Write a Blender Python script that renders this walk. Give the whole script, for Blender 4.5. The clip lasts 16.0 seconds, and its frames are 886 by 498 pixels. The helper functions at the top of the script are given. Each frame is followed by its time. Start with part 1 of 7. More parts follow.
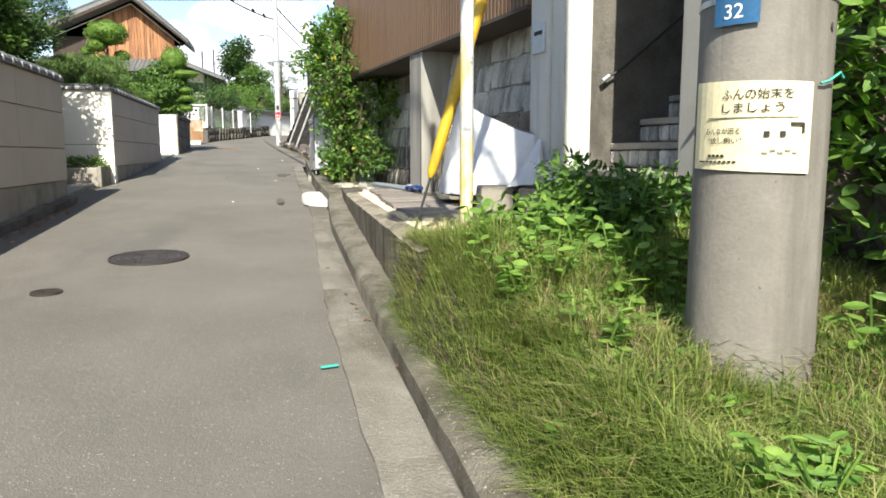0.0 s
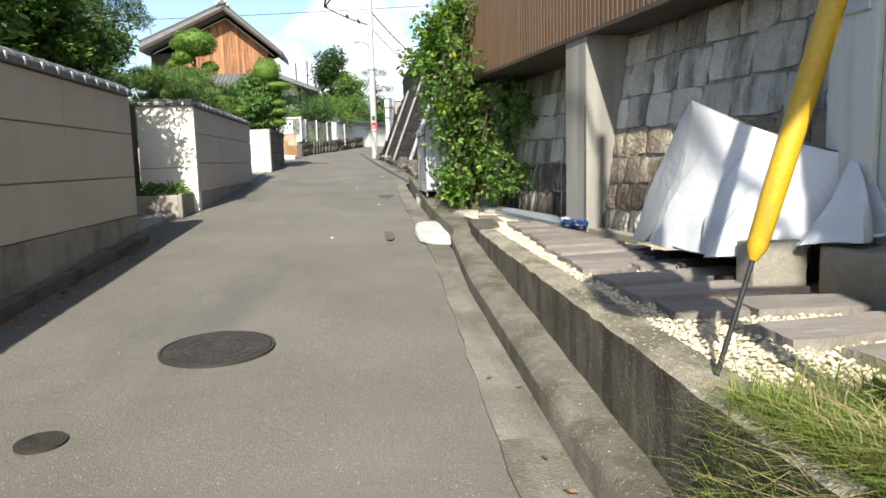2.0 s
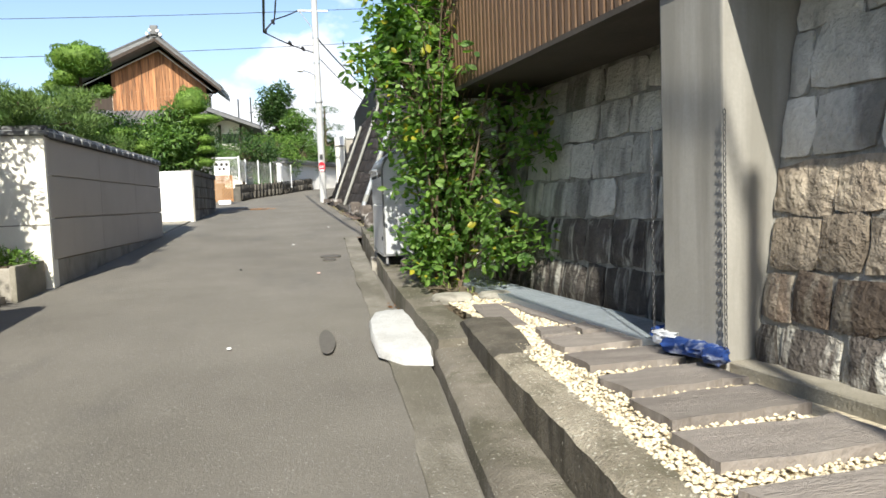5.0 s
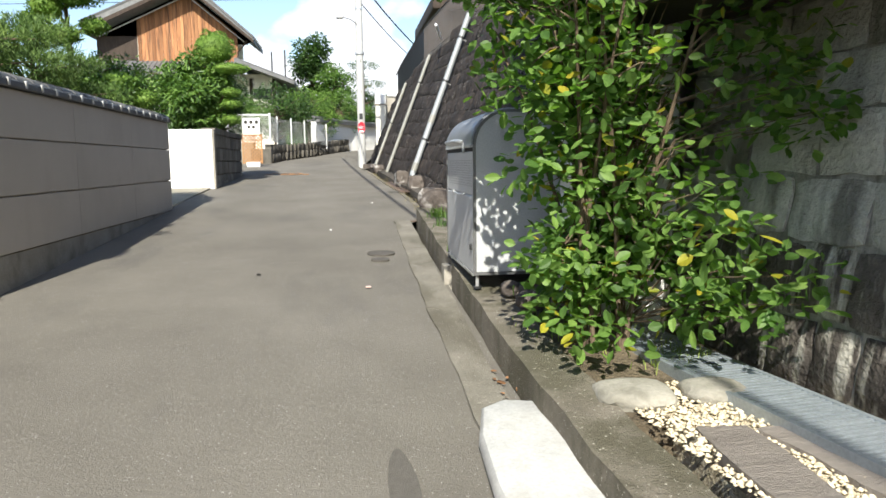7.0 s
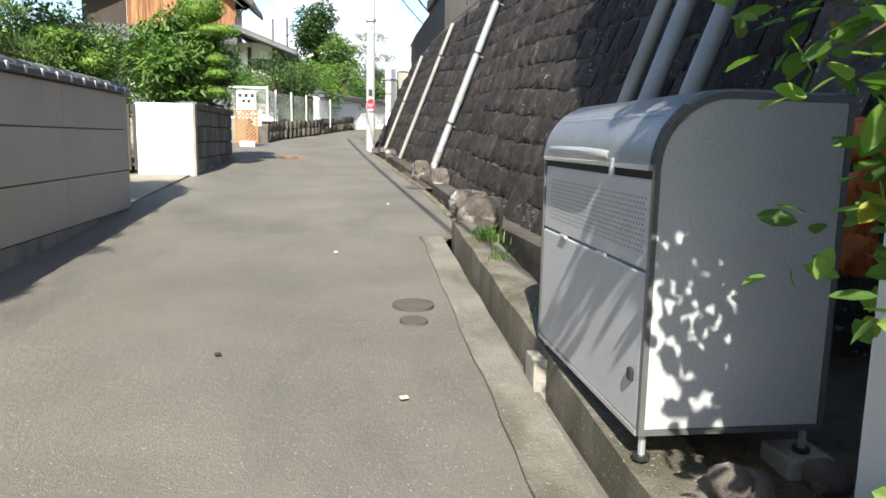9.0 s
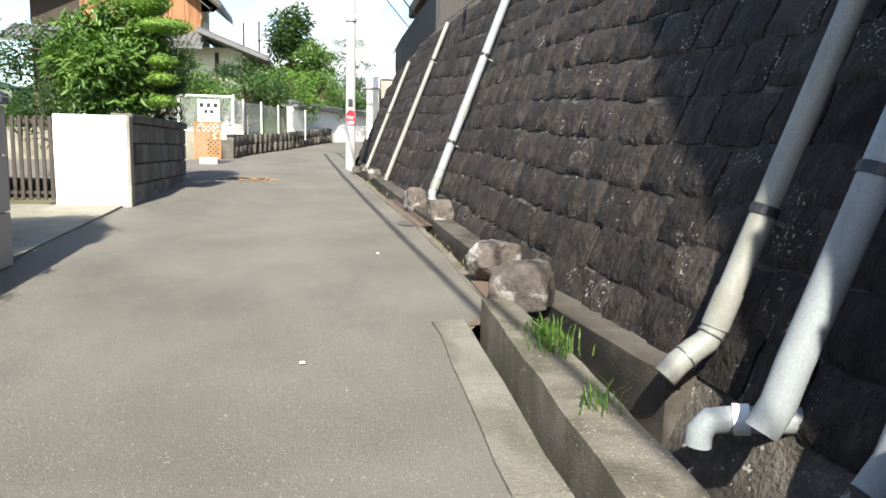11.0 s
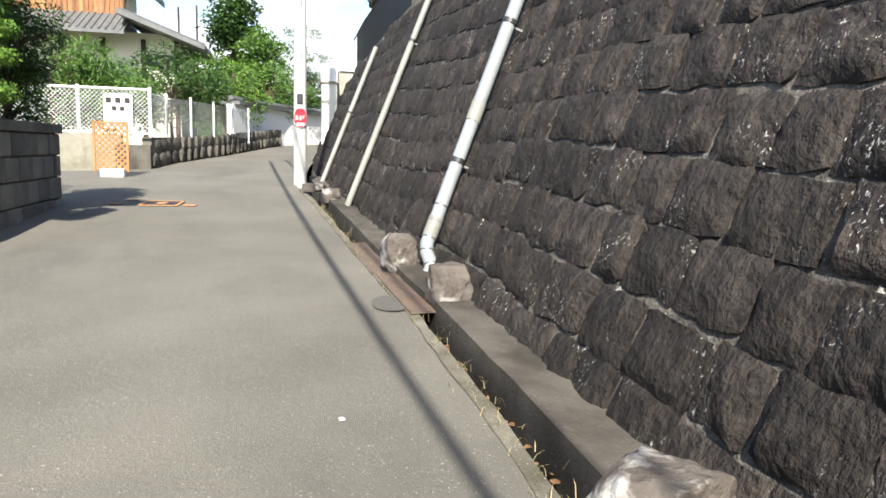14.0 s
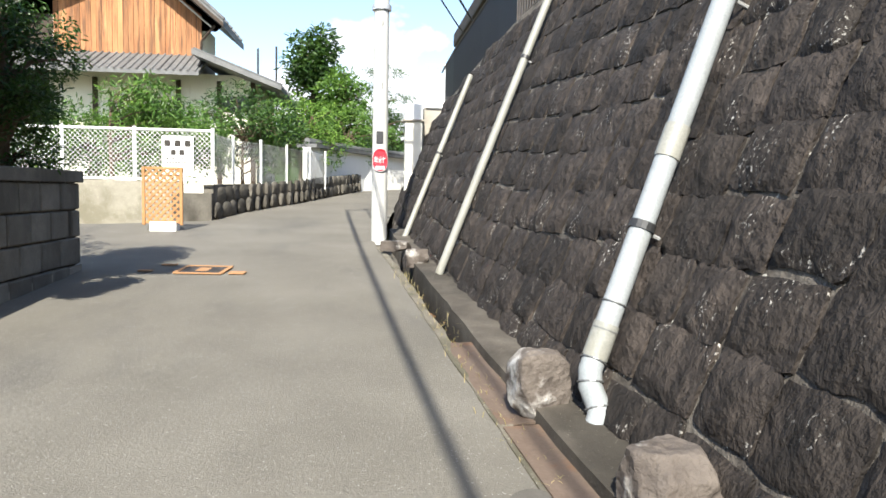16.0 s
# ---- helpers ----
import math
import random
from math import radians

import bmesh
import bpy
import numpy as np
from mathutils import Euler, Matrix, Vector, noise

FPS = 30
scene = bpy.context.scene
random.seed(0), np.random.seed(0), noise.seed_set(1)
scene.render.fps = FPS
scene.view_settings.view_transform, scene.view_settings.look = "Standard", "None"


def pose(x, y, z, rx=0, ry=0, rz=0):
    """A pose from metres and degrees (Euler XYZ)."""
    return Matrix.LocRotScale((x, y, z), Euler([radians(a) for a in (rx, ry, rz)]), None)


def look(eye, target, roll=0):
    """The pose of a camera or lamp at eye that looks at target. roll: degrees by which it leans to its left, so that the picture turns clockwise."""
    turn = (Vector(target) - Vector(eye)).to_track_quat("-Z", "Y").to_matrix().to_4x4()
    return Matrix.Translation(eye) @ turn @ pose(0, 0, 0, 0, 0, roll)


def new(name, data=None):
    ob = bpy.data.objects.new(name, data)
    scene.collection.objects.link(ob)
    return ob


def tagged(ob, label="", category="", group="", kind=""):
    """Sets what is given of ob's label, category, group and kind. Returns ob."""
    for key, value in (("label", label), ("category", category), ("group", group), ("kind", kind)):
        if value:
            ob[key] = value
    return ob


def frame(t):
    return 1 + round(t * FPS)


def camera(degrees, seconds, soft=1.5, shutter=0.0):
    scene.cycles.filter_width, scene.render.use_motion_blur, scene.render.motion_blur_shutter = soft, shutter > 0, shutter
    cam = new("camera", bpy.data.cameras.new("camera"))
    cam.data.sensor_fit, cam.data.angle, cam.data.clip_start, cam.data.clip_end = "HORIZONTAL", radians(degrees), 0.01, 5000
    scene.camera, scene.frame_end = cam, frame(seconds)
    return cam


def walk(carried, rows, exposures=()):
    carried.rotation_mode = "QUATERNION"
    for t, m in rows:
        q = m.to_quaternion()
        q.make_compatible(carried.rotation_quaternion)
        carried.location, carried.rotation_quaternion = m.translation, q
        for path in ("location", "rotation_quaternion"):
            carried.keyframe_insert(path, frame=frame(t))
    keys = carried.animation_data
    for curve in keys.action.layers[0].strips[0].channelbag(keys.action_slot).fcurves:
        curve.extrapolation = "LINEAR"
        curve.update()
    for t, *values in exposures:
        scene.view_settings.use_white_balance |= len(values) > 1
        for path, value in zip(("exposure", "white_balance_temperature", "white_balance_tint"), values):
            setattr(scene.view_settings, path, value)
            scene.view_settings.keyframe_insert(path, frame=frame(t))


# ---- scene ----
cam = camera(64.0, 16.0, 1.6)
EXPOSURES = [(0.0, 1.2), (2.0, 1.1), (5.5, 1.05), (7.0, 1.1), (9.0, 1.3), (12.5, 1.45), (16.0, 1.45)]
PATH = [
    (0, (0.078, 0.405, 1.15), (0.549, 2.33, 0.883), -0.0),
    (0.5, (0.085, 1.003, 1.18), (0.578, 2.928, 0.956), 0.0),
    (1, (0.041, 1.555, 1.226), (0.462, 3.489, 0.939), 0.4),
    (1.5, (0.017, 2.148, 1.262), (0.411, 4.089, 0.982), -0.1),
    (2, (-0.083, 2.717, 1.313), (0.142, 4.689, 1.065), -1.5),
    (2.5, (-0.077, 3.305, 1.34), (-0.002, 5.296, 1.16), -2.7),
    (3, (-0.079, 3.84, 1.376), (0.096, 5.826, 1.221), -2.9),
    (3.2, (-0.045, 4.072, 1.362), (0.21, 6.052, 1.239), -3.1),
    (5.3, (0.199, 6.297, 1.454), (0.553, 8.261, 1.313), -2.1),
    (5.5, (0.209, 6.576, 1.503), (0.545, 8.544, 1.375), -2.0),
    (6, (0.133, 7.207, 1.533), (0.406, 9.182, 1.374), -1.4),
    (6.5, (0.153, 7.864, 1.563), (0.429, 9.834, 1.352), -1.3),
    (7, (0.058, 8.488, 1.603), (0.321, 10.455, 1.359), -0.6),
    (7.5, (0.086, 9.128, 1.644), (0.358, 11.092, 1.379), -0.7),
    (8, (0.001, 9.728, 1.685), (0.271, 11.688, 1.39), 1.1),
    (8.5, (0.044, 10.348, 1.724), (0.317, 12.308, 1.433), 1.2),
    (9, (-0.04, 10.943, 1.773), (0.223, 12.902, 1.47), 1.1),
    (9.2, (-0.031, 11.15, 1.779), (0.236, 13.109, 1.479), 0.8),
    (11.3, (-0.022, 13.695, 1.968), (0.305, 15.65, 1.703), 1.3),
    (11.5, (-0.001, 13.934, 1.992), (0.299, 15.895, 1.734), 0.8),
    (12, (-0.052, 14.535, 2.023), (0.231, 16.499, 1.77), 1.1),
    (12.5, (0.025, 15.125, 2.049), (0.408, 17.078, 1.847), 0.6),
    (13, (-0.008, 15.752, 2.061), (0.356, 17.702, 1.81), 1.0),
    (13.5, (0.146, 16.355, 2.099), (0.526, 18.301, 1.838), 1.0),
    (14, (0.202, 16.969, 2.114), (0.645, 18.9, 1.842), 1.6),
    (14.5, (0.344, 17.558, 2.143), (0.817, 19.496, 2.001), 0.9),
    (15, (0.345, 18.168, 2.177), (0.742, 20.124, 2.038), 0.2),
    (15.5, (0.359, 18.753, 2.178), (0.677, 20.725, 2.068), 0.5),
    (16, (0.293, 19.409, 2.183), (0.517, 21.39, 2.024), 1.2),
]
walk(cam, [(t, look(eye, target, roll)) for t, eye, target, roll in PATH], EXPOSURES)


# ---- light ----
SUN = Vector((-0.2, -1.1, 1.0)).normalized()      # towards the sun
world = bpy.data.worlds.new("sky")
scene.world = world
world.use_nodes = True
wt = world.node_tree
wt.nodes.clear()
w_out = wt.nodes.new("ShaderNodeOutputWorld")
w_bg = wt.nodes.new("ShaderNodeBackground")
w_sky = wt.nodes.new("ShaderNodeTexSky")
w_sky.sky_type = "NISHITA"
w_sky.sun_disc = False
w_sky.sun_elevation = math.asin(SUN.z)
w_sky.sun_rotation = math.atan2(SUN.x, SUN.y)
w_sky.air_density, w_sky.dust_density, w_sky.ozone_density = 1.0, 0.8, 1.2
w_bg.inputs["Strength"].default_value = 0.105
# cumulus along the horizon
w_co = wt.nodes.new("ShaderNodeTexCoord")
w_map = wt.nodes.new("ShaderNodeMapping")
w_map.inputs["Scale"].default_value = (1.0, 1.0, 1.6)
w_n = wt.nodes.new("ShaderNodeTexNoise")
w_n.inputs["Scale"].default_value = 4.5
w_n.inputs["Detail"].default_value = 7
w_n.inputs["Roughness"].default_value = 0.52
w_sep = wt.nodes.new("ShaderNodeSeparateXYZ")
w_lo = wt.nodes.new("ShaderNodeMapRange")
w_lo.inputs["From Min"].default_value, w_lo.inputs["From Max"].default_value = 0.02, 0.36
w_lo.inputs["To Min"].default_value, w_lo.inputs["To Max"].default_value = 0.02, -0.30
w_add = wt.nodes.new("ShaderNodeMath")
w_add.operation = "ADD"
w_rng = wt.nodes.new("ShaderNodeMapRange")
w_rng.inputs["From Min"].default_value, w_rng.inputs["From Max"].default_value = 0.52, 0.60
w_mix = wt.nodes.new("ShaderNodeMix")
w_mix.data_type = "RGBA"
w_mix.inputs["B"].default_value = (6.0, 6.2, 6.6, 1)
wt.links.new(w_co.outputs["Generated"], w_map.inputs["Vector"])
wt.links.new(w_map.outputs["Vector"], w_n.inputs["Vector"])
wt.links.new(w_co.outputs["Generated"], w_sep.inputs["Vector"])
wt.links.new(w_sep.outputs["Z"], w_lo.inputs["Value"])
wt.links.new(w_n.outputs["Fac"], w_add.inputs[0])
wt.links.new(w_lo.outputs["Result"], w_add.inputs[1])
w_dot = wt.nodes.new("ShaderNodeVectorMath")      # one big cumulus low in the north
w_dot.operation = "DOT_PRODUCT"
w_dot.inputs[1].default_value = (-0.01, 0.989, 0.13)
w_big = wt.nodes.new("ShaderNodeMapRange")
w_big.inputs["From Min"].default_value, w_big.inputs["From Max"].default_value = 0.980, 0.998
w_big.inputs["To Min"].default_value, w_big.inputs["To Max"].default_value = 0.0, 0.20
w_sum = wt.nodes.new("ShaderNodeMath")
w_sum.operation = "ADD"
wt.links.new(w_co.outputs["Generated"], w_dot.inputs[0])
wt.links.new(w_dot.outputs["Value"], w_big.inputs["Value"])
wt.links.new(w_add.outputs["Value"], w_sum.inputs[0])
wt.links.new(w_big.outputs["Result"], w_sum.inputs[1])
wt.links.new(w_sum.outputs["Value"], w_rng.inputs["Value"])
wt.links.new(w_rng.outputs["Result"], w_mix.inputs["Factor"])
wt.links.new(w_sky.outputs["Color"], w_mix.inputs["A"])
wt.links.new(w_mix.outputs["Result"], w_bg.inputs["Color"])
wt.links.new(w_bg.outputs["Background"], w_out.inputs["Surface"])

sun_data = bpy.data.lights.new("sun", "SUN")
sun_data.energy, sun_data.angle, sun_data.color = 4.4, radians(0.6), (1.0, 0.967, 0.862)
sun_ob = new("sun", sun_data)
sun_ob.matrix_world = look((0, 0, 30), Vector((0, 0, 30)) - SUN)

# ---- materials ----


def mat(name, c1, c2, scale=6.0, rough=0.8, bump=0.3, bscale=60.0, metal=0.0, rnd=0.0, spec=0.3, detail=8.0,
        speck=None, stain=None, island=False, stretch=(1, 1, 1), leaf=0.0, dist=0.01, grain=0.30):
    """Two colours mixed by noise; speck (colour, scale, threshold, width) and stain (colour, scale vector, threshold, strength) lie over them."""
    m = bpy.data.materials.new(name)
    m.use_nodes = True
    t = m.node_tree
    b = t.nodes["Principled BSDF"]
    co = t.nodes.new("ShaderNodeTexCoord")
    oi = t.nodes.new("ShaderNodeObjectInfo")
    sh = t.nodes.new("ShaderNodeVectorMath")
    sh.operation = "SCALE"
    sh.inputs[0].default_value = (37.0, 51.0, 23.0)
    t.links.new(oi.outputs["Random"], sh.inputs["Scale"])
    ad = t.nodes.new("ShaderNodeVectorMath")
    ad.operation = "ADD"
    t.links.new(co.outputs["Object"], ad.inputs[0])
    t.links.new(sh.outputs["Vector"], ad.inputs[1])
    mp = t.nodes.new("ShaderNodeMapping")
    mp.inputs["Scale"].default_value = stretch
    t.links.new(ad.outputs["Vector"], mp.inputs["Vector"])
    vec = mp.outputs["Vector"]

    def noise_node(sc, det=detail, v=vec, ro=0.6):
        n = t.nodes.new("ShaderNodeTexNoise")
        n.inputs["Scale"].default_value, n.inputs["Detail"].default_value, n.inputs["Roughness"].default_value = sc, det, ro
        t.links.new(v, n.inputs["Vector"])
        return n.outputs["Fac"]

    def ramp(fac, lo, hi):
        r = t.nodes.new("ShaderNodeMapRange")
        r.inputs["From Min"].default_value, r.inputs["From Max"].default_value = lo, hi
        t.links.new(fac, r.inputs["Value"])
        return r.outputs["Result"]

    def mix(fac, a, c, blend="MIX"):
        x = t.nodes.new("ShaderNodeMix")
        x.data_type, x.blend_type = "RGBA", blend
        if isinstance(fac, float):
            x.inputs["Factor"].default_value = fac
        else:
            t.links.new(fac, x.inputs["Factor"])
        for val, key in ((a, "A"), (c, "B")):
            if isinstance(val, tuple):
                x.inputs[key].default_value = (*val, 1)
            else:
                t.links.new(val, x.inputs[key])
        return x.outputs["Result"]

    col = mix(ramp(noise_node(scale), 0.3, 0.7), c1, c2)
    fine = noise_node(bscale, 4.0)
    col = mix(grain, col, mix(ramp(fine, 0.25, 0.75), (0.25, 0.25, 0.25), (0.78, 0.78, 0.78)), "OVERLAY")
    if stain:
        sc = t.nodes.new("ShaderNodeMapping")
        sc.inputs["Scale"].default_value = stain[1]
        t.links.new(ad.outputs["Vector"], sc.inputs["Vector"])
        f = ramp(noise_node(1.0, 8.0, sc.outputs["Vector"]), stain[2] - 0.06, stain[2] + 0.08)
        k = t.nodes.new("ShaderNodeMath")
        k.operation = "MULTIPLY"
        k.inputs[1].default_value = stain[3]
        t.links.new(f, k.inputs[0])
        col = mix(k.outputs["Value"], col, stain[0])
    if speck:
        f = ramp(noise_node(speck[1], 3.0), speck[2], speck[2] + speck[3])
        if len(speck) > 4:      # the specks keep to patches
            k = t.nodes.new("ShaderNodeMath")
            k.operation = "MULTIPLY"
            t.links.new(f, k.inputs[0])
            t.links.new(ramp(noise_node(speck[4], 2.0), speck[5] - 0.04, speck[5] + 0.06), k.inputs[1])
            f = k.outputs["Value"]
        col = mix(f, col, speck[0])
    if rnd:
        src = oi.outputs["Random"]
        if island:
            g = t.nodes.new("ShaderNodeNewGeometry")
            src = g.outputs["Random Per Island"]
        r = t.nodes.new("ShaderNodeMapRange")
        r.inputs["To Min"].default_value, r.inputs["To Max"].default_value = 1 - rnd, 1 + rnd
        t.links.new(src, r.inputs["Value"])
        h = t.nodes.new("ShaderNodeHueSaturation")
        t.links.new(col, h.inputs["Color"])
        t.links.new(r.outputs["Result"], h.inputs["Value"])
        if leaf:
            r2 = t.nodes.new("ShaderNodeMapRange")
            r2.inputs["To Min"].default_value, r2.inputs["To Max"].default_value = 0.515, 0.485
            t.links.new(src, r2.inputs["Value"])
            t.links.new(r2.outputs["Result"], h.inputs["Hue"])
        col = h.outputs["Color"]
    t.links.new(col, b.inputs["Base Color"])
    b.inputs["Roughness"].default_value = rough
    b.inputs["Metallic"].default_value = metal
    b.inputs["Specular IOR Level"].default_value = spec
    if bump:
        bp = t.nodes.new("ShaderNodeBump")
        bp.inputs["Strength"].default_value, bp.inputs["Distance"].default_value = bump, dist
        hsum = t.nodes.new("ShaderNodeMath")
        hsum.operation = "ADD"
        t.links.new(fine, hsum.inputs[0])
        t.links.new(noise_node(bscale * 0.22, 6.0), hsum.inputs[1])
        t.links.new(hsum.outputs["Value"], bp.inputs["Height"])
        t.links.new(bp.outputs["Normal"], b.inputs["Normal"])
    if leaf:
        tr = t.nodes.new("ShaderNodeBsdfTranslucent")
        t.links.new(mix(1.0, col, (1.0, 1.25, 0.45), "MULTIPLY"), tr.inputs["Color"])
        ms = t.nodes.new("ShaderNodeMixShader")
        ms.inputs["Fac"].default_value = leaf
        t.links.new(b.outputs["BSDF"], ms.inputs[1])
        t.links.new(tr.outputs["BSDF"], ms.inputs[2])
        t.links.new(ms.outputs["Shader"], t.nodes["Material Output"].inputs["Surface"])
    return m


def plain(name, c, rough=0.5, metal=0.0, spec=0.4):
    return mat(name, c, tuple(x * 0.86 for x in c), 14.0, rough, 0.08, 90.0, metal, 0.0, spec)


M_ASPHALT = mat("asphalt", (0.122, 0.111, 0.093), (0.168, 0.154, 0.130), 0.9, 0.86, 0.9, 130.0, speck=((0.42, 0.40, 0.37), 95.0, 0.645, 0.05), stain=((0.085, 0.08, 0.074), (0.9, 0.35, 1.0), 0.60, 0.5), dist=0.008)
M_CONC = mat("old_concrete", (0.205, 0.185, 0.145), (0.31, 0.285, 0.23), 2.2, 0.88, 0.6, 85.0, stain=((0.14, 0.125, 0.085), (1.6, 1.0, 1.6), 0.56, 0.7), speck=((0.52, 0.50, 0.45), 120.0, 0.66, 0.06))
M_APRON = mat("worn_gutter_concrete", (0.140, 0.127, 0.102), (0.23, 0.212, 0.175), 3.2, 0.9, 0.8, 75.0, stain=((0.095, 0.085, 0.062), (2.6, 0.8, 2.0), 0.52, 0.75), speck=((0.42, 0.40, 0.36), 100.0, 0.64, 0.06), dist=0.014)
M_KERB = mat("mossy_concrete", (0.122, 0.107, 0.082), (0.225, 0.200, 0.160), 3.6, 0.9, 0.9, 95.0, stain=((0.085, 0.078, 0.05), (3.0, 3.0, 1.2), 0.52, 0.8), speck=((0.48, 0.46, 0.38), 70.0, 0.64, 0.05), dist=0.015)
M_KERBTOP = mat("eroded_sunlit_concrete", (0.245, 0.212, 0.158), (0.43, 0.38, 0.29), 6.0, 0.92, 1.0, 100.0, grain=0.5, stain=((0.13, 0.115, 0.075), (4.0, 2.0, 3.0), 0.55, 0.8), speck=((0.60, 0.56, 0.46), 60.0, 0.60, 0.05), dist=0.02)
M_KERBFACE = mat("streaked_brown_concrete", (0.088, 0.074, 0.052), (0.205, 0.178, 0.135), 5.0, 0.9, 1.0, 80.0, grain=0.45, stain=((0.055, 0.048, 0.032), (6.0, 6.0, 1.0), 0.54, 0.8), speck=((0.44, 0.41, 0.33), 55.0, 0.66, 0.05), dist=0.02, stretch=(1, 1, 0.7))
M_MOSS = mat("black_moss_stone", (0.050, 0.044, 0.034), (0.140, 0.123, 0.096), 5.0, 0.9, 1.0, 60.0, speck=((0.30, 0.27, 0.2), 60.0, 0.68, 0.05), dist=0.015)
M_TRIM = mat("grey_steel_trim", (0.15, 0.15, 0.15), (0.20, 0.20, 0.20), 6.0, 0.4, 0.06, 90.0, 0.5, spec=0.5)
M_DARKCONC = mat("dark_concrete", (0.095, 0.085, 0.07), (0.17, 0.155, 0.13), 3.5, 0.85, 0.7, 50.0, stain=((0.04, 0.035, 0.028), (2, 2, 1), 0.55, 0.7), dist=0.012)
M_STUCCO = mat("taupe_wall_panel", (0.47, 0.418, 0.35), (0.525, 0.468, 0.395), 1.1, 0.9, 0.2, 160.0, grain=0.12, stain=((0.43, 0.375, 0.31), (1.6, 1.6, 0.7), 0.58, 0.45))
M_STUCCO_END = mat("cream_plaster", (0.74, 0.70, 0.60), (0.80, 0.77, 0.68), 2.0, 0.9, 0.3, 130.0, stain=((0.55, 0.50, 0.40), (4.0, 4.0, 0.6), 0.62, 0.5))
M_WHITE = mat("white_paint", (0.80, 0.79, 0.76), (0.84, 0.83, 0.81), 2.0, 0.7, 0.15, 110.0, stain=((0.66, 0.62, 0.54), (5, 5, 0.7), 0.66, 0.4))
M_FOOT = mat("footing_concrete", (0.27, 0.245, 0.205), (0.36, 0.33, 0.28), 2.5, 0.9, 0.5, 70.0, stain=((0.11, 0.105, 0.085), (2, 2, 1.5), 0.56, 0.6))
M_TILE = mat("dark_roof_tile", (0.085, 0.085, 0.086), (0.145, 0.145, 0.143), 5.0, 0.6, 0.25, 70.0, rnd=0.25, spec=0.5)
M_TILEEND = mat("mortar_white", (0.46, 0.45, 0.43), (0.66, 0.65, 0.62), 9.0, 0.8, 0.2, 80.0)
M_BLOCK = mat("grey_block", (0.125, 0.117, 0.098), (0.205, 0.192, 0.163), 4.0, 0.92, 0.7, 80.0, rnd=0.22, stain=((0.10, 0.095, 0.08), (3, 3, 1), 0.55, 0.6))
RST = dict(c1=(0.0135, 0.0105, 0.0092), c2=(0.047, 0.037, 0.031), scale=7.0, rough=0.80, bump=0.9, bscale=17.0, rnd=0.36, stain=((0.013, 0.0105, 0.0095), (15.0, 15.0, 4.0), 0.54, 0.75), speck=((0.36, 0.34, 0.31), 46.0, 0.60, 0.04, 3.2, 0.60), dist=0.040, stretch=(1.25, 1.25, 0.95))
M_RSTONE = mat("dark_wall_stone", **RST)
M_RSTONE_FAR = mat("dark_wall_stone_far", island=True, **RST)
M_MORTAR = mat("wall_mortar", (0.028, 0.023, 0.020), (0.15, 0.132, 0.112), 5.0, 0.9, 0.9, 40.0, speck=((0.40, 0.38, 0.34), 16.0, 0.63, 0.05), dist=0.02)
M_GSTONE = mat("pale_granite_block", (0.42, 0.405, 0.355), (0.58, 0.56, 0.50), 4.0, 0.88, 0.9, 34.0, rnd=0.20, stain=((0.10, 0.093, 0.08), (4.0, 4.0, 1.0), 0.55, 0.75), dist=0.025)
M_BSTONE = mat("brown_rubble_stone", (0.16, 0.125, 0.092), (0.36, 0.305, 0.23), 4.5, 0.86, 1.0, 30.0, rnd=0.35, stain=((0.05, 0.042, 0.034), (6.0, 6.0, 1.0), 0.56, 0.7), dist=0.03)
M_BROWN = mat("dark_brown_rubble", (0.075, 0.052, 0.038), (0.20, 0.155, 0.115), 5.0, 0.86, 1.0, 30.0, rnd=0.40, stain=((0.42, 0.38, 0.30), (11.0, 11.0, 1.4), 0.60, 0.7), dist=0.03)
M_FIELD = mat("grey_brown_field_stone", (0.055, 0.049, 0.040), (0.125, 0.113, 0.095), 4.0, 0.9, 0.8, 30.0, rnd=0.30, dist=0.02)
M_SOOT = mat("soot_streaked_stone", (0.034, 0.029, 0.026), (0.125, 0.108, 0.092), 4.5, 0.86, 1.0, 30.0, rnd=0.35, stain=((0.46, 0.44, 0.38), (13.0, 13.0, 1.3), 0.575, 0.8), dist=0.03)
M_JOINT = mat("pale_lime_joint", (0.22, 0.21, 0.18), (0.40, 0.38, 0.33), 6.0, 0.92, 0.8, 50.0, stain=((0.07, 0.062, 0.052), (6.0, 6.0, 1.5), 0.56, 0.7), dist=0.015)
M_PIER = mat("light_cement_render", (0.46, 0.46, 0.42), (0.56, 0.555, 0.51), 1.6, 0.85, 0.2, 70.0, grain=0.12, stain=((0.36, 0.355, 0.315), (4.0, 4.0, 0.5), 0.55, 0.6))
M_FLATSTONE = mat("pale_flat_stone", (0.25, 0.235, 0.195), (0.36, 0.34, 0.29), 5.0, 0.9, 0.6, 50.0, stain=((0.15, 0.14, 0.11), (6.0, 6.0, 6.0), 0.56, 0.6))
M_PILLAR = mat("bare_concrete", (0.26, 0.248, 0.218), (0.34, 0.323, 0.287), 1.6, 0.85, 0.12, 60.0, grain=0.10, stain=((0.19, 0.178, 0.15), (4.0, 4.0, 0.35), 0.53, 0.7))
M_SIDING = mat("brown_metal_siding", (0.098, 0.056, 0.030), (0.140, 0.082, 0.044), 1.2, 0.55, 0.15, 60.0, rnd=0.10, spec=0.4, stretch=(1, 1, 0.2))
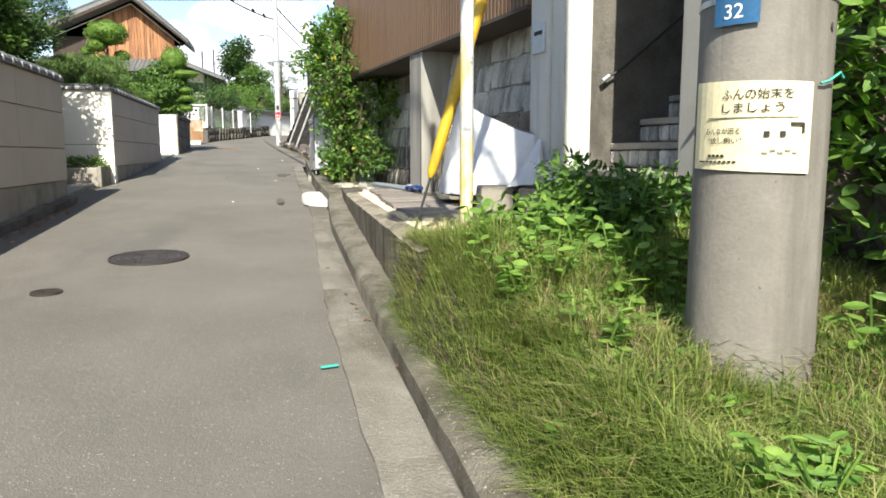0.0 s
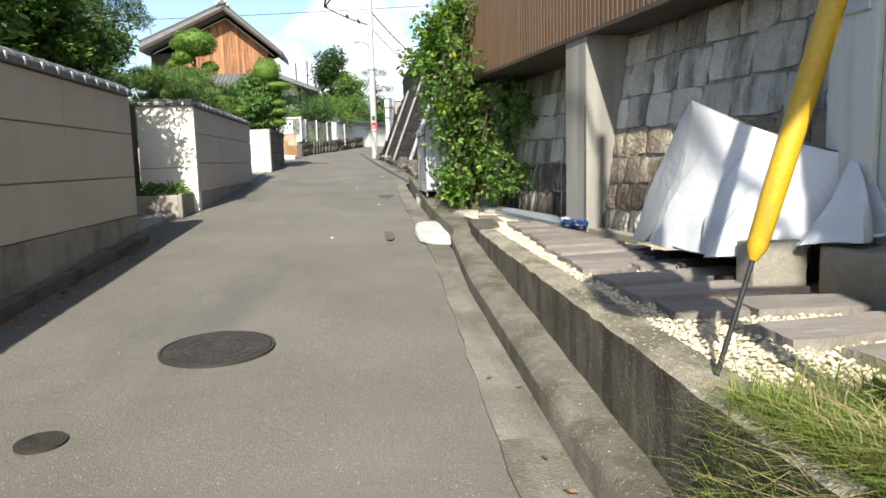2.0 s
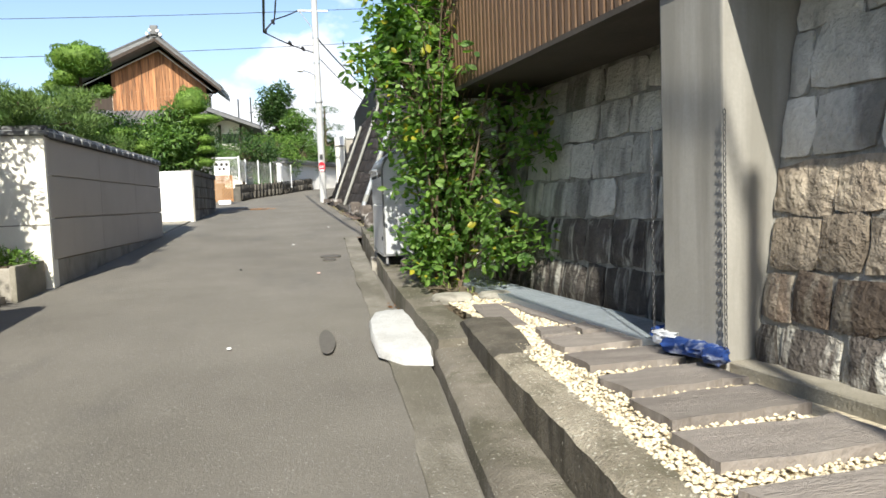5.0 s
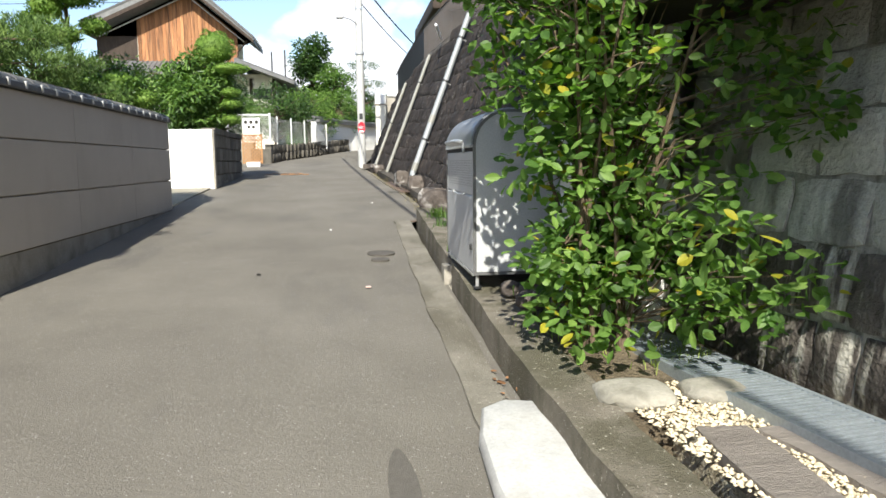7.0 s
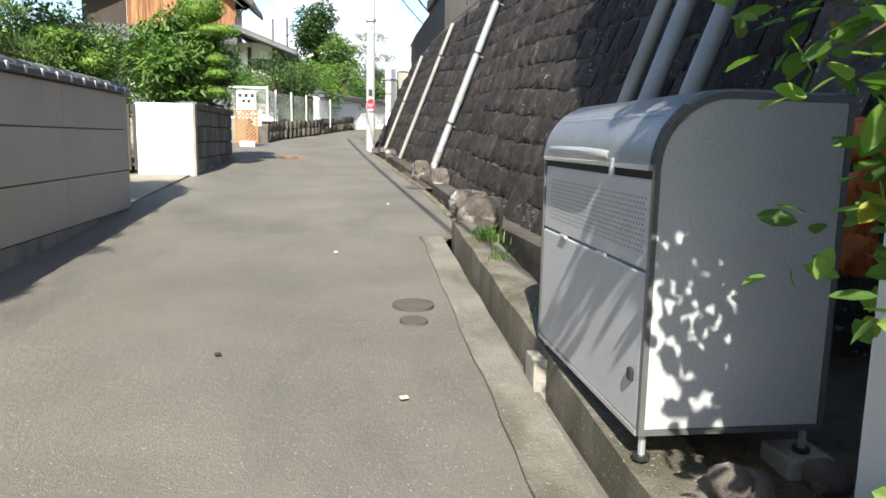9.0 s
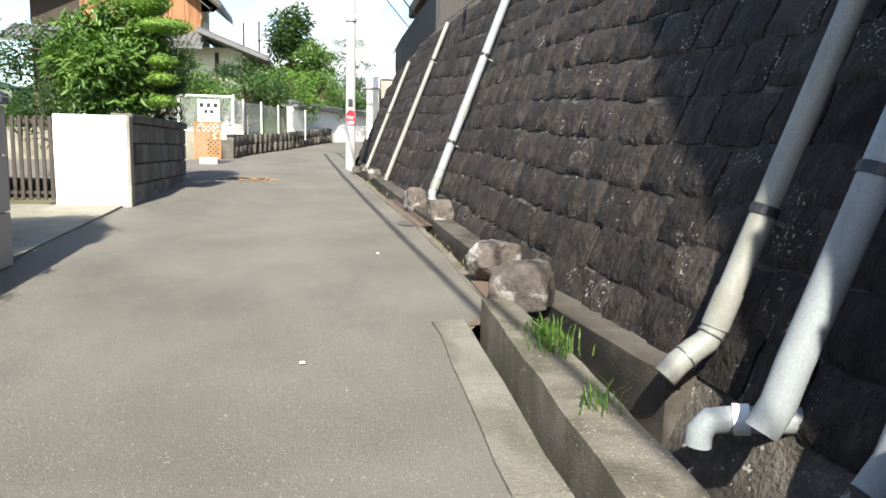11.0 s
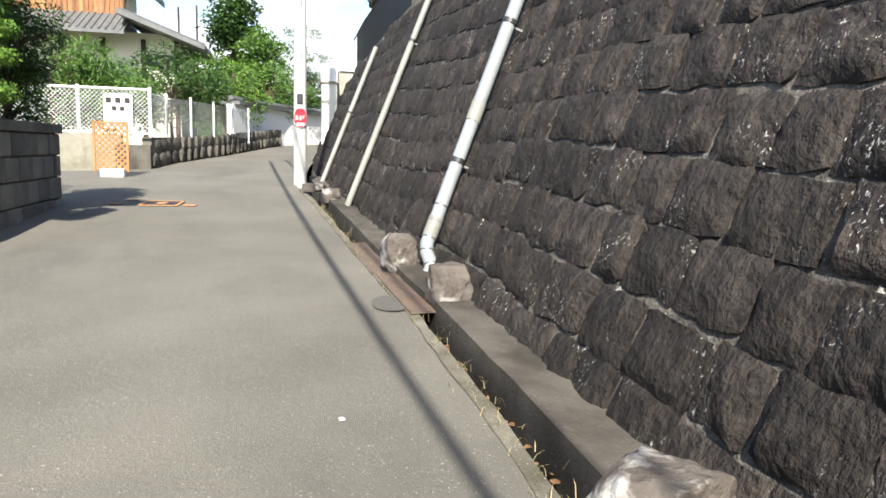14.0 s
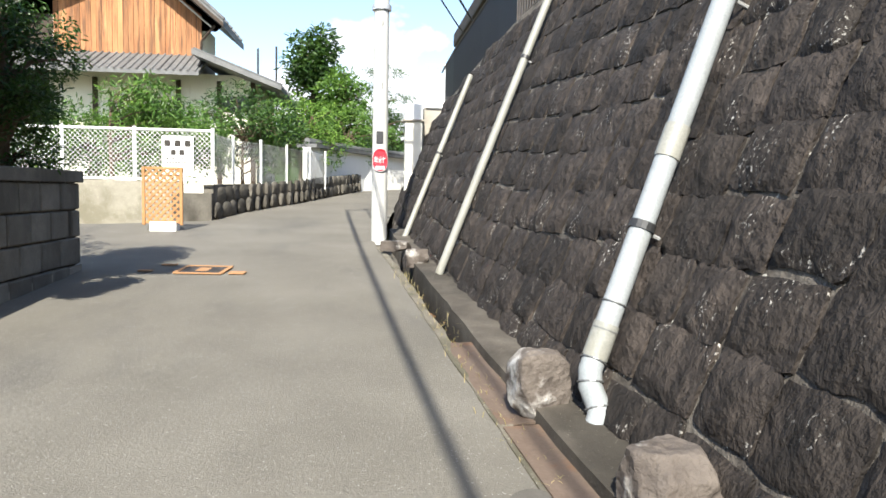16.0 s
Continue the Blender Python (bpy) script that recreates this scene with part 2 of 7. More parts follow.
M_SOFFIT = mat("dark_soffit", (0.05, 0.042, 0.034), (0.07, 0.058, 0.047), 3.0, 0.8, 0.2, 60.0)
M_POLE = mat("pole_concrete", (0.175, 0.158, 0.132), (0.25, 0.23, 0.195), 3.2, 0.85, 0.2, 80.0, grain=0.16, stain=((0.105, 0.093, 0.075), (5.0, 5.0, 0.45), 0.53, 0.75), speck=((0.10, 0.09, 0.075), 42.0, 0.70, 0.04))
M_POLE2 = mat("pale_pole_concrete", (0.40, 0.40, 0.385), (0.48, 0.475, 0.46), 2.6, 0.85, 0.12, 90.0, grain=0.12, stain=((0.28, 0.27, 0.25), (9.0, 9.0, 0.35), 0.60, 0.5))
M_SLATE = mat("slate_slab", (0.19, 0.165, 0.145), (0.275, 0.245, 0.215), 3.0, 0.8, 0.8, 36.0, rnd=0.18, stretch=(1, 5, 1), dist=0.012)
M_GRAVEL = mat("cream_pebble", (0.52, 0.43, 0.29), (0.72, 0.63, 0.46), 12.0, 0.8, 0.2, 90.0, rnd=0.22, island=True)
M_SANDBED = mat("gravel_bed", (0.40, 0.34, 0.24), (0.62, 0.54, 0.39), 40.0, 0.95, 1.0, 60.0, dist=0.02)
M_SOIL = mat("soil", (0.085, 0.065, 0.042), (0.17, 0.135, 0.09), 7.0, 0.95, 1.0, 40.0, speck=((0.33, 0.30, 0.22), 50.0, 0.68, 0.05), dist=0.03)
M_GRATE = mat("zinc_grating", (0.30, 0.34, 0.37), (0.40, 0.44, 0.47), 5.0, 0.5, 0.2, 70.0, 0.55, spec=0.5)
M_TARP = mat("white_tarpaulin", (0.50, 0.51, 0.52), (0.58, 0.59, 0.60), 2.5, 0.55, 0.25, 11.0, spec=0.4, stain=((0.40, 0.40, 0.41), (3, 3, 2), 0.60, 0.4), dist=0.03, grain=0.08)
M_PVC = mat("grey_pvc", (0.235, 0.255, 0.265), (0.29, 0.305, 0.315), 3.0, 0.45, 0.06, 80.0, spec=0.45, stain=((0.20, 0.20, 0.185), (8, 8, 1), 0.60, 0.5))
M_PVC_OLD = mat("yellowed_pvc", (0.215, 0.215, 0.195), (0.28, 0.275, 0.245), 3.0, 0.5, 0.08, 80.0, spec=0.45, stain=((0.19, 0.175, 0.13), (8, 8, 1), 0.58, 0.6))
M_STEEL = mat("galvanised_steel", (0.52, 0.52, 0.52), (0.62, 0.62, 0.62), 7.0, 0.36, 0.08, 90.0, 0.6, spec=0.5)
M_STEEL_DK = plain("dark_steel", (0.06, 0.06, 0.062), 0.5, 0.6)
M_BIN = mat("bin_sheet_steel", (0.47, 0.475, 0.48), (0.52, 0.525, 0.53), 3.0, 0.42, 0.06, 110.0, 0.15, spec=0.5)
M_GAPBLACK = plain("gap_black", (0.018, 0.018, 0.018), 0.7)
M_YELLOW = mat("yellow_plastic", (0.52, 0.31, 0.012), (0.58, 0.36, 0.025), 5.0, 0.45, 0.06, 80.0, spec=0.45, stain=((0.30, 0.20, 0.05), (9, 9, 2), 0.66, 0.6))
M_POSTPAINT = mat("peeling_yellow_white_paint", (0.46, 0.45, 0.43), (0.55, 0.54, 0.51), 4.0, 0.7, 0.5, 50.0, stain=((0.58, 0.42, 0.08), (9.0, 9.0, 2.6), 0.53, 0.95), speck=((0.28, 0.26, 0.25), 13.0, 0.64, 0.05))
M_SIGN = plain("cream_sign", (0.80, 0.71, 0.44), 0.5)
M_INK = plain("dark_ink", (0.03, 0.025, 0.02), 0.7)
M_BLUE = plain("blue_plate", (0.035, 0.12, 0.24), 0.4)
M_SIGNWHITE = plain("white_letter", (0.85, 0.85, 0.85), 0.5)
M_RED = plain("red_sign", (0.60, 0.03, 0.05), 0.45)
M_IRON = mat("cast_iron", (0.052, 0.044, 0.039), (0.085, 0.072, 0.063), 8.0, 0.6, 0.4, 80.0, 0.5)
M_IRON_OLD = mat("dusty_cast_iron", (0.080, 0.072, 0.062), (0.115, 0.104, 0.090), 8.0, 0.75, 0.4, 80.0, 0.2)
M_WHITECOVER = mat("white_ramp_plastic", (0.40, 0.395, 0.38), (0.48, 0.475, 0.455), 4.0, 0.65, 0.3, 60.0, stain=((0.33, 0.31, 0.28), (6, 6, 4), 0.58, 0.5))
M_PLATE = mat("rusty_steel_plate", (0.12, 0.085, 0.065), (0.175, 0.13, 0.10), 3.0, 0.7, 0.35, 60.0, 0.25, stain=((0.20, 0.10, 0.05), (5, 5, 5), 0.6, 0.6))
M_ROCK = mat("grey_boulder", (0.062, 0.050, 0.043), (0.128, 0.108, 0.093), 6.0, 0.85, 0.8, 18.0, stain=((0.50, 0.48, 0.45), (4.5, 4.5, 4.5), 0.60, 0.85), rnd=0.15, dist=0.03)
M_BARK = mat("bark", (0.09, 0.062, 0.04), (0.16, 0.12, 0.082), 14.0, 0.9, 0.9, 40.0, stretch=(1, 1, 0.3), dist=0.02)
M_CEDAR = mat("cedar_board", (0.23, 0.092, 0.036), (0.38, 0.185, 0.085), 6.0, 0.7, 0.4, 40.0, rnd=0.40, stretch=(1, 1, 0.12), stain=((0.075, 0.04, 0.024), (14, 14, 0.9), 0.56, 0.8))
M_LATTICE = mat("lattice_wood", (0.31, 0.155, 0.062), (0.40, 0.215, 0.095), 9.0, 0.7, 0.2, 60.0, stretch=(1, 1, 0.3))
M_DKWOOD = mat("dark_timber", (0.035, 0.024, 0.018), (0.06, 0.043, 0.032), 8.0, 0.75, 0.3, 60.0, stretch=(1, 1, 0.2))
M_GATE = mat("brown_gate", (0.045, 0.035, 0.03), (0.06, 0.048, 0.04), 5.0, 0.5, 0.1, 60.0, spec=0.5)
M_WIRE = plain("cable_black", (0.012, 0.012, 0.014), 0.6)
M_FENCEWHITE = plain("white_enamel", (0.78, 0.78, 0.76), 0.5)
M_BLUECLOTH = mat("blue_cloth", (0.010, 0.03, 0.14), (0.025, 0.07, 0.24), 20.0, 0.8, 0.5, 60.0, stain=((0.55, 0.58, 0.62), (9, 9, 9), 0.60, 0.9))
M_ORANGE = mat("faded_orange_paint", (0.40, 0.20, 0.085), (0.30, 0.18, 0.10), 20.0, 0.8, 0.3, 120.0)
M_LEAF = mat("shrub_leaf", (0.098, 0.195, 0.044), (0.175, 0.285, 0.066), 5.0, 0.50, 0.0, 60.0, rnd=0.40, island=True, leaf=0.50, spec=0.32)
M_LEAF_Y = mat("yellowing_leaf", (0.24, 0.26, 0.02), (0.32, 0.28, 0.03), 5.0, 0.5, 0.0, 60.0, rnd=0.3, island=True, leaf=0.35)
M_LEAF_D = mat("dark_leaf", (0.026, 0.062, 0.014), (0.050, 0.100, 0.020), 3.0, 0.45, 0.0, 60.0, rnd=0.45, island=True, leaf=0.25, spec=0.4)
M_LEAF_M = mat("garden_leaf", (0.060, 0.130, 0.024), (0.115, 0.200, 0.038), 3.0, 0.45, 0.0, 60.0, rnd=0.45, island=True, leaf=0.30, spec=0.4)
M_NEEDLE = mat("pine_needle", (0.030, 0.072, 0.020), (0.060, 0.112, 0.026), 3.0, 0.6, 0.0, 60.0, rnd=0.4, island=True, leaf=0.2)
M_NEEDLE2 = mat("trained_pine_needle", (0.058, 0.115, 0.028), (0.125, 0.190, 0.048), 3.0, 0.6, 0.0, 60.0, rnd=0.45, island=True, leaf=0.2)
M_TOPI = mat("clipped_foliage", (0.085, 0.168, 0.028), (0.145, 0.240, 0.042), 3.0, 0.6, 0.0, 60.0, rnd=0.40, island=True, leaf=0.25)
M_GRASS = mat("grass_blade", (0.155, 0.225, 0.050), (0.30, 0.35, 0.10), 3.0, 0.5, 0.0, 60.0, rnd=0.45, island=True, leaf=0.45)
M_STRAW = mat("dry_grass", (0.30, 0.235, 0.12), (0.44, 0.36, 0.20), 3.0, 0.7, 0.0, 60.0, rnd=0.3, island=True, leaf=0.3)
M_WEED = mat("weed_leaf", (0.098, 0.200, 0.034), (0.172, 0.280, 0.055), 4.0, 0.5, 0.0, 60.0, rnd=0.35, island=True, leaf=0.35)
M_DRYLEAF = mat("fallen_leaf", (0.17, 0.085, 0.04), (0.28, 0.15, 0.075), 9.0, 0.8, 0.0, 60.0, rnd=0.4, island=True)
M_GROUND = mat("earth_and_grass", (0.075, 0.085, 0.035), (0.14, 0.125, 0.075), 0.4, 0.95, 0.5, 12.0, dist=0.05)
M_TURQ = plain("turquoise_net", (0.05, 0.36, 0.30), 0.7)

# ---- mesh tools ----
ORIGIN = {}


def thing(name, at, label, category, group="", kind=""):
    ob = new(name)
    ob.location = at
    ob.empty_display_size = 0.1
    ORIGIN[ob] = Vector(at)
    return tagged(ob, label, category, group, kind)


def finish(name, bm, material, smooth=False, shift=None):
    if shift is not None:
        bmesh.ops.translate(bm, verts=bm.verts, vec=-shift)
    bmesh.ops.recalc_face_normals(bm, faces=bm.faces)
    me = bpy.data.meshes.new(name)
    bm.to_mesh(me)
    bm.free()
    for one in (material if isinstance(material, (list, tuple)) else [material]):
        me.materials.append(one)
    if smooth:
        me.polygons.foreach_set("use_smooth", [True] * len(me.polygons))
        me.set_sharp_from_angle(angle=radians(42))
    return me


def part(name, bm, material, parent, label="", smooth=False):
    """One mesh, given in world places, under a thing or a part."""
    o = ORIGIN[parent]
    ob = new(name, finish(name, bm, material, smooth, o))
    ob.parent = parent
    ORIGIN[ob] = o
    if label:
        ob["label"] = label
    return ob


def solid(name, bm, material, label="", category="", group="", kind="", smooth=False):
    """A top-level mesh in world places, whose origin lies at its base."""
    lo = [min(v.co[i] for v in bm.verts) for i in range(3)]
    hi = [max(v.co[i] for v in bm.verts) for i in range(3)]
    o = Vector(((lo[0] + hi[0]) / 2, (lo[1] + hi[1]) / 2, lo[2]))
    ob = new(name, finish(name, bm, material, smooth, o))
    ob.location = o
    ORIGIN[ob] = o
    return tagged(ob, label, category, group, kind)


def raw(name, verts, faces, material, parent=None, label="", category="", group="", kind="", smooth=False):
    o = ORIGIN[parent] if parent is not None else Vector((0, 0, 0))
    me = bpy.data.meshes.new(name)
    v = np.asarray(verts, dtype=float) - np.array(o)
    me.from_pydata(v.tolist(), [], faces if isinstance(faces, list) else faces.tolist())
    me.materials.append(material)
    if smooth:
        me.polygons.foreach_set("use_smooth", [True] * len(me.polygons))
    ob = new(name, me)
    if parent is not None:
        ob.parent = parent
    ORIGIN[ob] = o
    return tagged(ob, label, category, group, kind)


def piece(name, me, parent, m):
    """An object of its own on a shared mesh, at the world pose m."""
    ob = new(name, me)
    ob.parent = parent
    ob.matrix_local = Matrix.Translation(-ORIGIN[parent]) @ m
    ORIGIN[ob] = ORIGIN[parent]
    return ob


def box(bm, x0, x1, y0, y1, z0, z1, bevel=0.0, seg=2, m=None):
    r = bmesh.ops.create_cube(bm, size=1.0)
    vs = r["verts"]
    for v in vs:
        v.co = Vector(((x0 + x1) / 2 + v.co.x * (x1 - x0), (y0 + y1) / 2 + v.co.y * (y1 - y0), (z0 + z1) / 2 + v.co.z * (z1 - z0)))
    if m is not None:
        bmesh.ops.transform(bm, matrix=m, verts=vs)
    if bevel:
        es = list({e for v in vs for e in v.link_edges})
        bmesh.ops.bevel(bm, geom=es, offset=bevel, segments=seg, affect="EDGES", profile=0.6)
    return bm


def boxed(*a, **k):
    return box(bmesh.new(), *a, **k)


def tube(bm, pts, r, seg=10, caps=True, radii=None):
    pts = [Vector(p) for p in pts]
    rings = []
    side = None
    for i, p in enumerate(pts):
        d = (pts[min(i + 1, len(pts) - 1)] - pts[max(i - 1, 0)]).normalized()
        if side is None:
            side = d.orthogonal().normalized()
        side = (side - d * side.dot(d)).normalized()
        up = d.cross(side)
        rr = radii[i] if radii else r
        rings.append([bm.verts.new(p + side * (rr * math.cos(a)) + up * (rr * math.sin(a))) for a in (2 * math.pi * k / seg for k in range(seg))])
    for a, b in zip(rings, rings[1:]):
        for k in range(seg):
            bm.faces.new((a[k], a[(k + 1) % seg], b[(k + 1) % seg], b[k]))
    if caps:
        bm.faces.new(rings[0][::-1])
        bm.faces.new(rings[-1])
    return bm


def tubed(*a, **k):
    return tube(bmesh.new(), *a, **k)


def prism(bm, outline, z0, z1):
    """A level outline drawn up from z0 to z1; either may be a function of (x, y)."""
    f0 = z0 if callable(z0) else (lambda x, y: z0)
    f1 = z1 if callable(z1) else (lambda x, y: z1)
    lo = [bm.verts.new((x, y, f0(x, y))) for x, y in outline]
    hi = [bm.verts.new((x, y, f1(x, y))) for x, y in outline]
    n = len(outline)
    for k in range(n):
        bm.faces.new((lo[k], lo[(k + 1) % n], hi[(k + 1) % n], hi[k]))
    bm.faces.new(lo[::-1])
    bm.faces.new(hi)
    return bm


def strip(y0, y1, step, fx0, fx1, fz, depth, rag=0.0, nx=1):
    """A long strip along y between two lines, with a top at fz(x, y) and skirts of that depth."""
    bm = bmesh.new()
    n = max(2, int(round((y1 - y0) / step)) + 1)
    rows = []
    for i in range(n):
        y = y0 + (y1 - y0) * i / (n - 1)
        a, b = fx0(y), fx1(y)
        if rag:
            a += rag * noise.noise((y * 3.1, a, 1.7))
            b += rag * noise.noise((y * 3.1, b, 7.7))
        xs = [a + (b - a) * k / nx for k in range(nx + 1)]
        top = [bm.verts.new((x, y, fz(x, y))) for x in xs]
        rows.append([bm.verts.new((a, y, fz(a, y) - depth))] + top + [bm.verts.new((b, y, fz(b, y) - depth))])
    for p, q in zip(rows, rows[1:]):
        for k in range(len(p) - 1):
            bm.faces.new((p[k], p[k + 1], q[k + 1], q[k]))
    bm.faces.new(rows[0])
    bm.faces.new(rows[-1][::-1])
    return bm


def rock(bm, at, size, seed, sub=3, rough=0.22, facets=0, turn=0.0, block=0.42):
    r = bmesh.ops.create_icosphere(bm, subdivisions=sub, radius=1.0)
    rot = Matrix.Rotation(turn, 3, "Z")
    rr = random.Random(int(seed * 101))
    cuts = []
    if facets:
        for _ in range(facets):
            pn = Vector((rr.gauss(0, 1), rr.gauss(0, 1), rr.gauss(0, 1))).normalized()
            cuts.append((pn, rr.uniform(0.62, 0.92) if block < 0.6 else rr.uniform(0.95, 1.25)))
    for v in r["verts"]:
        c = v.co.copy()
        # facet the ball towards a block
        k = max(abs(c.x), abs(c.y), abs(c.z))
        c = c.lerp(c / k, block)
        for pn, pd in cuts:
            over = c.dot(pn) - pd
            if over > 0:
                c -= pn * (over * 0.92)
        c *= 1 + rough * 0.5 * noise.noise(c * 1.6 + Vector((seed, seed * 2, 0))) + rough * 0.4 * noise.noise(c * 4.5 + Vector((seed, 0, seed)))
        c = Vector((c.x * size[0], c.y * size[1], c.z * size[2]))
        v.co = rot @ c + Vector(at)
    return bm


def lerp1(y, ys, xs):
    return float(np.interp(y, ys, xs))


# ---- leaves ----
LEAF2 = np.array([(0, 0, 0), (-0.33, 0.20, 0.05), (-0.48, 0.50, 0.08), (-0.31, 0.82, 0.04), (0, 1, -0.06), (0.31, 0.82, 0.04), (0.48, 0.50, 0.08), (0.33, 0.20, 0.05)])


def leaves(rng, at, length, width, up=0.35, droop=0.0, out=None):
    """Vertices and faces for folded leaves at these points: length and width in metres, up: how far they lie level."""
    n = len(at)
    L = length * rng.uniform(0.65, 1.25, n)[:, None]
    W = width * rng.uniform(0.75, 1.2, n)[:, None]
    d = rng.normal(size=(n, 3))
    if out is not None:
        d = d * 0.8 + out
    d[:, 2] = d[:, 2] * (1 - up) - droop
    d /= np.linalg.norm(d, axis=1)[:, None]
    nn = rng.normal(size=(n, 3)) * 0.55 + np.array((-0.1, -0.25, 0.9))
    s = np.cross(d, nn)
    s /= np.linalg.norm(s, axis=1)[:, None]
    u = np.cross(s, d)
    v = at[:, None, :] + (LEAF2[None, :, 0:1] * s[:, None, :] * W[:, None]) + (LEAF2[None, :, 1:2] * d[:, None, :] * L[:, None]) + (LEAF2[None, :, 2:3] * u[:, None, :] * W[:, None])
    base = np.arange(n)[:, None] * 8
    f = np.concatenate([base + np.array([0, 4, 3, 2, 1]), base + np.array([0, 7, 6, 5, 4])])
    return v.reshape(-1, 3), f


def blades(rng, at, length, width, lean=0.5, towards=None):
    """Bent grass blades, three triangles' worth each."""
    n = len(at)
    L = length * rng.uniform(0.5, 1.3, n)[:, None]
    a = rng.uniform(0, 2 * math.pi, n)
    h = np.stack([np.cos(a), np.sin(a), np.zeros(n)], 1) * (lean * rng.uniform(0.3, 1.5, n)[:, None])
    if towards is not None:
        h = h + np.array(towards)
    s = np.stack([-np.sin(a), np.cos(a), np.zeros(n)], 1) * (width * 0.5)
    z = np.array((0, 0, 1.0))
    mid = at + (z * 0.62 + h * 0.30) * L
    tip = at + (z * 0.80 + h * 0.95) * L
    v = np.stack([at - s, at + s, mid + s * 0.8, mid - s * 0.8, tip], 1).reshape(-1, 3)
    b = np.arange(n)[:, None] * 5
    f = [tuple(x) for x in (b + np.array([0, 1, 2, 3])).tolist()] + [tuple(x) for x in (b + np.array([3, 2, 4])).tolist()]
    return v, f


def shell(rng, n, at, size, power=0.45):
    """Points in an uneven ball, thicker towards its skin."""
    d = rng.normal(size=(n, 3))
    d /= np.linalg.norm(d, axis=1)[:, None]
    r = rng.uniform(0.25, 1, n) ** power
    k = np.array([1 + 0.28 * noise.noise(Vector(q) * 2.1 + Vector(at)) for q in d.tolist()])
    return d * (r * k)[:, None] * np.array(size) + np.array(at), d


# ---- ground and road ----
def road_z(x, y):
    z = -0.1 + 0.053 * y
    if y > 44:
        z = -0.1 + 0.053 * 44 + 0.02 * (y - 44)
    if y < -10:
        z = -0.1 - 0.53 + 0.02 * (y + 10)
    return z


def apron_l(y):
    return lerp1(y, [-12, 5, 8.3, 9.2, 13, 17.7], [0.41, 0.41, 0.54, 0.58, 0.58, 0.65])


def slot_l(y):
    return lerp1(y, [-12, 5, 8, 10, 12, 17.7], [0.66, 0.65, 0.70, 0.82, 0.77, 0.86])


def kerb_face(y):
    return lerp1(y, [-12, 4.2, 6.5, 9.9, 10.5], [0.80, 0.81, 0.89, 1.02, 1.07])


def road_right(y):
    return lerp1(y, [-40, 17.7, 17.72, 20, 21.5, 24, 27.4, 29.4, 31, 34.5, 40, 46, 60], [0.70, 0.84, 1.12, 1.09, 1.03, 0.84, 0.62, 0.44, 0.62, 0.9, 2.2, 5.2, 14])


def road_left(y):
    return lerp1(y, [-40, 26.9, 27.0, 30.5, 31.2, 32.3, 34.6, 39.2, 46, 60], [-3.6, -3.6, -9.0, -9.0, -4.2, -2.4, -2.1, -0.85, 0.6, 7.0])


bm = bmesh.new()
ys = [-40, -30, -20, -12] + [-8 + 0.5 * k for k in range(98)] + [42, 45, 48, 52, 56, 60]
rows = []
for y in ys:
    a, b = road_left(y), road_right(y)
    rows.append([bm.verts.new((a + (b - a) * k / 8, y, road_z(0, y) + 0.012 * noise.noise((a + (b - a) * k / 8, y * 0.6, 0.0)) - 0.004)) for k in range(9)])
for p, q in zip(rows, rows[1:]):
    for k in range(8):
        bm.faces.new((p[k], p[k + 1], q[k + 1], q[k]))
road = new("road", finish("road", bm, M_ASPHALT, True))
ORIGIN[road] = Vector((0, 0, 0))
tagged(road, "worn grey asphalt lane rising gently between walls", "road", kind="structure")

# the ground: one sheet under everything, out to the horizon
bm = bmesh.new()
gx = [-900, -300, -120, -60, -30, -15, -9, -4, 0, 0.7, 3, 8, 15, 30, 60, 120, 300, 900]
gy = [-900, -300, -120, -60, -30, -10, 0, 5, 10, 15, 20, 25, 30, 35, 40, 44, 60, 90, 150, 300, 900]
grid = []
for y in gy:
    yy = max(-60, min(90, y))
    grid.append([bm.verts.new((x, y, road_z(0, yy) - 0.40)) for x in gx])
for p, q in zip(grid, grid[1:]):
    for k in range(len(gx) - 1):
        bm.faces.new((p[k], p[k + 1], q[k + 1], q[k]))
ground = new("ground", finish("ground", bm, M_GROUND))
tagged(ground, "earth under the lane and gardens", "ground", kind="structure")

# concrete apron of the gutter, in cast lengths
cuts = [-12, -6, -2.4, 0.2, 2.8, 5.4, 8.0, 10.6, 13.2, 15.6, 17.72]
pave = thing("pavement", (0.55, 2, road_z(0, 2)), "weathered concrete gutter apron beside the asphalt", "pavement", kind="structure")
for y0, y1 in zip(cuts, cuts[1:]):
    part("slab", strip(y0 + 0.006, y1 - 0.006, 0.25, apron_l, slot_l, lambda x, y: road_z(x, y) + 0.012 + 0.006 * noise.noise((x * 4, y * 2, 3)), 0.30, 0.02), M_APRON, pave)
# gutter bottom and the bench between slot and kerb
gut = thing("gutter", (0.8, 2, road_z(0, 2) - 0.3), "concrete gutter edge with a worn kerb step", "gutter", kind="structure")
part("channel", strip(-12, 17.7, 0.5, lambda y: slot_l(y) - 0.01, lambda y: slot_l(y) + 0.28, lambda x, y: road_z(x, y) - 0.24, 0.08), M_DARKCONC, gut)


def bench_z(x, y):
    """A worn kerb step, rounded down towards the apron."""
    e = max(0.0, x - slot_l(y) - 0.015)
    return road_z(x, y) + 0.145 - 0.045 * math.exp(-e / 0.022) + 0.008 * noise.noise((x * 5, y * 3, 9)) + 0.006 * noise.noise((x * 17, y * 13, 2))


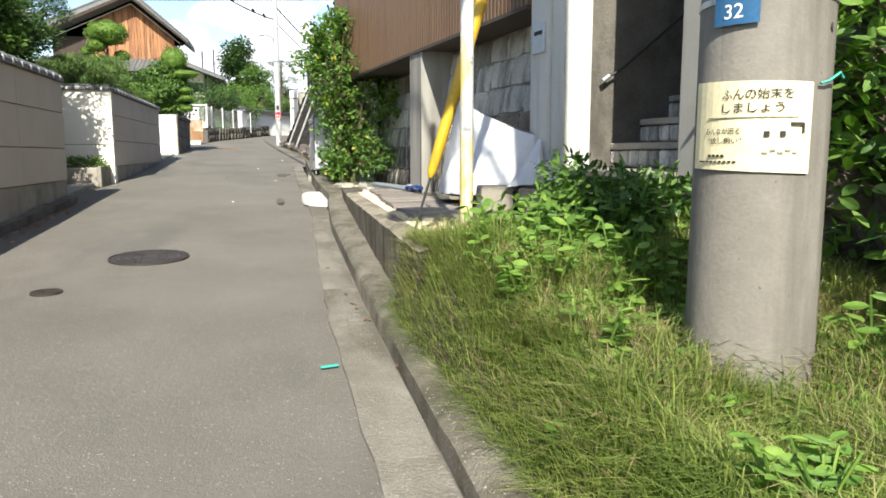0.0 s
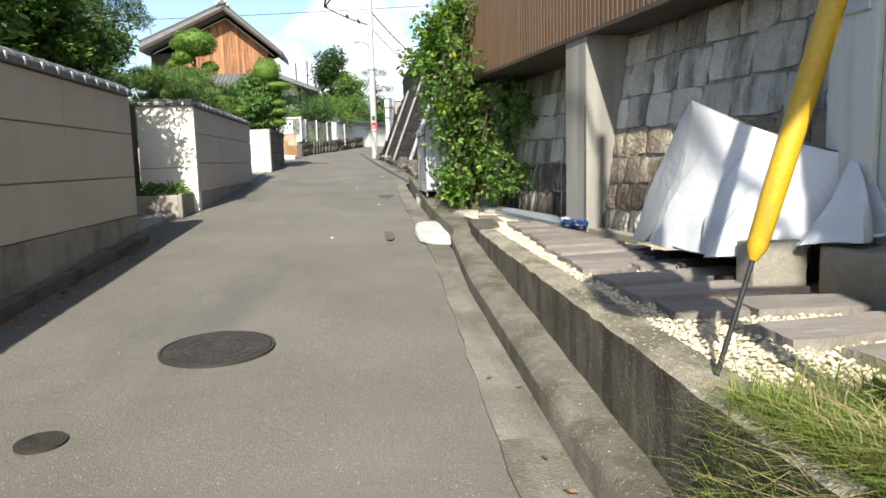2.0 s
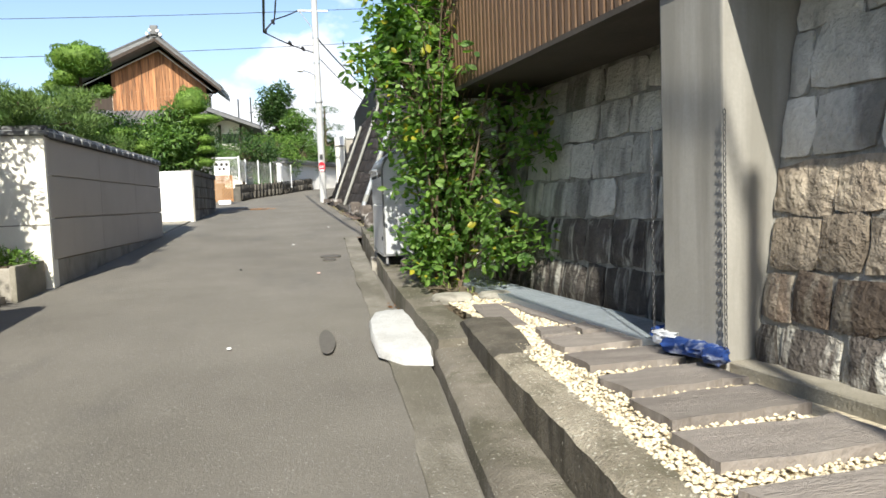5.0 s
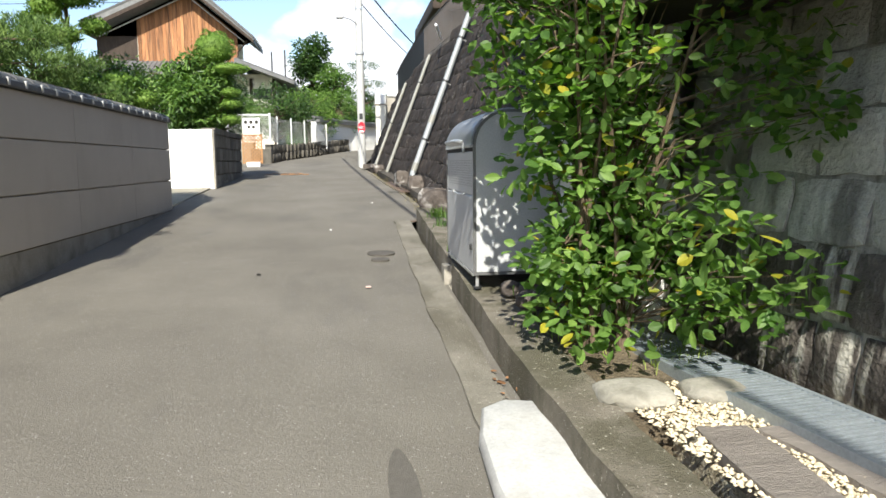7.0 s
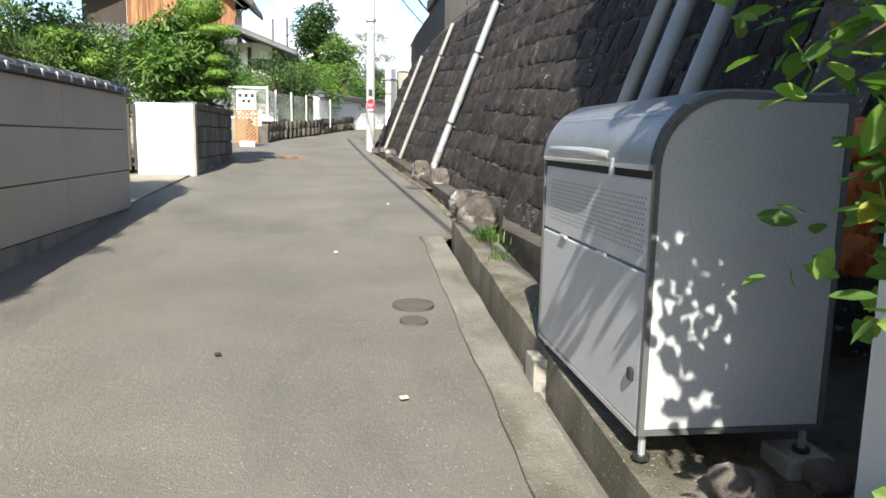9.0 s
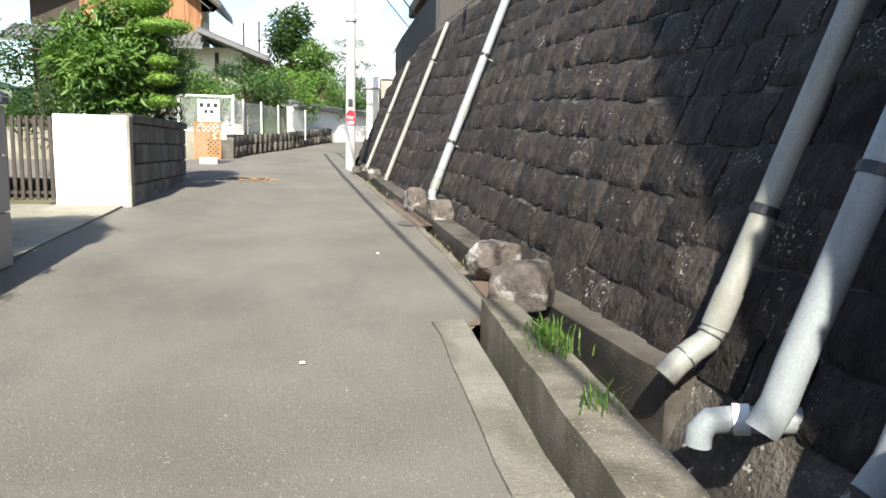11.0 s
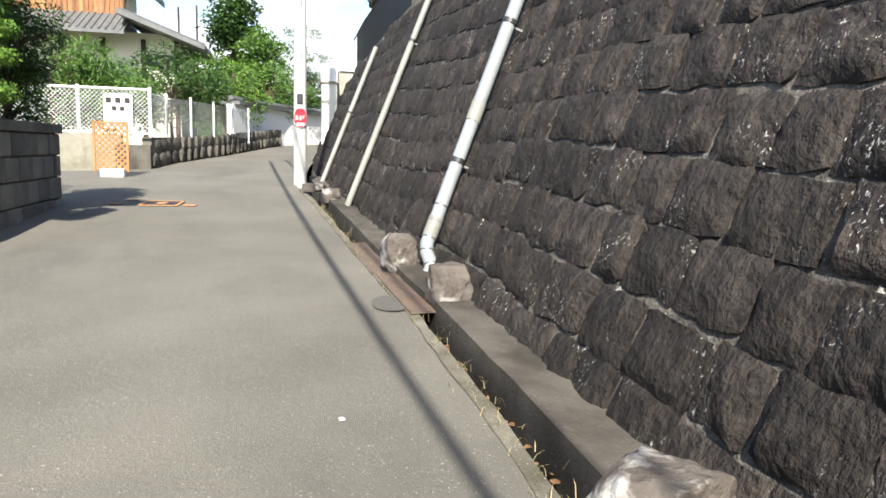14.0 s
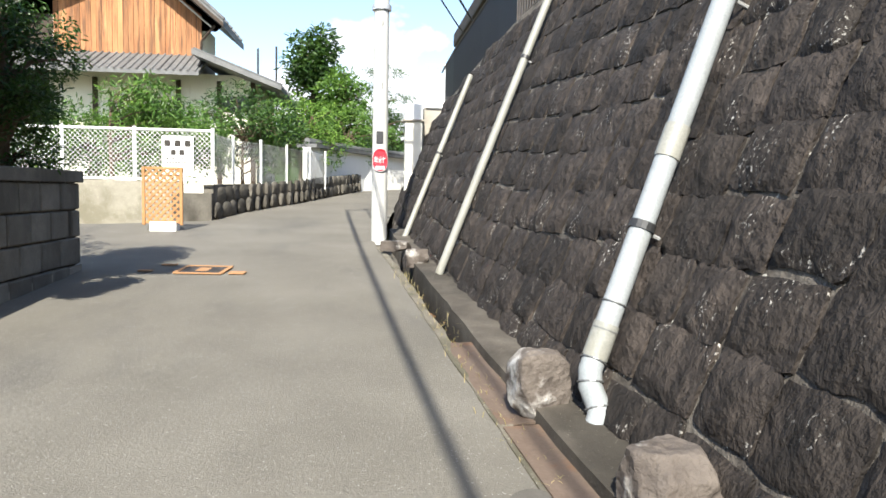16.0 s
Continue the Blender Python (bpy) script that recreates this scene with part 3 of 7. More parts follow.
part("step", strip(-12, 9.95, 0.10, lambda y: slot_l(y) + 0.015, lambda y: kerb_face(y) + lerp1(y, [3.8, 4.0], [0.22, 0.06]), bench_z, 0.40, 0.004, 8), M_KERB, gut, "worn rounded concrete kerb step", True)

# kerb wall of the terrace, level on top
TERR = 0.685
bm = strip(3.9, 10.42, 0.06, kerb_face, lambda y: kerb_face(y) + lerp1(y, [8.8, 9.6], [0.17, 0.25]), lambda x, y: -0.17 * max(0.0, (y - 10.02) / 0.4) ** 2.2 + 0.03 * max(0.0, min(1.0, y - 9.0)) + max(TERR - 0.02, road_z(0, y) + 0.16) - 0.022 * math.exp(-max(0.0, x - kerb_face(y)) / 0.02) * (0.7 + 0.6 * noise.noise((y * 9.0, 0.0, 3.0))) + 0.008 * noise.noise((x * 9, y * 7, 5)) + 0.008 * noise.noise((x * 30, y * 24, 5)), 0.75, 0.005, 7)
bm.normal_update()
# upward faces take a paler concrete, with their sunlight put into the colour
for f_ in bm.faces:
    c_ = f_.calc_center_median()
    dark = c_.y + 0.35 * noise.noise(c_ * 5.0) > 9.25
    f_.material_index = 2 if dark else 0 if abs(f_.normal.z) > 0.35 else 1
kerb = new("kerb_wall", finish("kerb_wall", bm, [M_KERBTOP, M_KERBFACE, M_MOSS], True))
tagged(kerb, "mossy rough concrete kerb wall holding the gravel terrace", "kerb", kind="structure")
# lower kerb further on
kerb2 = new("kerb_low", finish("kerb_low", strip(9.9, 17.58, 0.15, lambda y: slot_l(y) + lerp1(y, [9.9, 11, 17.6], [0.03, 0.04, 0.07]), lambda y: slot_l(y) + lerp1(y, [9.9, 11, 16, 17.6], [0.30, 0.27, 0.33, 0.27]),
    lambda x, y: road_z(0, y) + 0.185 + 0.012 * noise.noise((x * 6, y * 4, 2)), 0.5, 0.018, 3), M_KERB, True))
tagged(kerb2, "low stained concrete kerb beside the gutter", "kerb", kind="structure")

# terrace soil and gravel bed
bed = new("terrace", finish("terrace", strip(4.0, 11.0, 0.3, lambda y: kerb_face(y) + 0.15, lambda y: 2.9 - 0.12 * (y - 5), lambda x, y: TERR - 0.03, 0.4, 0, 4), M_SANDBED))
tagged(bed, "bed of cream gravel on the terrace", "terrace", kind="structure")
bed2 = new("terrace_soil", finish("terrace_soil", strip(10.85, 15.3, 0.25, lambda y: slot_l(y) + 0.18, lambda y: 2.9, lambda x, y: 0.645 + 0.035 * (y - 10.85) + 0.03 * min(1, y - 10.85) * noise.noise((x * 2, y * 2, 4)), 0.5, 0, 8), M_SOIL, True))
tagged(bed2, "dry soil with weeds on the terrace", "soil", kind="structure")

# left driveways: a concrete slab before the gate, and the recess by the planter
solid("driveway", strip(19.3, 23.05, 0.3, lambda y: -9.0, lambda y: -2.62, lambda x, y: road_z(0, y) + 0.02, 0.3, 0.012, 3), M_CONC, "pale concrete driveway slab before the gate", "driveway", kind="structure")
solid("side_step", strip(9.75, 13.9, 0.3, lambda y: -6.0, lambda y: -2.72, lambda x, y: road_z(0, y) + 0.06, 0.3, 0.02, 3), M_FOOT, "concrete step in the entrance recess", "step", kind="structure")

# ---- left walls ----


def cap_row(parent, x0, y0, x1, y1, z, n, width=0.26):
    """Dark half-round coping tiles side by side, each with a pale mortared end."""
    bm = bmesh.new()
    a, b = Vector((x0, y0, 0)), Vector((x1, y1, 0))
    step = (b - a).length / n
    seg = 7
    prof = [(-width / 2 * math.cos(math.pi * k / seg), 0.075 * math.sin(math.pi * k / seg)) for k in range(seg + 1)]
    v0 = [bm.verts.new((u, -step * 0.49, w)) for u, w in prof]
    v1 = [bm.verts.new((u * 0.94, step * 0.50, w * 0.90)) for u, w in prof]
    for k in range(seg):
        bm.faces.new((v0[k], v0[k + 1], v1[k + 1], v1[k]))
    bm.faces.new(v0)
    bm.faces.new(v1[::-1])
    me = finish("tile", bm, M_TILE, True)
    bm = bmesh.new()
    box(bm, width / 2 - 0.03, width / 2 + 0.006, -step * 0.06, step * 0.08, -0.045, 0.016, 0.006, 1)
    box(bm, width / 2 - 0.03, width / 2 - 0.004, -step * 0.50, step * 0.50, -0.004, 0.010)
    me_end = finish("tile_end", bm, M_TILEEND, True)
    ang = math.atan2(b.x - a.x, b.y - a.y)
    for i in range(n):
        p = a.lerp(b, (i + 0.5) / n)
        m = Matrix.Translation((p.x, p.y, z)) @ Matrix.Rotation(-ang, 4, "Z")
        piece("tile", me, parent, m)
        piece("tile_end", me_end, parent, m)


def panel_wall(name, x, y0, y1, z0f, ztop, thick, label, bays, rows=(0.47, 0.94, 1.42), end_mat=None):
    w = thing(name, (x, y0, z0f(0, y0)), label, "wall", kind="structure")
    bm = bmesh.new()
    prism(bm, [(x - thick + 0.03, y0 + 0.02), (x - 0.03, y0 + 0.02), (x - 0.03, y1 - 0.02), (x - thick + 0.03, y1 - 0.02)], lambda a, b: z0f(a, b) - 0.3, ztop - 0.02)
    part("core", bm, M_STUCCO, w)
    cut = [y0 + (y1 - y0) * k / bays for k in range(bays + 1)]
    for ya, yb in zip(cut, cut[1:]):
        zz = [ztop - 0.06] + [ztop - r for r in rows]
        for za, zb_ in zip(zz, zz[1:]):
            part("panel", boxed(x - 0.035, x, ya + (0.0008 if ya > y0 else 0.0), yb - (0.0008 if yb < y1 else 0.0), zb_ + 0.006, za - 0.006, 0.004, 1), M_STUCCO, w)
    part("footing", prism(bmesh.new(), [(x - thick + 0.01, y0 + 0.03), (x - 0.012, y0 + 0.03), (x - 0.012, y1 - 0.012), (x - thick + 0.01, y1 - 0.012)], lambda a, b: z0f(a, b) - 0.3, ztop - rows[-1] - 0.004), M_FOOT, w)
    part("coping", boxed(x - thick - 0.03, x + 0.035, y0 - 0.02, y1 + 0.02, ztop - 0.055, ztop + 0.0, 0.012), M_TILE, w)
    cap_row(w, x - thick / 2, y0, x - thick / 2, y1, ztop, max(3, int((y1 - y0) / 0.30)), thick + 0.07)
    return w


wall_a = panel_wall("wall_west_near", -2.60, -9.0, 11.1, road_z, 2.16, 0.20, "taupe precast panel garden wall with dark tile coping", 11, (0.47, 0.94, 1.37))
part("stone_footing", strip(-9.0, 11.0, 0.35, lambda y: -2.80, lambda y: -2.50, lambda x, y: road_z(0, y) + 0.10 + 0.05 * noise.noise((x * 3, y * 2.2, 1)), 0.3, 0.05, 2), M_DARKCONC, wall_a)
wall_b = panel_wall("wall_west_mid", -2.53, 13.98, 19.5, road_z, 2.27, 0.20, "taupe precast panel garden wall with dark tile coping", 3, (0.45, 0.90, 1.34))
# its cream end faces the way in
wb_end = thing("wall_west_return", (-2.95, 14.0, 0.6), "cream plaster return wall dappled by tree shade", "wall", kind="structure")
part("plaster", boxed(-3.36, -2.535, 13.93, 14.10, 0.45, 2.23, 0.008), M_STUCCO_END, wb_end)
part("groove", boxed(-3.355, -2.54, 13.924, 13.932, 1.30, 1.312), M_FOOT, wb_end)
part("coping", boxed(-3.40, -2.50, 13.88, 14.15, 2.235, 2.28, 0.012), M_TILE, wb_end)
cap_row(wb_end, -3.36, 14.015, -2.54, 14.015, 2.275, 3, 0.27)
# dark gate post and back of the recess
rec = thing("wall_west_recess", (-4.3, 12.5, 0.6), "shaded wall at the back of the entrance recess", "wall", kind="structure")
part("plaster", boxed(-3.62, -3.45, 11.1, 14.0, 0.4, 2.12, 0.01), M_STUCCO, rec)
part("post", boxed(-3.50, -3.37, 13.60, 13.92, 0.4, 2.25, 0.01), M_DKWOOD, rec)
part("side", boxed(-3.5, -2.62, 11.06, 11.13, 0.3, 2.1, 0.005), M_STUCCO, rec)
# planter
planter = thing("planter", (-2.95, 13.45, 0.6), "low concrete planter with clipped shrub", "planter")
part("trough", boxed(-3.36, -2.66, 13.18, 13.90, 0.42, 0.92, 0.015), M_FOOT, planter)
part("cheek", boxed(-2.655, -2.60, 13.15, 13.90, 0.42, 0.94, 0.012), M_CONC, planter)
part("soil", boxed(-3.34, -2.70, 13.22, 13.88, 0.915, 0.935), M_SOIL, planter)
rng = np.random.default_rng(5)
pts, dd = [], []
for k in range(9):
    p, d = shell(rng, 150, (-3.28 + 0.075 * k, 13.5 + 0.05 * math.sin(k), 0.98 + 0.03 * math.sin(2.3 * k)), (0.12, 0.22, 0.11))
    pts.append(p), dd.append(d)
v, f = leaves(rng, np.concatenate(pts), 0.05, 0.022, 0.4, out=np.concatenate(dd))
raw("foliage", v, f, M_TOPI, planter)

# gate, white wall and block wall
gate = thing("gate", (-3.9, 23.0, 1.15), "dark brown barred metal gate", "gate")
part("rail", boxed(-5.7, -3.42, 23.08, 23.12, 1.27, 1.31), M_GATE, gate)
part("rail", boxed(-5.7, -3.42, 23.08, 23.12, 2.16, 2.20), M_GATE, gate)
bar = finish("bar", boxed(-0.022, 0.022, -0.012, 0.012, 0, 1.05, 0.004, 1), M_GATE)
for k in range(26):
    piece("bar", bar, gate, Matrix.Translation((-5.66 + 0.088 * k, 23.06, 1.20)))
ww = thing("wall_white", (-3.0, 23.1, 1.12), "bright white painted wall beside the gate", "wall", kind="structure")
part("panel", boxed(-3.43, -2.55, 23.06, 23.20, 1.0, 2.285, 0.012), M_WHITE, ww)
part("edge", boxed(-2.548, -2.51, 23.05, 23.21, 1.0, 2.28, 0.006), M_FOOT, ww)

blk = thing("wall_block", (-2.6, 25.0, 1.2), "grey concrete block wall with a cap course", "wall", kind="structure")
part("core", prism(bmesh.new(), [(-2.74, 23.2), (-2.575, 23.2), (-2.575, 26.88), (-2.74, 26.88)], lambda x, y: road_z(x, y) - 0.3, 2.22), M_MORTAR, blk)
part("cap", boxed(-2.78, -2.51, 23.22, 26.94, 2.205, 2.32, 0.012), M_BLOCK, blk)
part("base_course", prism(bmesh.new(), [(-2.76, 23.2), (-2.54, 23.2), (-2.54, 26.92), (-2.76, 26.92)], lambda x, y: road_z(x, y) - 0.3, lambda x, y: road_z(x, y) + 0.06), M_FOOT, blk)
blocks = [finish("block", boxed(-0.03, 0.03, -0.195 + 0.0, 0.195, -0.128, 0.128, 0.012, 1), M_BLOCK), finish("block", boxed(-0.03, 0.03, -0.095, 0.095, -0.128, 0.128, 0.012, 1), M_BLOCK)]
for c in range(5):
    z = 2.205 - 0.136 - 0.27 * c
    y = 23.42 if c % 2 == 0 else 23.62
    while y < 26.75:
        if z > road_z(0, y) - 0.05:
            piece("block", blocks[0], blk, pose(-2.568 + random.uniform(-0.006, 0.006), y, z, 0, 0, random.uniform(-0.6, 0.6)))
        y += 0.402
    if z > road_z(0, 26.8) - 0.05:
        piece("block", blocks[1], blk, pose(-2.568, 26.80, z))
        piece("block", blocks[1], blk, pose(-2.67, 26.885, z, 0, 0, 90))

# ---- low wall and fence beyond the side street ----
lw = thing("wall_low", (-3.5, 32.5, 1.6), "low stained concrete retaining wall under the fence", "wall", kind="structure")
lz = lambda x, y: road_z(x, y) - 0.3
part("pale_wall", prism(bmesh.new(), [(-9.0, 32.5), (-2.95, 32.5), (-2.95, 32.75), (-9.0, 32.75)], lz, 2.28), M_CONC, lw)
part("dark_wall", prism(bmesh.new(), [(-2.945, 31.9), (-2.36, 32.25), (-2.36, 32.7), (-2.945, 32.7)], lz, 2.08), M_DARKCONC, lw)
part("stone_wall", prism(bmesh.new(), [(-2.36, 32.4), (-2.2, 33.6), (-1.85, 35.0), (-1.35, 36.6), (-0.75, 39.2), (0.2, 43.0), (-0.1, 43.1), (-1.1, 39.3), (-1.65, 36.7), (-2.15, 35.2), (-2.55, 33.6), (-2.6, 32.72), (-2.36, 32.72)], lz, lambda x, y: 2.22 + 0.02 * (y - 32)), M_DARKCONC, lw)
stn = [finish("stone", rock(bmesh.new(), (0, 0, 0), (0.055, 0.225, 0.165), 3.0 + k, 2, 0.2, block=0.7), M_FIELD, True) for k in range(4)]
line = [(-2.34, 32.5), (-2.18, 33.6), (-1.83, 35.0), (-1.33, 36.6), (-0.73, 39.2), (0.2, 43.0)]
for i in range(26):
    s = i / 26 * 10.6
    yy = 32.6 + s
    xx = lerp1(yy, [p[1] for p in line], [p[0] for p in line])
    for c in range(2):
        piece("stone", stn[(i + c) % 4], lw, pose(xx, yy + 0.2 * c, road_z(0, yy) + 0.13 + 0.28 * c, 0, 0, random.uniform(-20, 10)))

fence = thing("fence", (-3.5, 32.6, 2.28), "white enamelled mesh fence above the low wall", "fence")


def wire_mesh(p0, p1, z0, z1, pitch, r):
    """Crossed diagonal wires between two posts."""
    bm = bmesh.new()
    a, b = Vector((*p0, 0)), Vector((*p1, 0))
    ln = (b - a).length
    h = z1 - z0
    s = -h
    while s < ln:
        for sg in (1, -1):
            t0, t1 = (s, s + h) if sg == 1 else (s + h, s)
            lo, hi = max(0.0, min(t0, t1)), min(ln, max(t0, t1))
            if hi - lo > 0.02:
                f0 = (lo - t0) / (t1 - t0)
                f1 = (hi - t0) / (t1 - t0)
                q0, q1 = a.lerp(b, lo / ln), a.lerp(b, hi / ln)
                tube(bm, [(q0.x, q0.y, z0 + h * f0), (q1.x, q1.y, z0 + h * f1)], r, 3, False)
        s += pitch
    return bm


for x0, x1 in ((-6.2, -4.98), (-4.95, -3.76), (-3.73, -2.42)):
    part("mesh", wire_mesh((x0, 32.58), (x1, 32.58), 2.32, 3.18, 0.085, 0.0042), M_FENCEWHITE, fence)
    part("rail", tubed([(x0, 32.58, 3.19), (x1, 32.58, 3.19)], 0.022, 8), M_FENCEWHITE, fence)
    part("rail", tubed([(x0, 32.58, 2.31), (x1, 32.58, 2.31)], 0.022, 8), M_FENCEWHITE, fence)
for x in (-4.965, -3.745, -2.40):
    part("post", tubed([(x, 32.58, 2.24), (x, 32.58, 3.24)], 0.032, 8), M_FENCEWHITE, fence)
roadside = [(-2.38, 32.7), (-2.3, 34.0), (-1.9, 35.0), (-1.5, 36.3), (-1.1, 37.6), (-0.75, 38.9)]
for a, b in zip(roadside, roadside[1:]):
    part("post", tubed([(b[0], b[1], 2.2), (b[0], b[1], 3.22)], 0.03, 8), M_FENCEWHITE, fence)
    part("mesh", wire_mesh(a, b, 2.34, 3.14, 0.10, 0.0045), M_STEEL, fence)

notice = thing("notice_board", (-2.9, 32.53, 2.4), "white notice board with dark lettering wired to the fence", "sign")
part("board", boxed(-3.26, -2.72, 32.50, 32.52, 2.40, 3.08, 0.004, 1), M_WHITE, notice)
for r_, (n, h, w) in enumerate(((3, 0.13, 0.12), (2, 0.11, 0.10), (8, 0.035, 0.035), (8, 0.035, 0.035), (8, 0.10, 0.018))):
    z = (2.95, 2.79, 2.68, 2.61, 2.48)[r_]
    for k in range(n):
        cx = -2.99 + (k - (n - 1) / 2) * w * 1.45
        part("lettering", boxed(cx - w * 0.42, cx + w * 0.42, 32.494, 32.499, z - h * 0.42, z + h * 0.42), M_INK, notice)

latt = thing("lattice_panel", (-2.73, 30.62, road_z(0, 30.6)), "orange-brown wooden lattice panel on a white block", "lattice")
part("foot", boxed(-2.91, -2.52, 30.50, 30.74, road_z(0, 30.6) - 0.03, road_z(0, 30.6) + 0.13, 0.012), M_WHITE, latt)
for x in (-3.01, -2.46):
    part("stile", boxed(x - 0.022, x + 0.022, 30.56, 30.60, 1.60, 2.48, 0.005, 1), M_LATTICE, latt)
for z in (1.645, 2.46):
    part("rail", boxed(-2.985, -2.485, 30.565, 30.595, z - 0.02, z + 0.02, 0.005, 1), M_LATTICE, latt)


def slat(ax, az, bx, bz, y):
    d = Vector((bx - ax, 0, bz - az))
    n = Vector((-d.z, 0, d.x)).normalized() * 0.016
    bm = bmesh.new()
    vs = [bm.verts.new((ax + s * n.x, yy, az + s * n.z)) for yy in (y, y + 0.008) for s in (-1, 1)]
    ws = [bm.verts.new((bx + s * n.x, yy, bz + s * n.z)) for yy in (y, y + 0.008) for s in (-1, 1)]
    for q in ((0, 1, 3, 2),):
        bm.faces.new([vs[i] for i in q])
        bm.faces.new([ws[i] for i in q])
    for i, j in ((0, 1), (1, 3), (3, 2), (2, 0)):
        bm.faces.new((vs[i], vs[j], ws[j], ws[i]))
    return bm


X0, X1, Z0, Z1 = -2.99, -2.48, 1.65, 2.46
s = -(Z1 - Z0)
while s < X1 - X0:
    for sg, y in ((1, 30.568), (-1, 30.582)):
        lo, hi = max(0, s), min(X1 - X0, s + Z1 - Z0)
        if hi - lo > 0.03:
            if sg == 1:
                part("slat", slat(X0 + lo, Z0 + lo - s, X0 + hi, Z0 + hi - s, y), M_LATTICE, latt)
            else:
                part("slat", slat(X0 + lo, Z1 - (lo - s), X0 + hi, Z1 - (hi - s), y), M_LATTICE, latt)
    s += 0.105

# ---- retaining wall of dark stone ----
WY, WX = [13, 16, 19.5, 21.5, 24, 26, 29, 33, 36], [1.86, 1.72, 1.56, 1.46, 1.30, 1.18, 1.06, 0.98, 1.05]


def wall_base(y):
    return road_z(0, y) + 0.12


def wall_top(y):
    return lerp1(y, [13, 26, 28.5, 30.5, 33, 36], [4.75, 4.5, 4.5, 4.35, 3.95, 3.6])


def wall_at(y, z, out=0.0):
    return Vector((lerp1(y, WY, WX) + 0.41 * (z - wall_base(y)) - 0.92 * out, y, z + 0.38 * out))


ret = thing("retaining_wall", (1.6, 20, 1.0), "steep retaining wall of dark weathered stone blocks", "wall", kind="structure")
bm = bmesh.new()
rows = []
for i in range(48):
    y = 14.0 + 0.5 * i
    if y > 36:
        break
    z0, z1 = wall_base(y) - 0.6, wall_top(y)
    rows.append([bm.verts.new(wall_at(y, z0 + (z1 - z0) * k / 6, -0.017)) for k in range(7)] + [bm.verts.new((6.0, y, z1)), bm.verts.new((6.0, y, z0))])
for p, q in zip(rows, rows[1:]):
    for k in range(len(p)):
        bm.faces.new((p[k], p[(k + 1) % len(p)], q[(k + 1) % len(p)], q[k]))
bm.faces.new(rows[0])
bm.faces.new(rows[-1][::-1])
part("backing", bm, M_MORTAR, ret)


def wall_stone(w, h, seed, n=3, bulge=0.03, deep=0.10):
    """A rough stone face w by h in the plane of y and z, proud towards -x; uneven outline, split faces."""
    r_ = random.Random(seed)
    g = []
    o = Vector((seed * 0.37 % 91, seed * 0.61 % 83, 0))
    cut = [(r_.uniform(-0.3, 0.3), r_.uniform(-0.3, 0.3), r_.uniform(-1, 1), r_.uniform(-0.7, 0.7)) for _ in range(3)]
    for j in range(n + 1):
        for i in range(n + 1):
            u, v_ = i / n - 0.5, j / n - 0.5
            edge = max(abs(u), abs(v_)) * 2
            q = Vector((u * w, v_ * h, 0)) * 6.0 + o
            y = u * w + 0.030 * noise.noise(q) + r_.uniform(-0.004, 0.004)
            z = v_ * h + 0.022 * noise.noise(q + Vector((31, 7, 0))) + r_.uniform(-0.004, 0.004)
            if edge > 0.99:
                x = 0.004 + r_.uniform(-0.006, 0.006)
                if abs(u) == 0.5 and abs(v_) == 0.5:
                    y *= 0.955
                    z *= 0.955
            else:
                x = -bulge * (1.5 - 0.6 * edge * edge)
                for cu, cv, du, dv in cut:
                    x += bulge * 1.1 * max(0.0, (u - cu) * du * 2 + (v_ - cv) * dv * 2)
                x = min(x, -0.006)
                x -= bulge * (1.0 * noise.noise(Vector((u * w * 16, v_ * h * 7, seed))) + r_.uniform(-0.35, 0.35))
            g.append((x, y, z))
    fs = []
    for j in range(n):
        for i in range(n):
            a = j * (n + 1) + i
            fs.append((a, a + n + 1, a + n + 2, a + 1))
    rim = [i for i in range(n + 1)] + [(j + 1) * (n + 1) - 1 for j in range(1, n + 1)] + [n * (n + 1) + i for i in range(n - 1, -1, -1)] + [j * (n + 1) for j in range(n - 1, 0, -1)]
    k = len(g)
    for i in rim:
        g.append((deep, g[i][1] * 0.97, g[i][2] * 0.97))
    for i in range(len(rim)):
        j = (i + 1) % len(rim)
        fs.append((rim[i], rim[j], k + j, k + i))
    return g, fs


def stone_mesh(w, h, seed, material, n=3, bulge=0.05):
    g, fs = wall_stone(w, h, seed, n, bulge)
    bm = bmesh.new()
    vs = [bm.verts.new(c) for c in g]
    for q in fs:
        bm.faces.new([vs[i] for i in q])
    me = finish("stone", bm, material)
    me.polygons.foreach_set("use_smooth", [True] * len(me.polygons))
    me.set_sharp_from_angle(angle=radians(38))
    return me


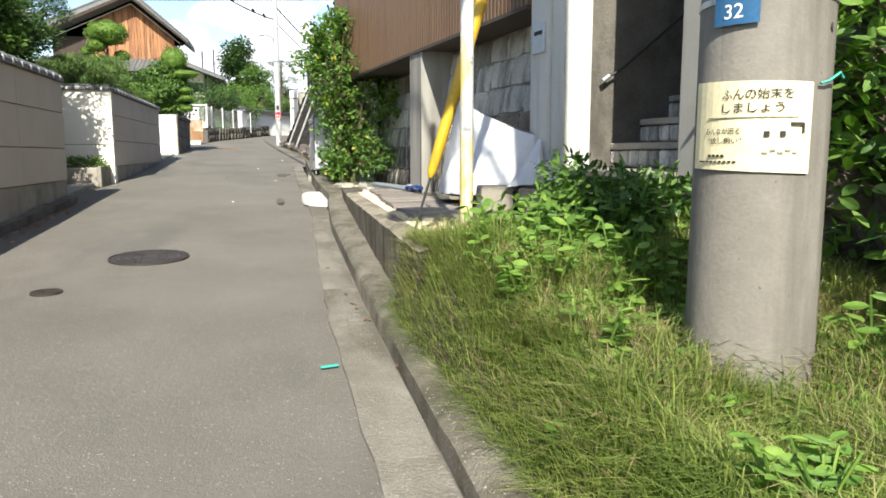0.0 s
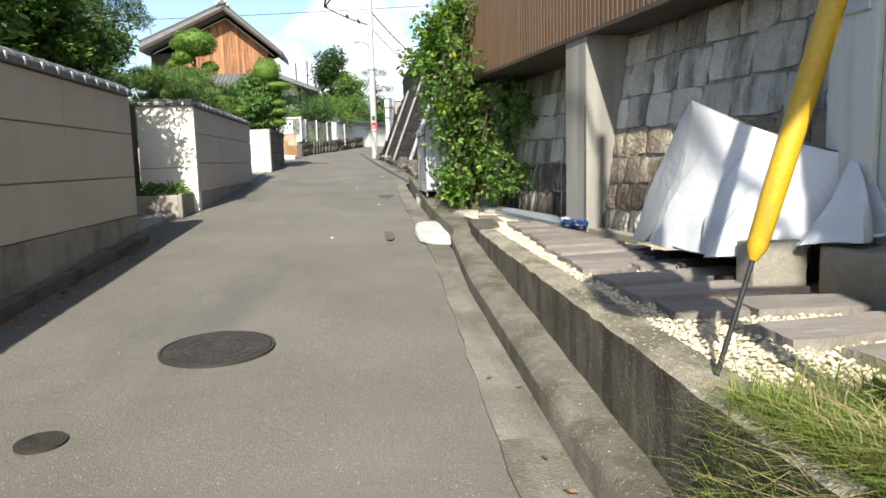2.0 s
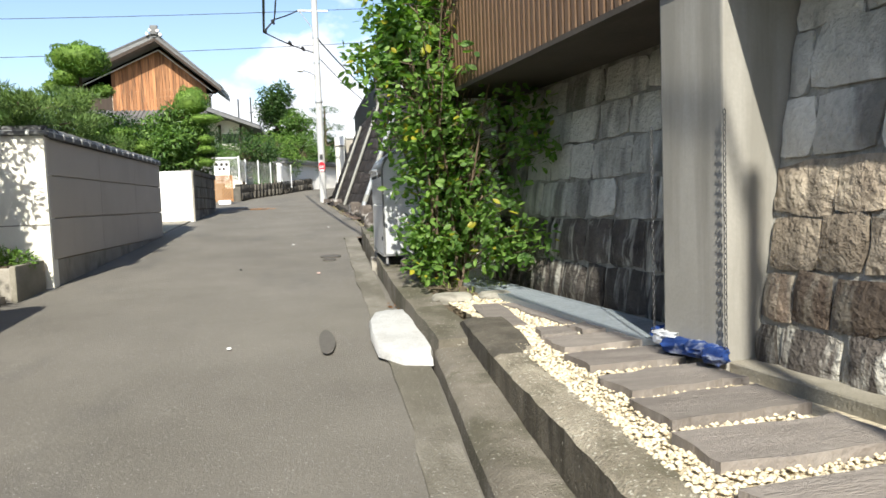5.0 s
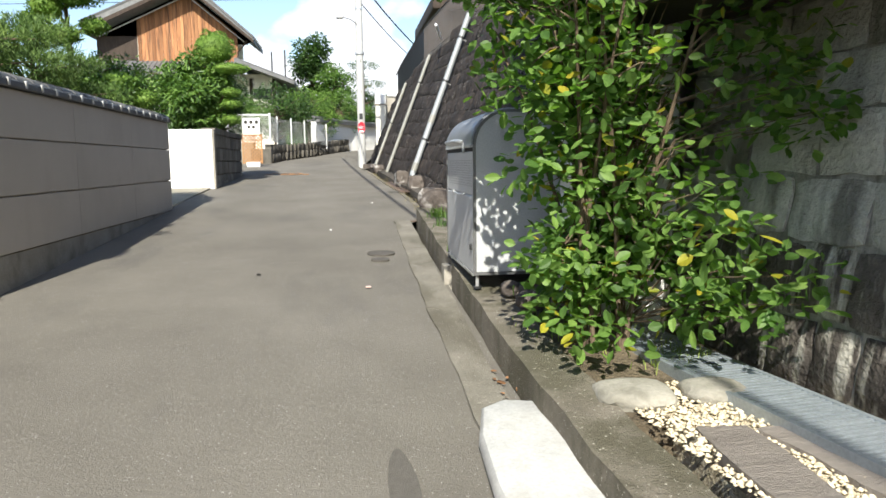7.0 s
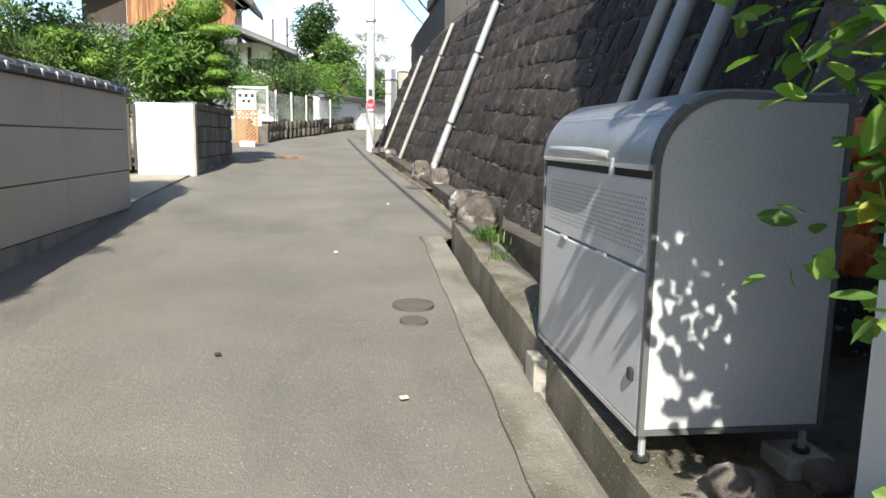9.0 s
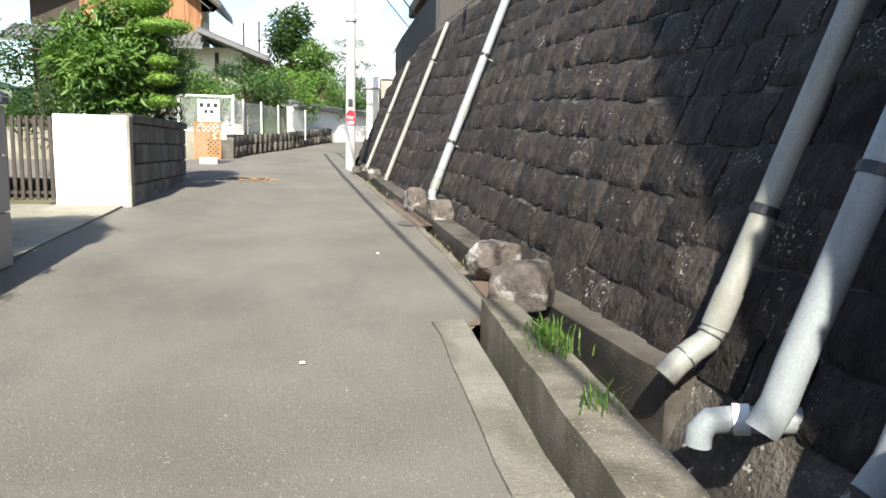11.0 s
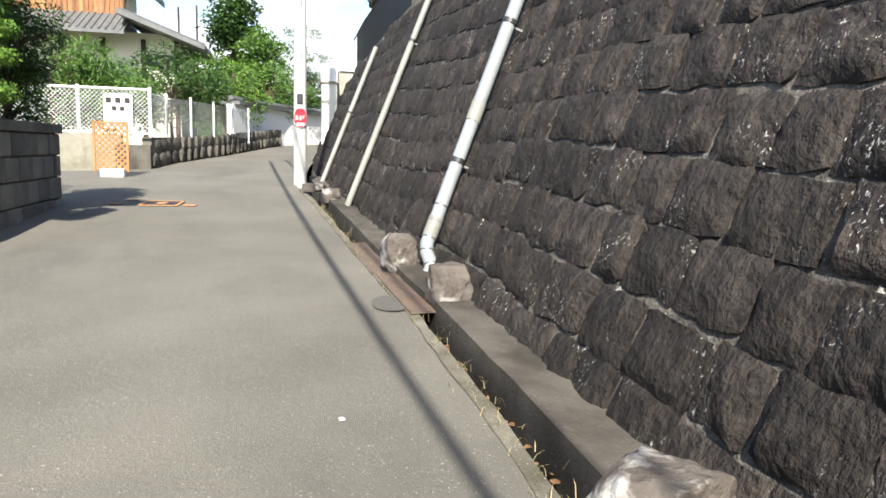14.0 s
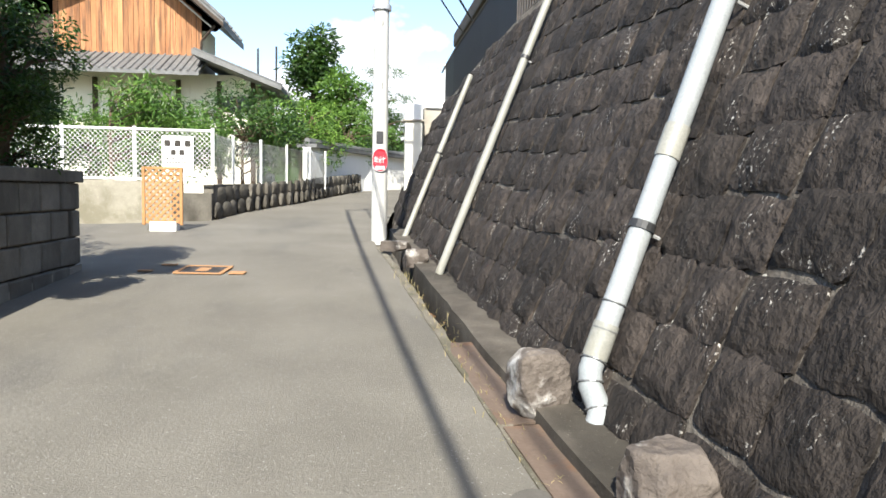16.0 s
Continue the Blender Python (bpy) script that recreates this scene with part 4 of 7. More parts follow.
COURSE = 0.315
r_ = random.Random(11)
LIB = {}
for w in (0.30, 0.36, 0.42, 0.48, 0.56):
    LIB[w] = [stone_mesh(w, COURSE - 0.002, 100 * int(w * 100) + k, M_RSTONE, 7, 0.021) for k in range(9)]
tilt = math.atan(0.41)
far_v, far_f = [], []
count = 0
for c in range(13):
    y = 14.3 + 0.17 * (c % 3)
    while y < 35.5:
        w = r_.choice((0.30, 0.36, 0.36, 0.42, 0.42, 0.48, 0.56))
        yc = y + w / 2
        wob = 0.05 * math.sin(yc * 0.9 + c * 0.35) + 0.02 * r_.uniform(-1, 1)
        z = wall_base(yc) * 0.55 + 0.45 * 1.02 + (COURSE * (c + 0.15) + wob) * math.cos(tilt)
        if wall_base(yc) - 0.2 < z < wall_top(yc) - 0.02:
            p = wall_at(yc, z)
            slope = (lerp1(yc + 0.3, WY, WX) - lerp1(yc - 0.3, WY, WX)) / 0.6
            m = Matrix.Translation(p) @ Matrix.Rotation(-math.atan(slope), 4, "Z") @ Matrix.Rotation(tilt, 4, "Y") @ Matrix.Rotation(radians(r_.uniform(-2.5, 2.5) + 1.6), 4, "X")
            if yc < 23.3 and count < 300:
                piece("stone", r_.choice(LIB[w]), ret, m)
                count += 1
            else:
                g, fs = wall_stone(w, COURSE - 0.002, r_.randrange(9999), 5, 0.020)
                k = len(far_v)
                far_v += [tuple(m @ Vector(q)) for q in g]
                far_f += [tuple(i + k for i in q) for q in fs]
        y += w + 0.006
rest = raw("stonework", far_v, far_f, M_RSTONE_FAR, ret, kind="stuff", smooth=True)
rest.data.set_sharp_from_angle(angle=radians(38))

# ledge at its foot and the drain trench before it


def ledge_front(y):
    return lerp1(y, [16.3, 17.5, 18.5, 21, 24, 26, 29, 31], [1.56, 1.41, 1.31, 1.22, 1.02, 0.92, 0.78, 0.72])


led = new("ledge", finish("ledge", strip(16.35, 31, 0.25, ledge_front, lambda y: lerp1(y, WY, WX) + 0.12, lambda x, y: road_z(0, y) + lerp1(y, [15.9, 18, 25, 29], [0.16, 0.11, 0.07, 0.03]) + 0.012 * noise.noise((x * 5, y * 3, 8)), 0.5, 0.02, 4), mat("damp_dark_concrete", (0.050, 0.042, 0.034), (0.115, 0.10, 0.082), 3.0, 0.85, 0.7, 60.0, stain=((0.030, 0.026, 0.020), (2.0, 1.2, 2.0), 0.54, 0.7), speck=((0.26, 0.24, 0.20), 80.0, 0.68, 0.05)), True))
tagged(led, "damp concrete ledge at the foot of the stone wall", "ledge", kind="structure")
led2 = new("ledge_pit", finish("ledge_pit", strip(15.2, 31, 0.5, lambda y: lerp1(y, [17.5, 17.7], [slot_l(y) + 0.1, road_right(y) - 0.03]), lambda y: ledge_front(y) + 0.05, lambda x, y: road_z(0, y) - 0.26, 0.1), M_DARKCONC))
tagged(led2, "dark bottom of the drain trench", "drain", kind="structure")
# concrete edge between asphalt and trench
edge = new("drain_edge", finish("drain_edge", strip(17.75, 29.0, 0.2, lambda y: road_right(y) - 0.02, lambda y: road_right(y) + 0.055, lambda x, y: road_z(0, y) + 0.006 + 0.006 * noise.noise((x * 9, y * 6, 3)), 0.34, 0.02, 1), M_KERB))
tagged(edge, "narrow crumbling concrete edge of the drain", "kerb", kind="structure")


# ---- building on the terrace ----
MB = Matrix.Translation((1.80, 8.6, 0)) @ Matrix.Rotation(math.atan(0.13), 4, "Z")     # local x goes in, local y along the front


def bw(x, y, z):
    return MB @ Vector((x, y, z))


house = thing("building", (2.2, 8.6, 0.7), "two-storey building with brown ribbed siding on concrete pillars", "building", kind="structure")
part("upper_wall", boxed(0.055, 6.0, -2.66, 4.25, 2.36, 8.3, m=MB), M_SOFFIT, house)
# this second block is an added cover that keeps sky light off the stair
part("upper_wall", boxed(0.75, 6.0, -8.0, -2.665, 3.4, 8.3, m=MB), M_SOFFIT, house)
part("soffit", boxed(0.03, 5.5, -2.66, 4.22, 2.31, 2.355, m=MB), M_SOFFIT, house)
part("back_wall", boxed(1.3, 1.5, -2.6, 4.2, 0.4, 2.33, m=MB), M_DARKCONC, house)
part("far_wall", boxed(0.45, 6.0, 4.0, 4.2, 0.4, 2.33, m=MB), M_PILLAR, house)
rib = finish("siding_rib", boxed(-0.012, 0.035, -0.027, 0.027, 2.33, 5.6, 0.006, 1), M_SIDING)
for k in range(92):
    yl = -2.63 + 0.0752 * k
    piece("siding_rib", rib, house, MB @ Matrix.Translation((0, yl, 0)))
part("siding_sheet", boxed(0.004, 0.052, -2.66, 4.25, 2.335, 7.3, m=MB), M_SIDING, house)
part("drip_edge", boxed(-0.018, 0.05, -2.66, 4.25, 2.30, 2.332, m=MB), M_SOFFIT, house)
part("oriel", boxed(0.06, 0.50, 4.28, 4.62, 3.42, 4.30, 0.01, m=MB), M_SOFFIT, house, "dark projecting bay at the upper corner")
part("oriel_sill", boxed(0.04, 0.52, 4.26, 4.65, 3.37, 3.42, 0.008, 1, m=MB), M_DKWOOD, house)
# piers and pillars
part("pier", boxed(0.02, 0.30, -2.95, -2.67, 0.4, 7.3, 0.012, m=MB), M_PIER, house, "bare concrete pier")
part("pier", boxed(0.05, 0.30, -3.14, -2.955, 0.4, 7.3, 0.012, m=MB), M_PIER, house, "bare concrete pier")
part("pier", boxed(0.10, 0.28, -4.62, -4.40, 0.4, 7.3, 0.012, m=MB), M_PILLAR, house, "bare concrete pier")
part("pillar", boxed(0.0, 0.52, -0.07, 0.35, 0.4, 2.33, 0.014, m=MB), M_PILLAR, house, "stained square concrete pillar")
part("pillar", boxed(0.02, 0.52, 3.55, 4.0, 0.4, 2.33, 0.014, m=MB), M_WHITE, house, "pale corner pillar")
part("plate", boxed(0.0, 0.018, -2.92, -2.74, 1.93, 2.16, 0.003, 1, m=MB), M_STEEL, house, "faded grey meter plate")
part("lettering", boxed(-0.004, 0.0, -2.89, -2.77, 2.07, 2.10, m=MB), M_INK, house)
# stair in the shaded opening; dark concrete paints in part of that shade
stair = thing("stairs", (2.6, 4.6, 0.9), "steep stair with stone block risers in a shaded opening", "stairs", kind="structure")
rb = [finish("block", boxed(-0.04, 0.04, -0.052, 0.052, -0.06, 0.06, 0.012, 1), M_GSTONE) for _ in range(2)]
for k in range(9):
    x0, z0 = 0.22 + 0.27 * k, 1.04 + 0.19 * k
    part("tread", boxed(x0 + 0.005, x0 + 0.34, -4.40, -3.12, z0 - 0.05, z0, 0.008, 1, m=MB), M_FOOT, stair)
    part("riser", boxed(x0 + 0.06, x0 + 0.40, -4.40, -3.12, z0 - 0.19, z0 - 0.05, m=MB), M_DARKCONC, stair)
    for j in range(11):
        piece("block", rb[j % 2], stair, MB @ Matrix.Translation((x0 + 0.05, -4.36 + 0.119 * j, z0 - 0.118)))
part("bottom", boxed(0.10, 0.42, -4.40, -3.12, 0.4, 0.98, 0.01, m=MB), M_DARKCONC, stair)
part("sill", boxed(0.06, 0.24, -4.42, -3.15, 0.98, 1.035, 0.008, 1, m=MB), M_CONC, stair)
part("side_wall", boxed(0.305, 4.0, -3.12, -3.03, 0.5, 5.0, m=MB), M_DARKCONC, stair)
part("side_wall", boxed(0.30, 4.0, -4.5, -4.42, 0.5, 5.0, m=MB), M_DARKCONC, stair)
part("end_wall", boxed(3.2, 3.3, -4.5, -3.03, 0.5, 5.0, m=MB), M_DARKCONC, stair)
part("handrail", tubed([bw(0.40, -3.18, 1.72), bw(0.55, -3.18, 1.80), bw(1.6, -3.18, 2.62), bw(2.8, -3.18, 3.5)], 0.010, 8), M_STEEL_DK, stair, smooth=True)
part("knob", tubed([bw(0.37, -3.18, 1.70), bw(0.43, -3.18, 1.74)], 0.017, 10), M_STEEL, stair, smooth=True)

# white wall and rough stone beyond the stair
ww2 = thing("wall_white_plaster", (2.7, 3.0, 0.5), "white plaster wall beside the stair", "wall", kind="structure")
part("plaster", boxed(0.22, 0.50, -7.5, -4.63, 0.4, 5.0, 0.01, m=MB), M_WHITE, ww2)
part("vent_hood", boxed(0.16, 0.22, -4.98, -4.88, 2.05, 2.28, 0.03, 3, m=MB), M_STEEL, ww2, "grey oval vent hood")
rw = thing("rubble_wall", (2.6, 2.5, 0.5), "slope of rough brown rubble stone", "wall", kind="structure")
rs = random.Random(3)
for k in range(90):
    yl = -7.0 + 2.12 * rs.random()
    top = 0.9 + (-4.78 - yl) * 5.0
    z = 0.55 + rs.random() * max(0.2, min(top, 3.6) - 0.55)
    bm = bmesh.new()
    p = bw(0.20 + 0.06 * rs.random(), yl, z)
    rock(bm, p, (0.16, 0.20 + 0.12 * rs.random(), 0.17 + 0.1 * rs.random()), k * 1.7, 2, 0.3, turn=rs.random())
    part("stone", bm, M_BSTONE, rw, smooth=True)
dp = thing("downpipe", (2.45, 3.95, 0.8), "grey downpipe with an elbow near the ground", "pipe")
part("pipe", tubed([bw(0.16, -4.70, 5.0), bw(0.16, -4.70, 1.22)], 0.028, 10), M_STEEL, dp, smooth=True)
part("branch", tubed([bw(0.10, -4.66, 1.16), bw(0.05, -5.0, 1.15), bw(0.04, -5.06, 1.13), bw(0.03, -5.08, 1.08), bw(0.03, -5.08, 0.9)], 0.026, 10), M_PVC, dp, smooth=True)
for z in (1.5, 2.6):
    part("clamp", tubed([bw(0.16, -4.70, z), bw(0.16, -4.70, z + 0.03)], 0.034, 10), M_STEEL_DK, dp)

# masonry between the pillars: rough brown stones below, pale blocks above


def masonry(name, y0, y1, base, batter, label, rows, seed):
    wl = thing(name, bw(base, (y0 + y1) / 2, 0.6), label, "wall", kind="structure")
    bm = bmesh.new()
    c = [bm.verts.new(bw(x, y, z)) for y in (y0, y1) for x, z in ((base + 0.016, 0.4), (base + 0.016 + batter * 1.95, 2.32), (base + 0.9, 2.32), (base + 0.9, 0.4))]
    for a, b_ in ((0, 1), (1, 2), (2, 3), (3, 0)):
        bm.faces.new((c[a], c[b_], c[b_ + 4], c[a + 4]))
    bm.faces.new(c[:4])
    bm.faces.new(c[4:][::-1])
    part("core", bm, M_JOINT, wl)
    rr = random.Random(seed)
    z = 0.66
    for i, (h, ws, m_, bul) in enumerate(rows):
        y = y0 + rr.uniform(-0.2, 0.0)
        while y < y1 - 0.06:
            w = rr.uniform(*ws)
            ya, yb = max(y, y0 + 0.005), min(y + w, y1 - 0.005)
            if yb - ya > 0.08:
                me = stone_mesh(yb - ya - 0.014, h - 0.012, rr.randrange(9999), m_, 4, bul)
                zc = z + h / 2
                piece("stone", me, wl, MB @ Matrix.Translation((base + batter * (zc - 0.4), (ya + yb) / 2, zc + rr.uniform(-0.01, 0.01))) @ Matrix.Rotation(math.atan(batter), 4, "Y") @ Matrix.Rotation(radians(rr.uniform(-2, 2)), 4, "X"))
            y += w
        z += h
    return wl


ROWS_A = [(0.29, (0.20, 0.36), M_SOOT, 0.014), (0.31, (0.22, 0.38), M_SOOT, 0.014), (0.27, (0.28, 0.5), M_GSTONE, 0.006), (0.26, (0.3, 0.55), M_GSTONE, 0.005), (0.25, (0.3, 0.6), M_GSTONE, 0.005), (0.25, (0.3, 0.6), M_GSTONE, 0.005)]
ROWS_B = [(0.22, (0.2, 0.34), M_SOOT, 0.014), (0.21, (0.16, 0.30), M_BROWN, 0.014), (0.22, (0.18, 0.38), M_BSTONE, 0.012), (0.22, (0.2, 0.36), M_BSTONE, 0.011), (0.25, (0.3, 0.5), M_GSTONE, 0.006), (0.27, (0.32, 0.5), M_GSTONE, 0.005), (0.24, (0.32, 0.5), M_GSTONE, 0.005)]
masonry("masonry_far_bay", 0.35, 3.56, 0.38, 0.14, "stone wall, soot-streaked rubble below pale granite blocks", ROWS_A, 21)
masonry("masonry_near_bay", -2.68, -0.07, 0.09, 0.155, "stone wall, brown rubble below pale granite blocks", ROWS_B, 22)

# ---- gravel, slabs and what lies on the terrace ----
rng = np.random.default_rng(8)
n = 15000
gy_ = 4.4 + 6.85 * rng.uniform(0, 1, n) ** 0.95
gx_ = np.interp(gy_, [4.2, 6.5, 9.9, 10.8], [0.98, 1.05, 1.17, 1.12]) + rng.uniform(0, 1, n) ** 1.1 * np.interp(gy_, [4.4, 6, 9, 10.6], [0.8, 0.75, 0.62, 0.7])
ico = np.array([(0, 0, 1), (0.9, 0, 0.1), (0.28, 0.85, 0), (-0.73, 0.53, 0.1), (-0.73, -0.53, 0), (0.28, -0.85, 0.1), (0, 0, -0.8)])
icof = np.array([(0, 1, 2), (0, 2, 3), (0, 3, 4), (0, 4, 5), (0, 5, 1), (6, 2, 1), (6, 3, 2), (6, 4, 3), (6, 5, 4), (6, 1, 5)])
sz = rng.uniform(0.006, 0.0145, n)
an = rng.uniform(0, 6.28, n)
el = rng.uniform(0.7, 1.5, n)
vx = ico[None, :, 0] * sz[:, None] * el[:, None]
vy = ico[None, :, 1] * sz[:, None]
pv = np.stack([gx_[:, None] + vx * np.cos(an)[:, None] - vy * np.sin(an)[:, None], gy_[:, None] + vx * np.sin(an)[:, None] + vy * np.cos(an)[:, None], TERR - 0.026 + 0.006 * rng.uniform(0, 1, n)[:, None] + (ico[None, :, 2] + 0.5) * sz[:, None] * 0.62], 2).reshape(-1, 3)
pf = (icof[None] + (np.arange(n) * 7)[:, None, None]).reshape(-1, 3)
raw("gravel", pv, pf, M_GRAVEL, None, "loose cream pebbles between the slabs", "gravel", kind="stuff", smooth=True)


def slab(x0, x1, y0, y1, turn, seed, z=TERR - 0.012, h=0.024):
    bm = bmesh.new()
    bmesh.ops.create_grid(bm, x_segments=6, y_segments=4, size=0.5)
    rr = random.Random(seed)
    for v in bm.verts:
        ed = abs(v.co.x) > 0.49 or abs(v.co.y) > 0.49
        v.co.x = v.co.x * (x1 - x0) + (rr.uniform(-0.014, 0.014) if ed else 0)
        v.co.y = v.co.y * (y1 - y0) + (rr.uniform(-0.014, 0.014) if ed else 0)
        v.co.z = h + 0.006 * noise.noise(v.co * 7 + Vector((seed, 0, 0)))
    e = bmesh.ops.extrude_face_region(bm, geom=list(bm.faces))
    for g in e["geom"]:
        if isinstance(g, bmesh.types.BMVert):
            g.co.z = -0.04
    bmesh.ops.transform(bm, matrix=pose((x0 + x1) / 2, (y0 + y1) / 2, z, 0, 0, turn), verts=bm.verts)
    return solid("stepping_slab", bm, M_SLATE, "rough brown-grey slate stepping slab set in gravel", "slab", "stepping slabs")


for k, yc in enumerate((4.62, 5.0, 5.42, 5.80, 6.20, 6.58, 6.95, 7.32, 7.68, 8.03, 8.37, 8.76, 9.15)):
    yc += 0.08 * max(0.0, min(1.0, yc - 7.2))
    a = lerp1(yc, [4.6, 5, 5.5, 6, 7, 8, 9.2], [1.42, 1.30, 1.10, 1.12, 1.14, 1.24, 1.31])
    b_ = lerp1(yc, [4.6, 5, 6, 7, 8, 9.2], [1.95, 1.95, 1.93, 1.86, 1.78, 1.74])
    if k in (2, 5):
        slab(a, a + 0.30, yc - 0.12, yc + 0.13, -7, k)
        slab(a + 0.33, b_, yc - 0.13, yc + 0.12, -4, k + 40)
    else:
        slab(a, b_, yc - 0.125, yc + 0.135, 5 + 3 * math.sin(k * 2.1), k)
slab(1.34, 1.52, 9.42, 9.64, -6, 31)
slab(1.55, 1.76, 9.46, 9.68, 5, 32)
slab(1.20, 1.40, 9.85, 10.72, -4, 33, 0.655)
slab(1.50, 1.68, 9.80, 10.70, 8, 34, 0.655)
for x, y, s in ((1.17, 11.10, 0.16), (1.50, 11.08, 0.13)):
    bm = bmesh.new()
    rock(bm, (x, y, 0.672), (s, s * 0.9, 0.045), x * 9, 3, 0.12)
    solid("flat_stone", bm, M_FLATSTONE, "pale flat round stone in the gravel", "stone", "flat stones", smooth=True)

grate = thing("drain_grating", bw(0.16, 2.0, 0.70), "grey zinc drain grating along the building", "grating")
part("frame_bar", boxed(0.00, 0.022, 0.30, 3.55, 0.64, 0.708, m=MB), M_GRATE, grate)
part("frame_bar", boxed(0.30, 0.322, 0.30, 3.55, 0.64, 0.708, m=MB), M_GRATE, grate)
part("pan", boxed(0.02, 0.30, 0.30, 3.55, 0.64, 0.688, m=MB), M_GRATE, grate)
gb = finish("grating_bar", boxed(0.022, 0.30, -0.008, 0.008, 0.68, 0.705), M_GRATE)
for k in range(105):
    piece("grating_bar", gb, grate, MB @ Matrix.Translation((0, 0.33 + 0.0306 * k, 0)))
part("pit_cover", boxed(0.02, 0.30, -0.9, 0.26, 0.62, 0.712, 0.006, 1, m=MB), M_CONC, grate, "smooth concrete cover beside the grating")

# chains hanging before the pillar, and blue cloth at its foot
link = bmesh.new()
ringp = [(0.0, 0.006 * math.cos(a), 0.0125 * math.sin(a)) for a in (2 * math.pi * k / 10 for k in range(11))]
tube(link, ringp, 0.0022, 5, False)
link_me = finish("link", link, M_STEEL_DK, True)
for x, y, z0 in ((-0.03, 0.38, 0.74), (-0.02, -0.10, 0.76)):
    ch = thing("chain", bw(x, y, z0), "galvanised steel chain hanging by the pillar", "chain", "chains")
    for k in range(48):
        piece("link", link_me, ch, MB @ Matrix.Translation((x, y, z0 + 0.0205 * k)) @ Matrix.Rotation(radians(90 * (k % 2)), 4, "Z"))
rc = random.Random(4)
cloth = thing("cloth_bundle", bw(0.0, 0.1, 0.71), "crumpled blue and white cloth lying at the pillar", "cloth")
for k in range(7):
    p0 = bw(0.02 + rc.uniform(-0.06, 0.08), -0.12 + 0.075 * k, 0.735)
    p1 = p0 + Vector((rc.uniform(-0.07, 0.07), 0.13, rc.uniform(0.0, 0.03)))
    bm = bmesh.new()
    rock(bm, p0.lerp(p1, 0.5), (0.055, 0.085, 0.032), k * 1.3, 3, 0.7, turn=rc.uniform(-0.8, 0.8))
    part("fold", bm, (M_BLUECLOTH, M_BLUECLOTH, M_TARP)[k % 3], cloth, smooth=True)

# covered load under the white sheet
sheet = bmesh.new()
N, R = 120, 16
A_, B_ = Vector((1.68, 6.36, 1.60)), Vector((2.22, 5.82, 1.30))
HEM = [(1.72, 7.18, 0.76), (1.68, 6.98, 0.76), (1.64, 6.72, 0.85), (1.62, 6.42, 0.80), (1.66, 6.08, 0.80), (1.82, 5.86, 0.84), (1.98, 5.70, 0.90), (2.14, 5.52, 0.93), (2.23, 5.62, 0.95), (2.24, 6.1, 0.86), (2.18, 6.7, 0.72), (2.06, 7.15, 0.70), (1.90, 7.28, 0.72)]


def hem_at(t_):
    """The hem's outline, rounded between its corners."""
    k = t_ * len(HEM)
    i_, f_ = int(k) % len(HEM), k - int(k)
    p = [Vector(HEM[(i_ + d) % len(HEM)]) for d in (-1, 0, 1, 2)]
    return 0.5 * ((2 * p[1]) + (p[2] - p[0]) * f_ + (2 * p[0] - 5 * p[1] + 4 * p[2] - p[3]) * f_ ** 2 + (3 * p[1] - p[0] - 3 * p[2] + p[3]) * f_ ** 3)


rings = []
for j in range(R + 1):
    t_ = j / R
    ring = []
    for i in range(N):
        a = 2 * math.pi * i / N
        hem = hem_at(i / N)
        along = max(0.0, min(1.0, ((hem - A_).dot(B_ - A_)) / (B_ - A_).length_squared))
        top = A_.lerp(B_, along)
        top.z -= 0.045 * math.sin(math.pi * along)
        outw = Vector((hem.x - top.x, hem.y - top.y, 0)).normalized()
        fold = (0.11 * (2 * abs(math.sin(a * 3.5 + 0.4)) ** 0.6 - 1.2) + 0.045 * (1 - 2 * abs(math.sin(a * 8.5 + 0.4 + 0.9 * t_))) + 0.012 * math.sin(a * 23 + 2 * t_)) * t_ ** 0.55
        p = top.lerp(hem, t_)
        p += outw * (fold + 0.06 * math.sin(math.pi * t_) * math.sin(a * 4 + 0.6))
        p.z += 0.025 * math.sin(a * 8 + 2) * math.sin(math.pi * t_) + 0.018 * noise.noise((p.x * 5, p.y * 5, p.z * 5))
        p.z = max(p.z, hem.z - 0.02)
        ring.append(sheet.verts.new(p))
    rings.append(ring)
for p, q in zip(rings, rings[1:]):
    for i in range(N):
        sheet.faces.new((p[i], p[(i + 1) % N], q[(i + 1) % N], q[i]))
sheet.faces.new(rings[0][::-1])
bmesh.ops.remove_doubles(sheet, verts=sheet.verts, dist=0.0005)
solid("entrance_step", boxed(1.98, 2.30, 4.45, 5.70, 0.45, 0.885, 0.015), M_CONC, "worn concrete step before the stair", "step", kind="structure")
tarp = thing("tarpaulin", (1.9, 6.4, 0.72), "white tarpaulin draped in folds over a load", "tarpaulin")
part("sheet", sheet, M_TARP, tarp, smooth=True)
part("hem_cord", tubed([hem_at(k / 48) + Vector((0, 0, 0.012)) for k in range(49)], 0.007, 6), M_TARP, tarp)
pal = thing("timber_base", (1.95, 6.5, 0.66), "dark timber skid under the white tarpaulin", "skid")
for y in (6.0, 6.45, 6.9):
    part("plank", boxed(1.66, 2.3, y - 0.05, y + 0.05, 0.665, 0.715, 0.006, 1), M_DKWOOD, pal)
solid("concrete_block", boxed(1.70, 1.97, 5.76, 5.92, 0.67, 0.90, 0.018, m=None), M_CONC, "weathered concrete block beside the tarpaulin", "block")

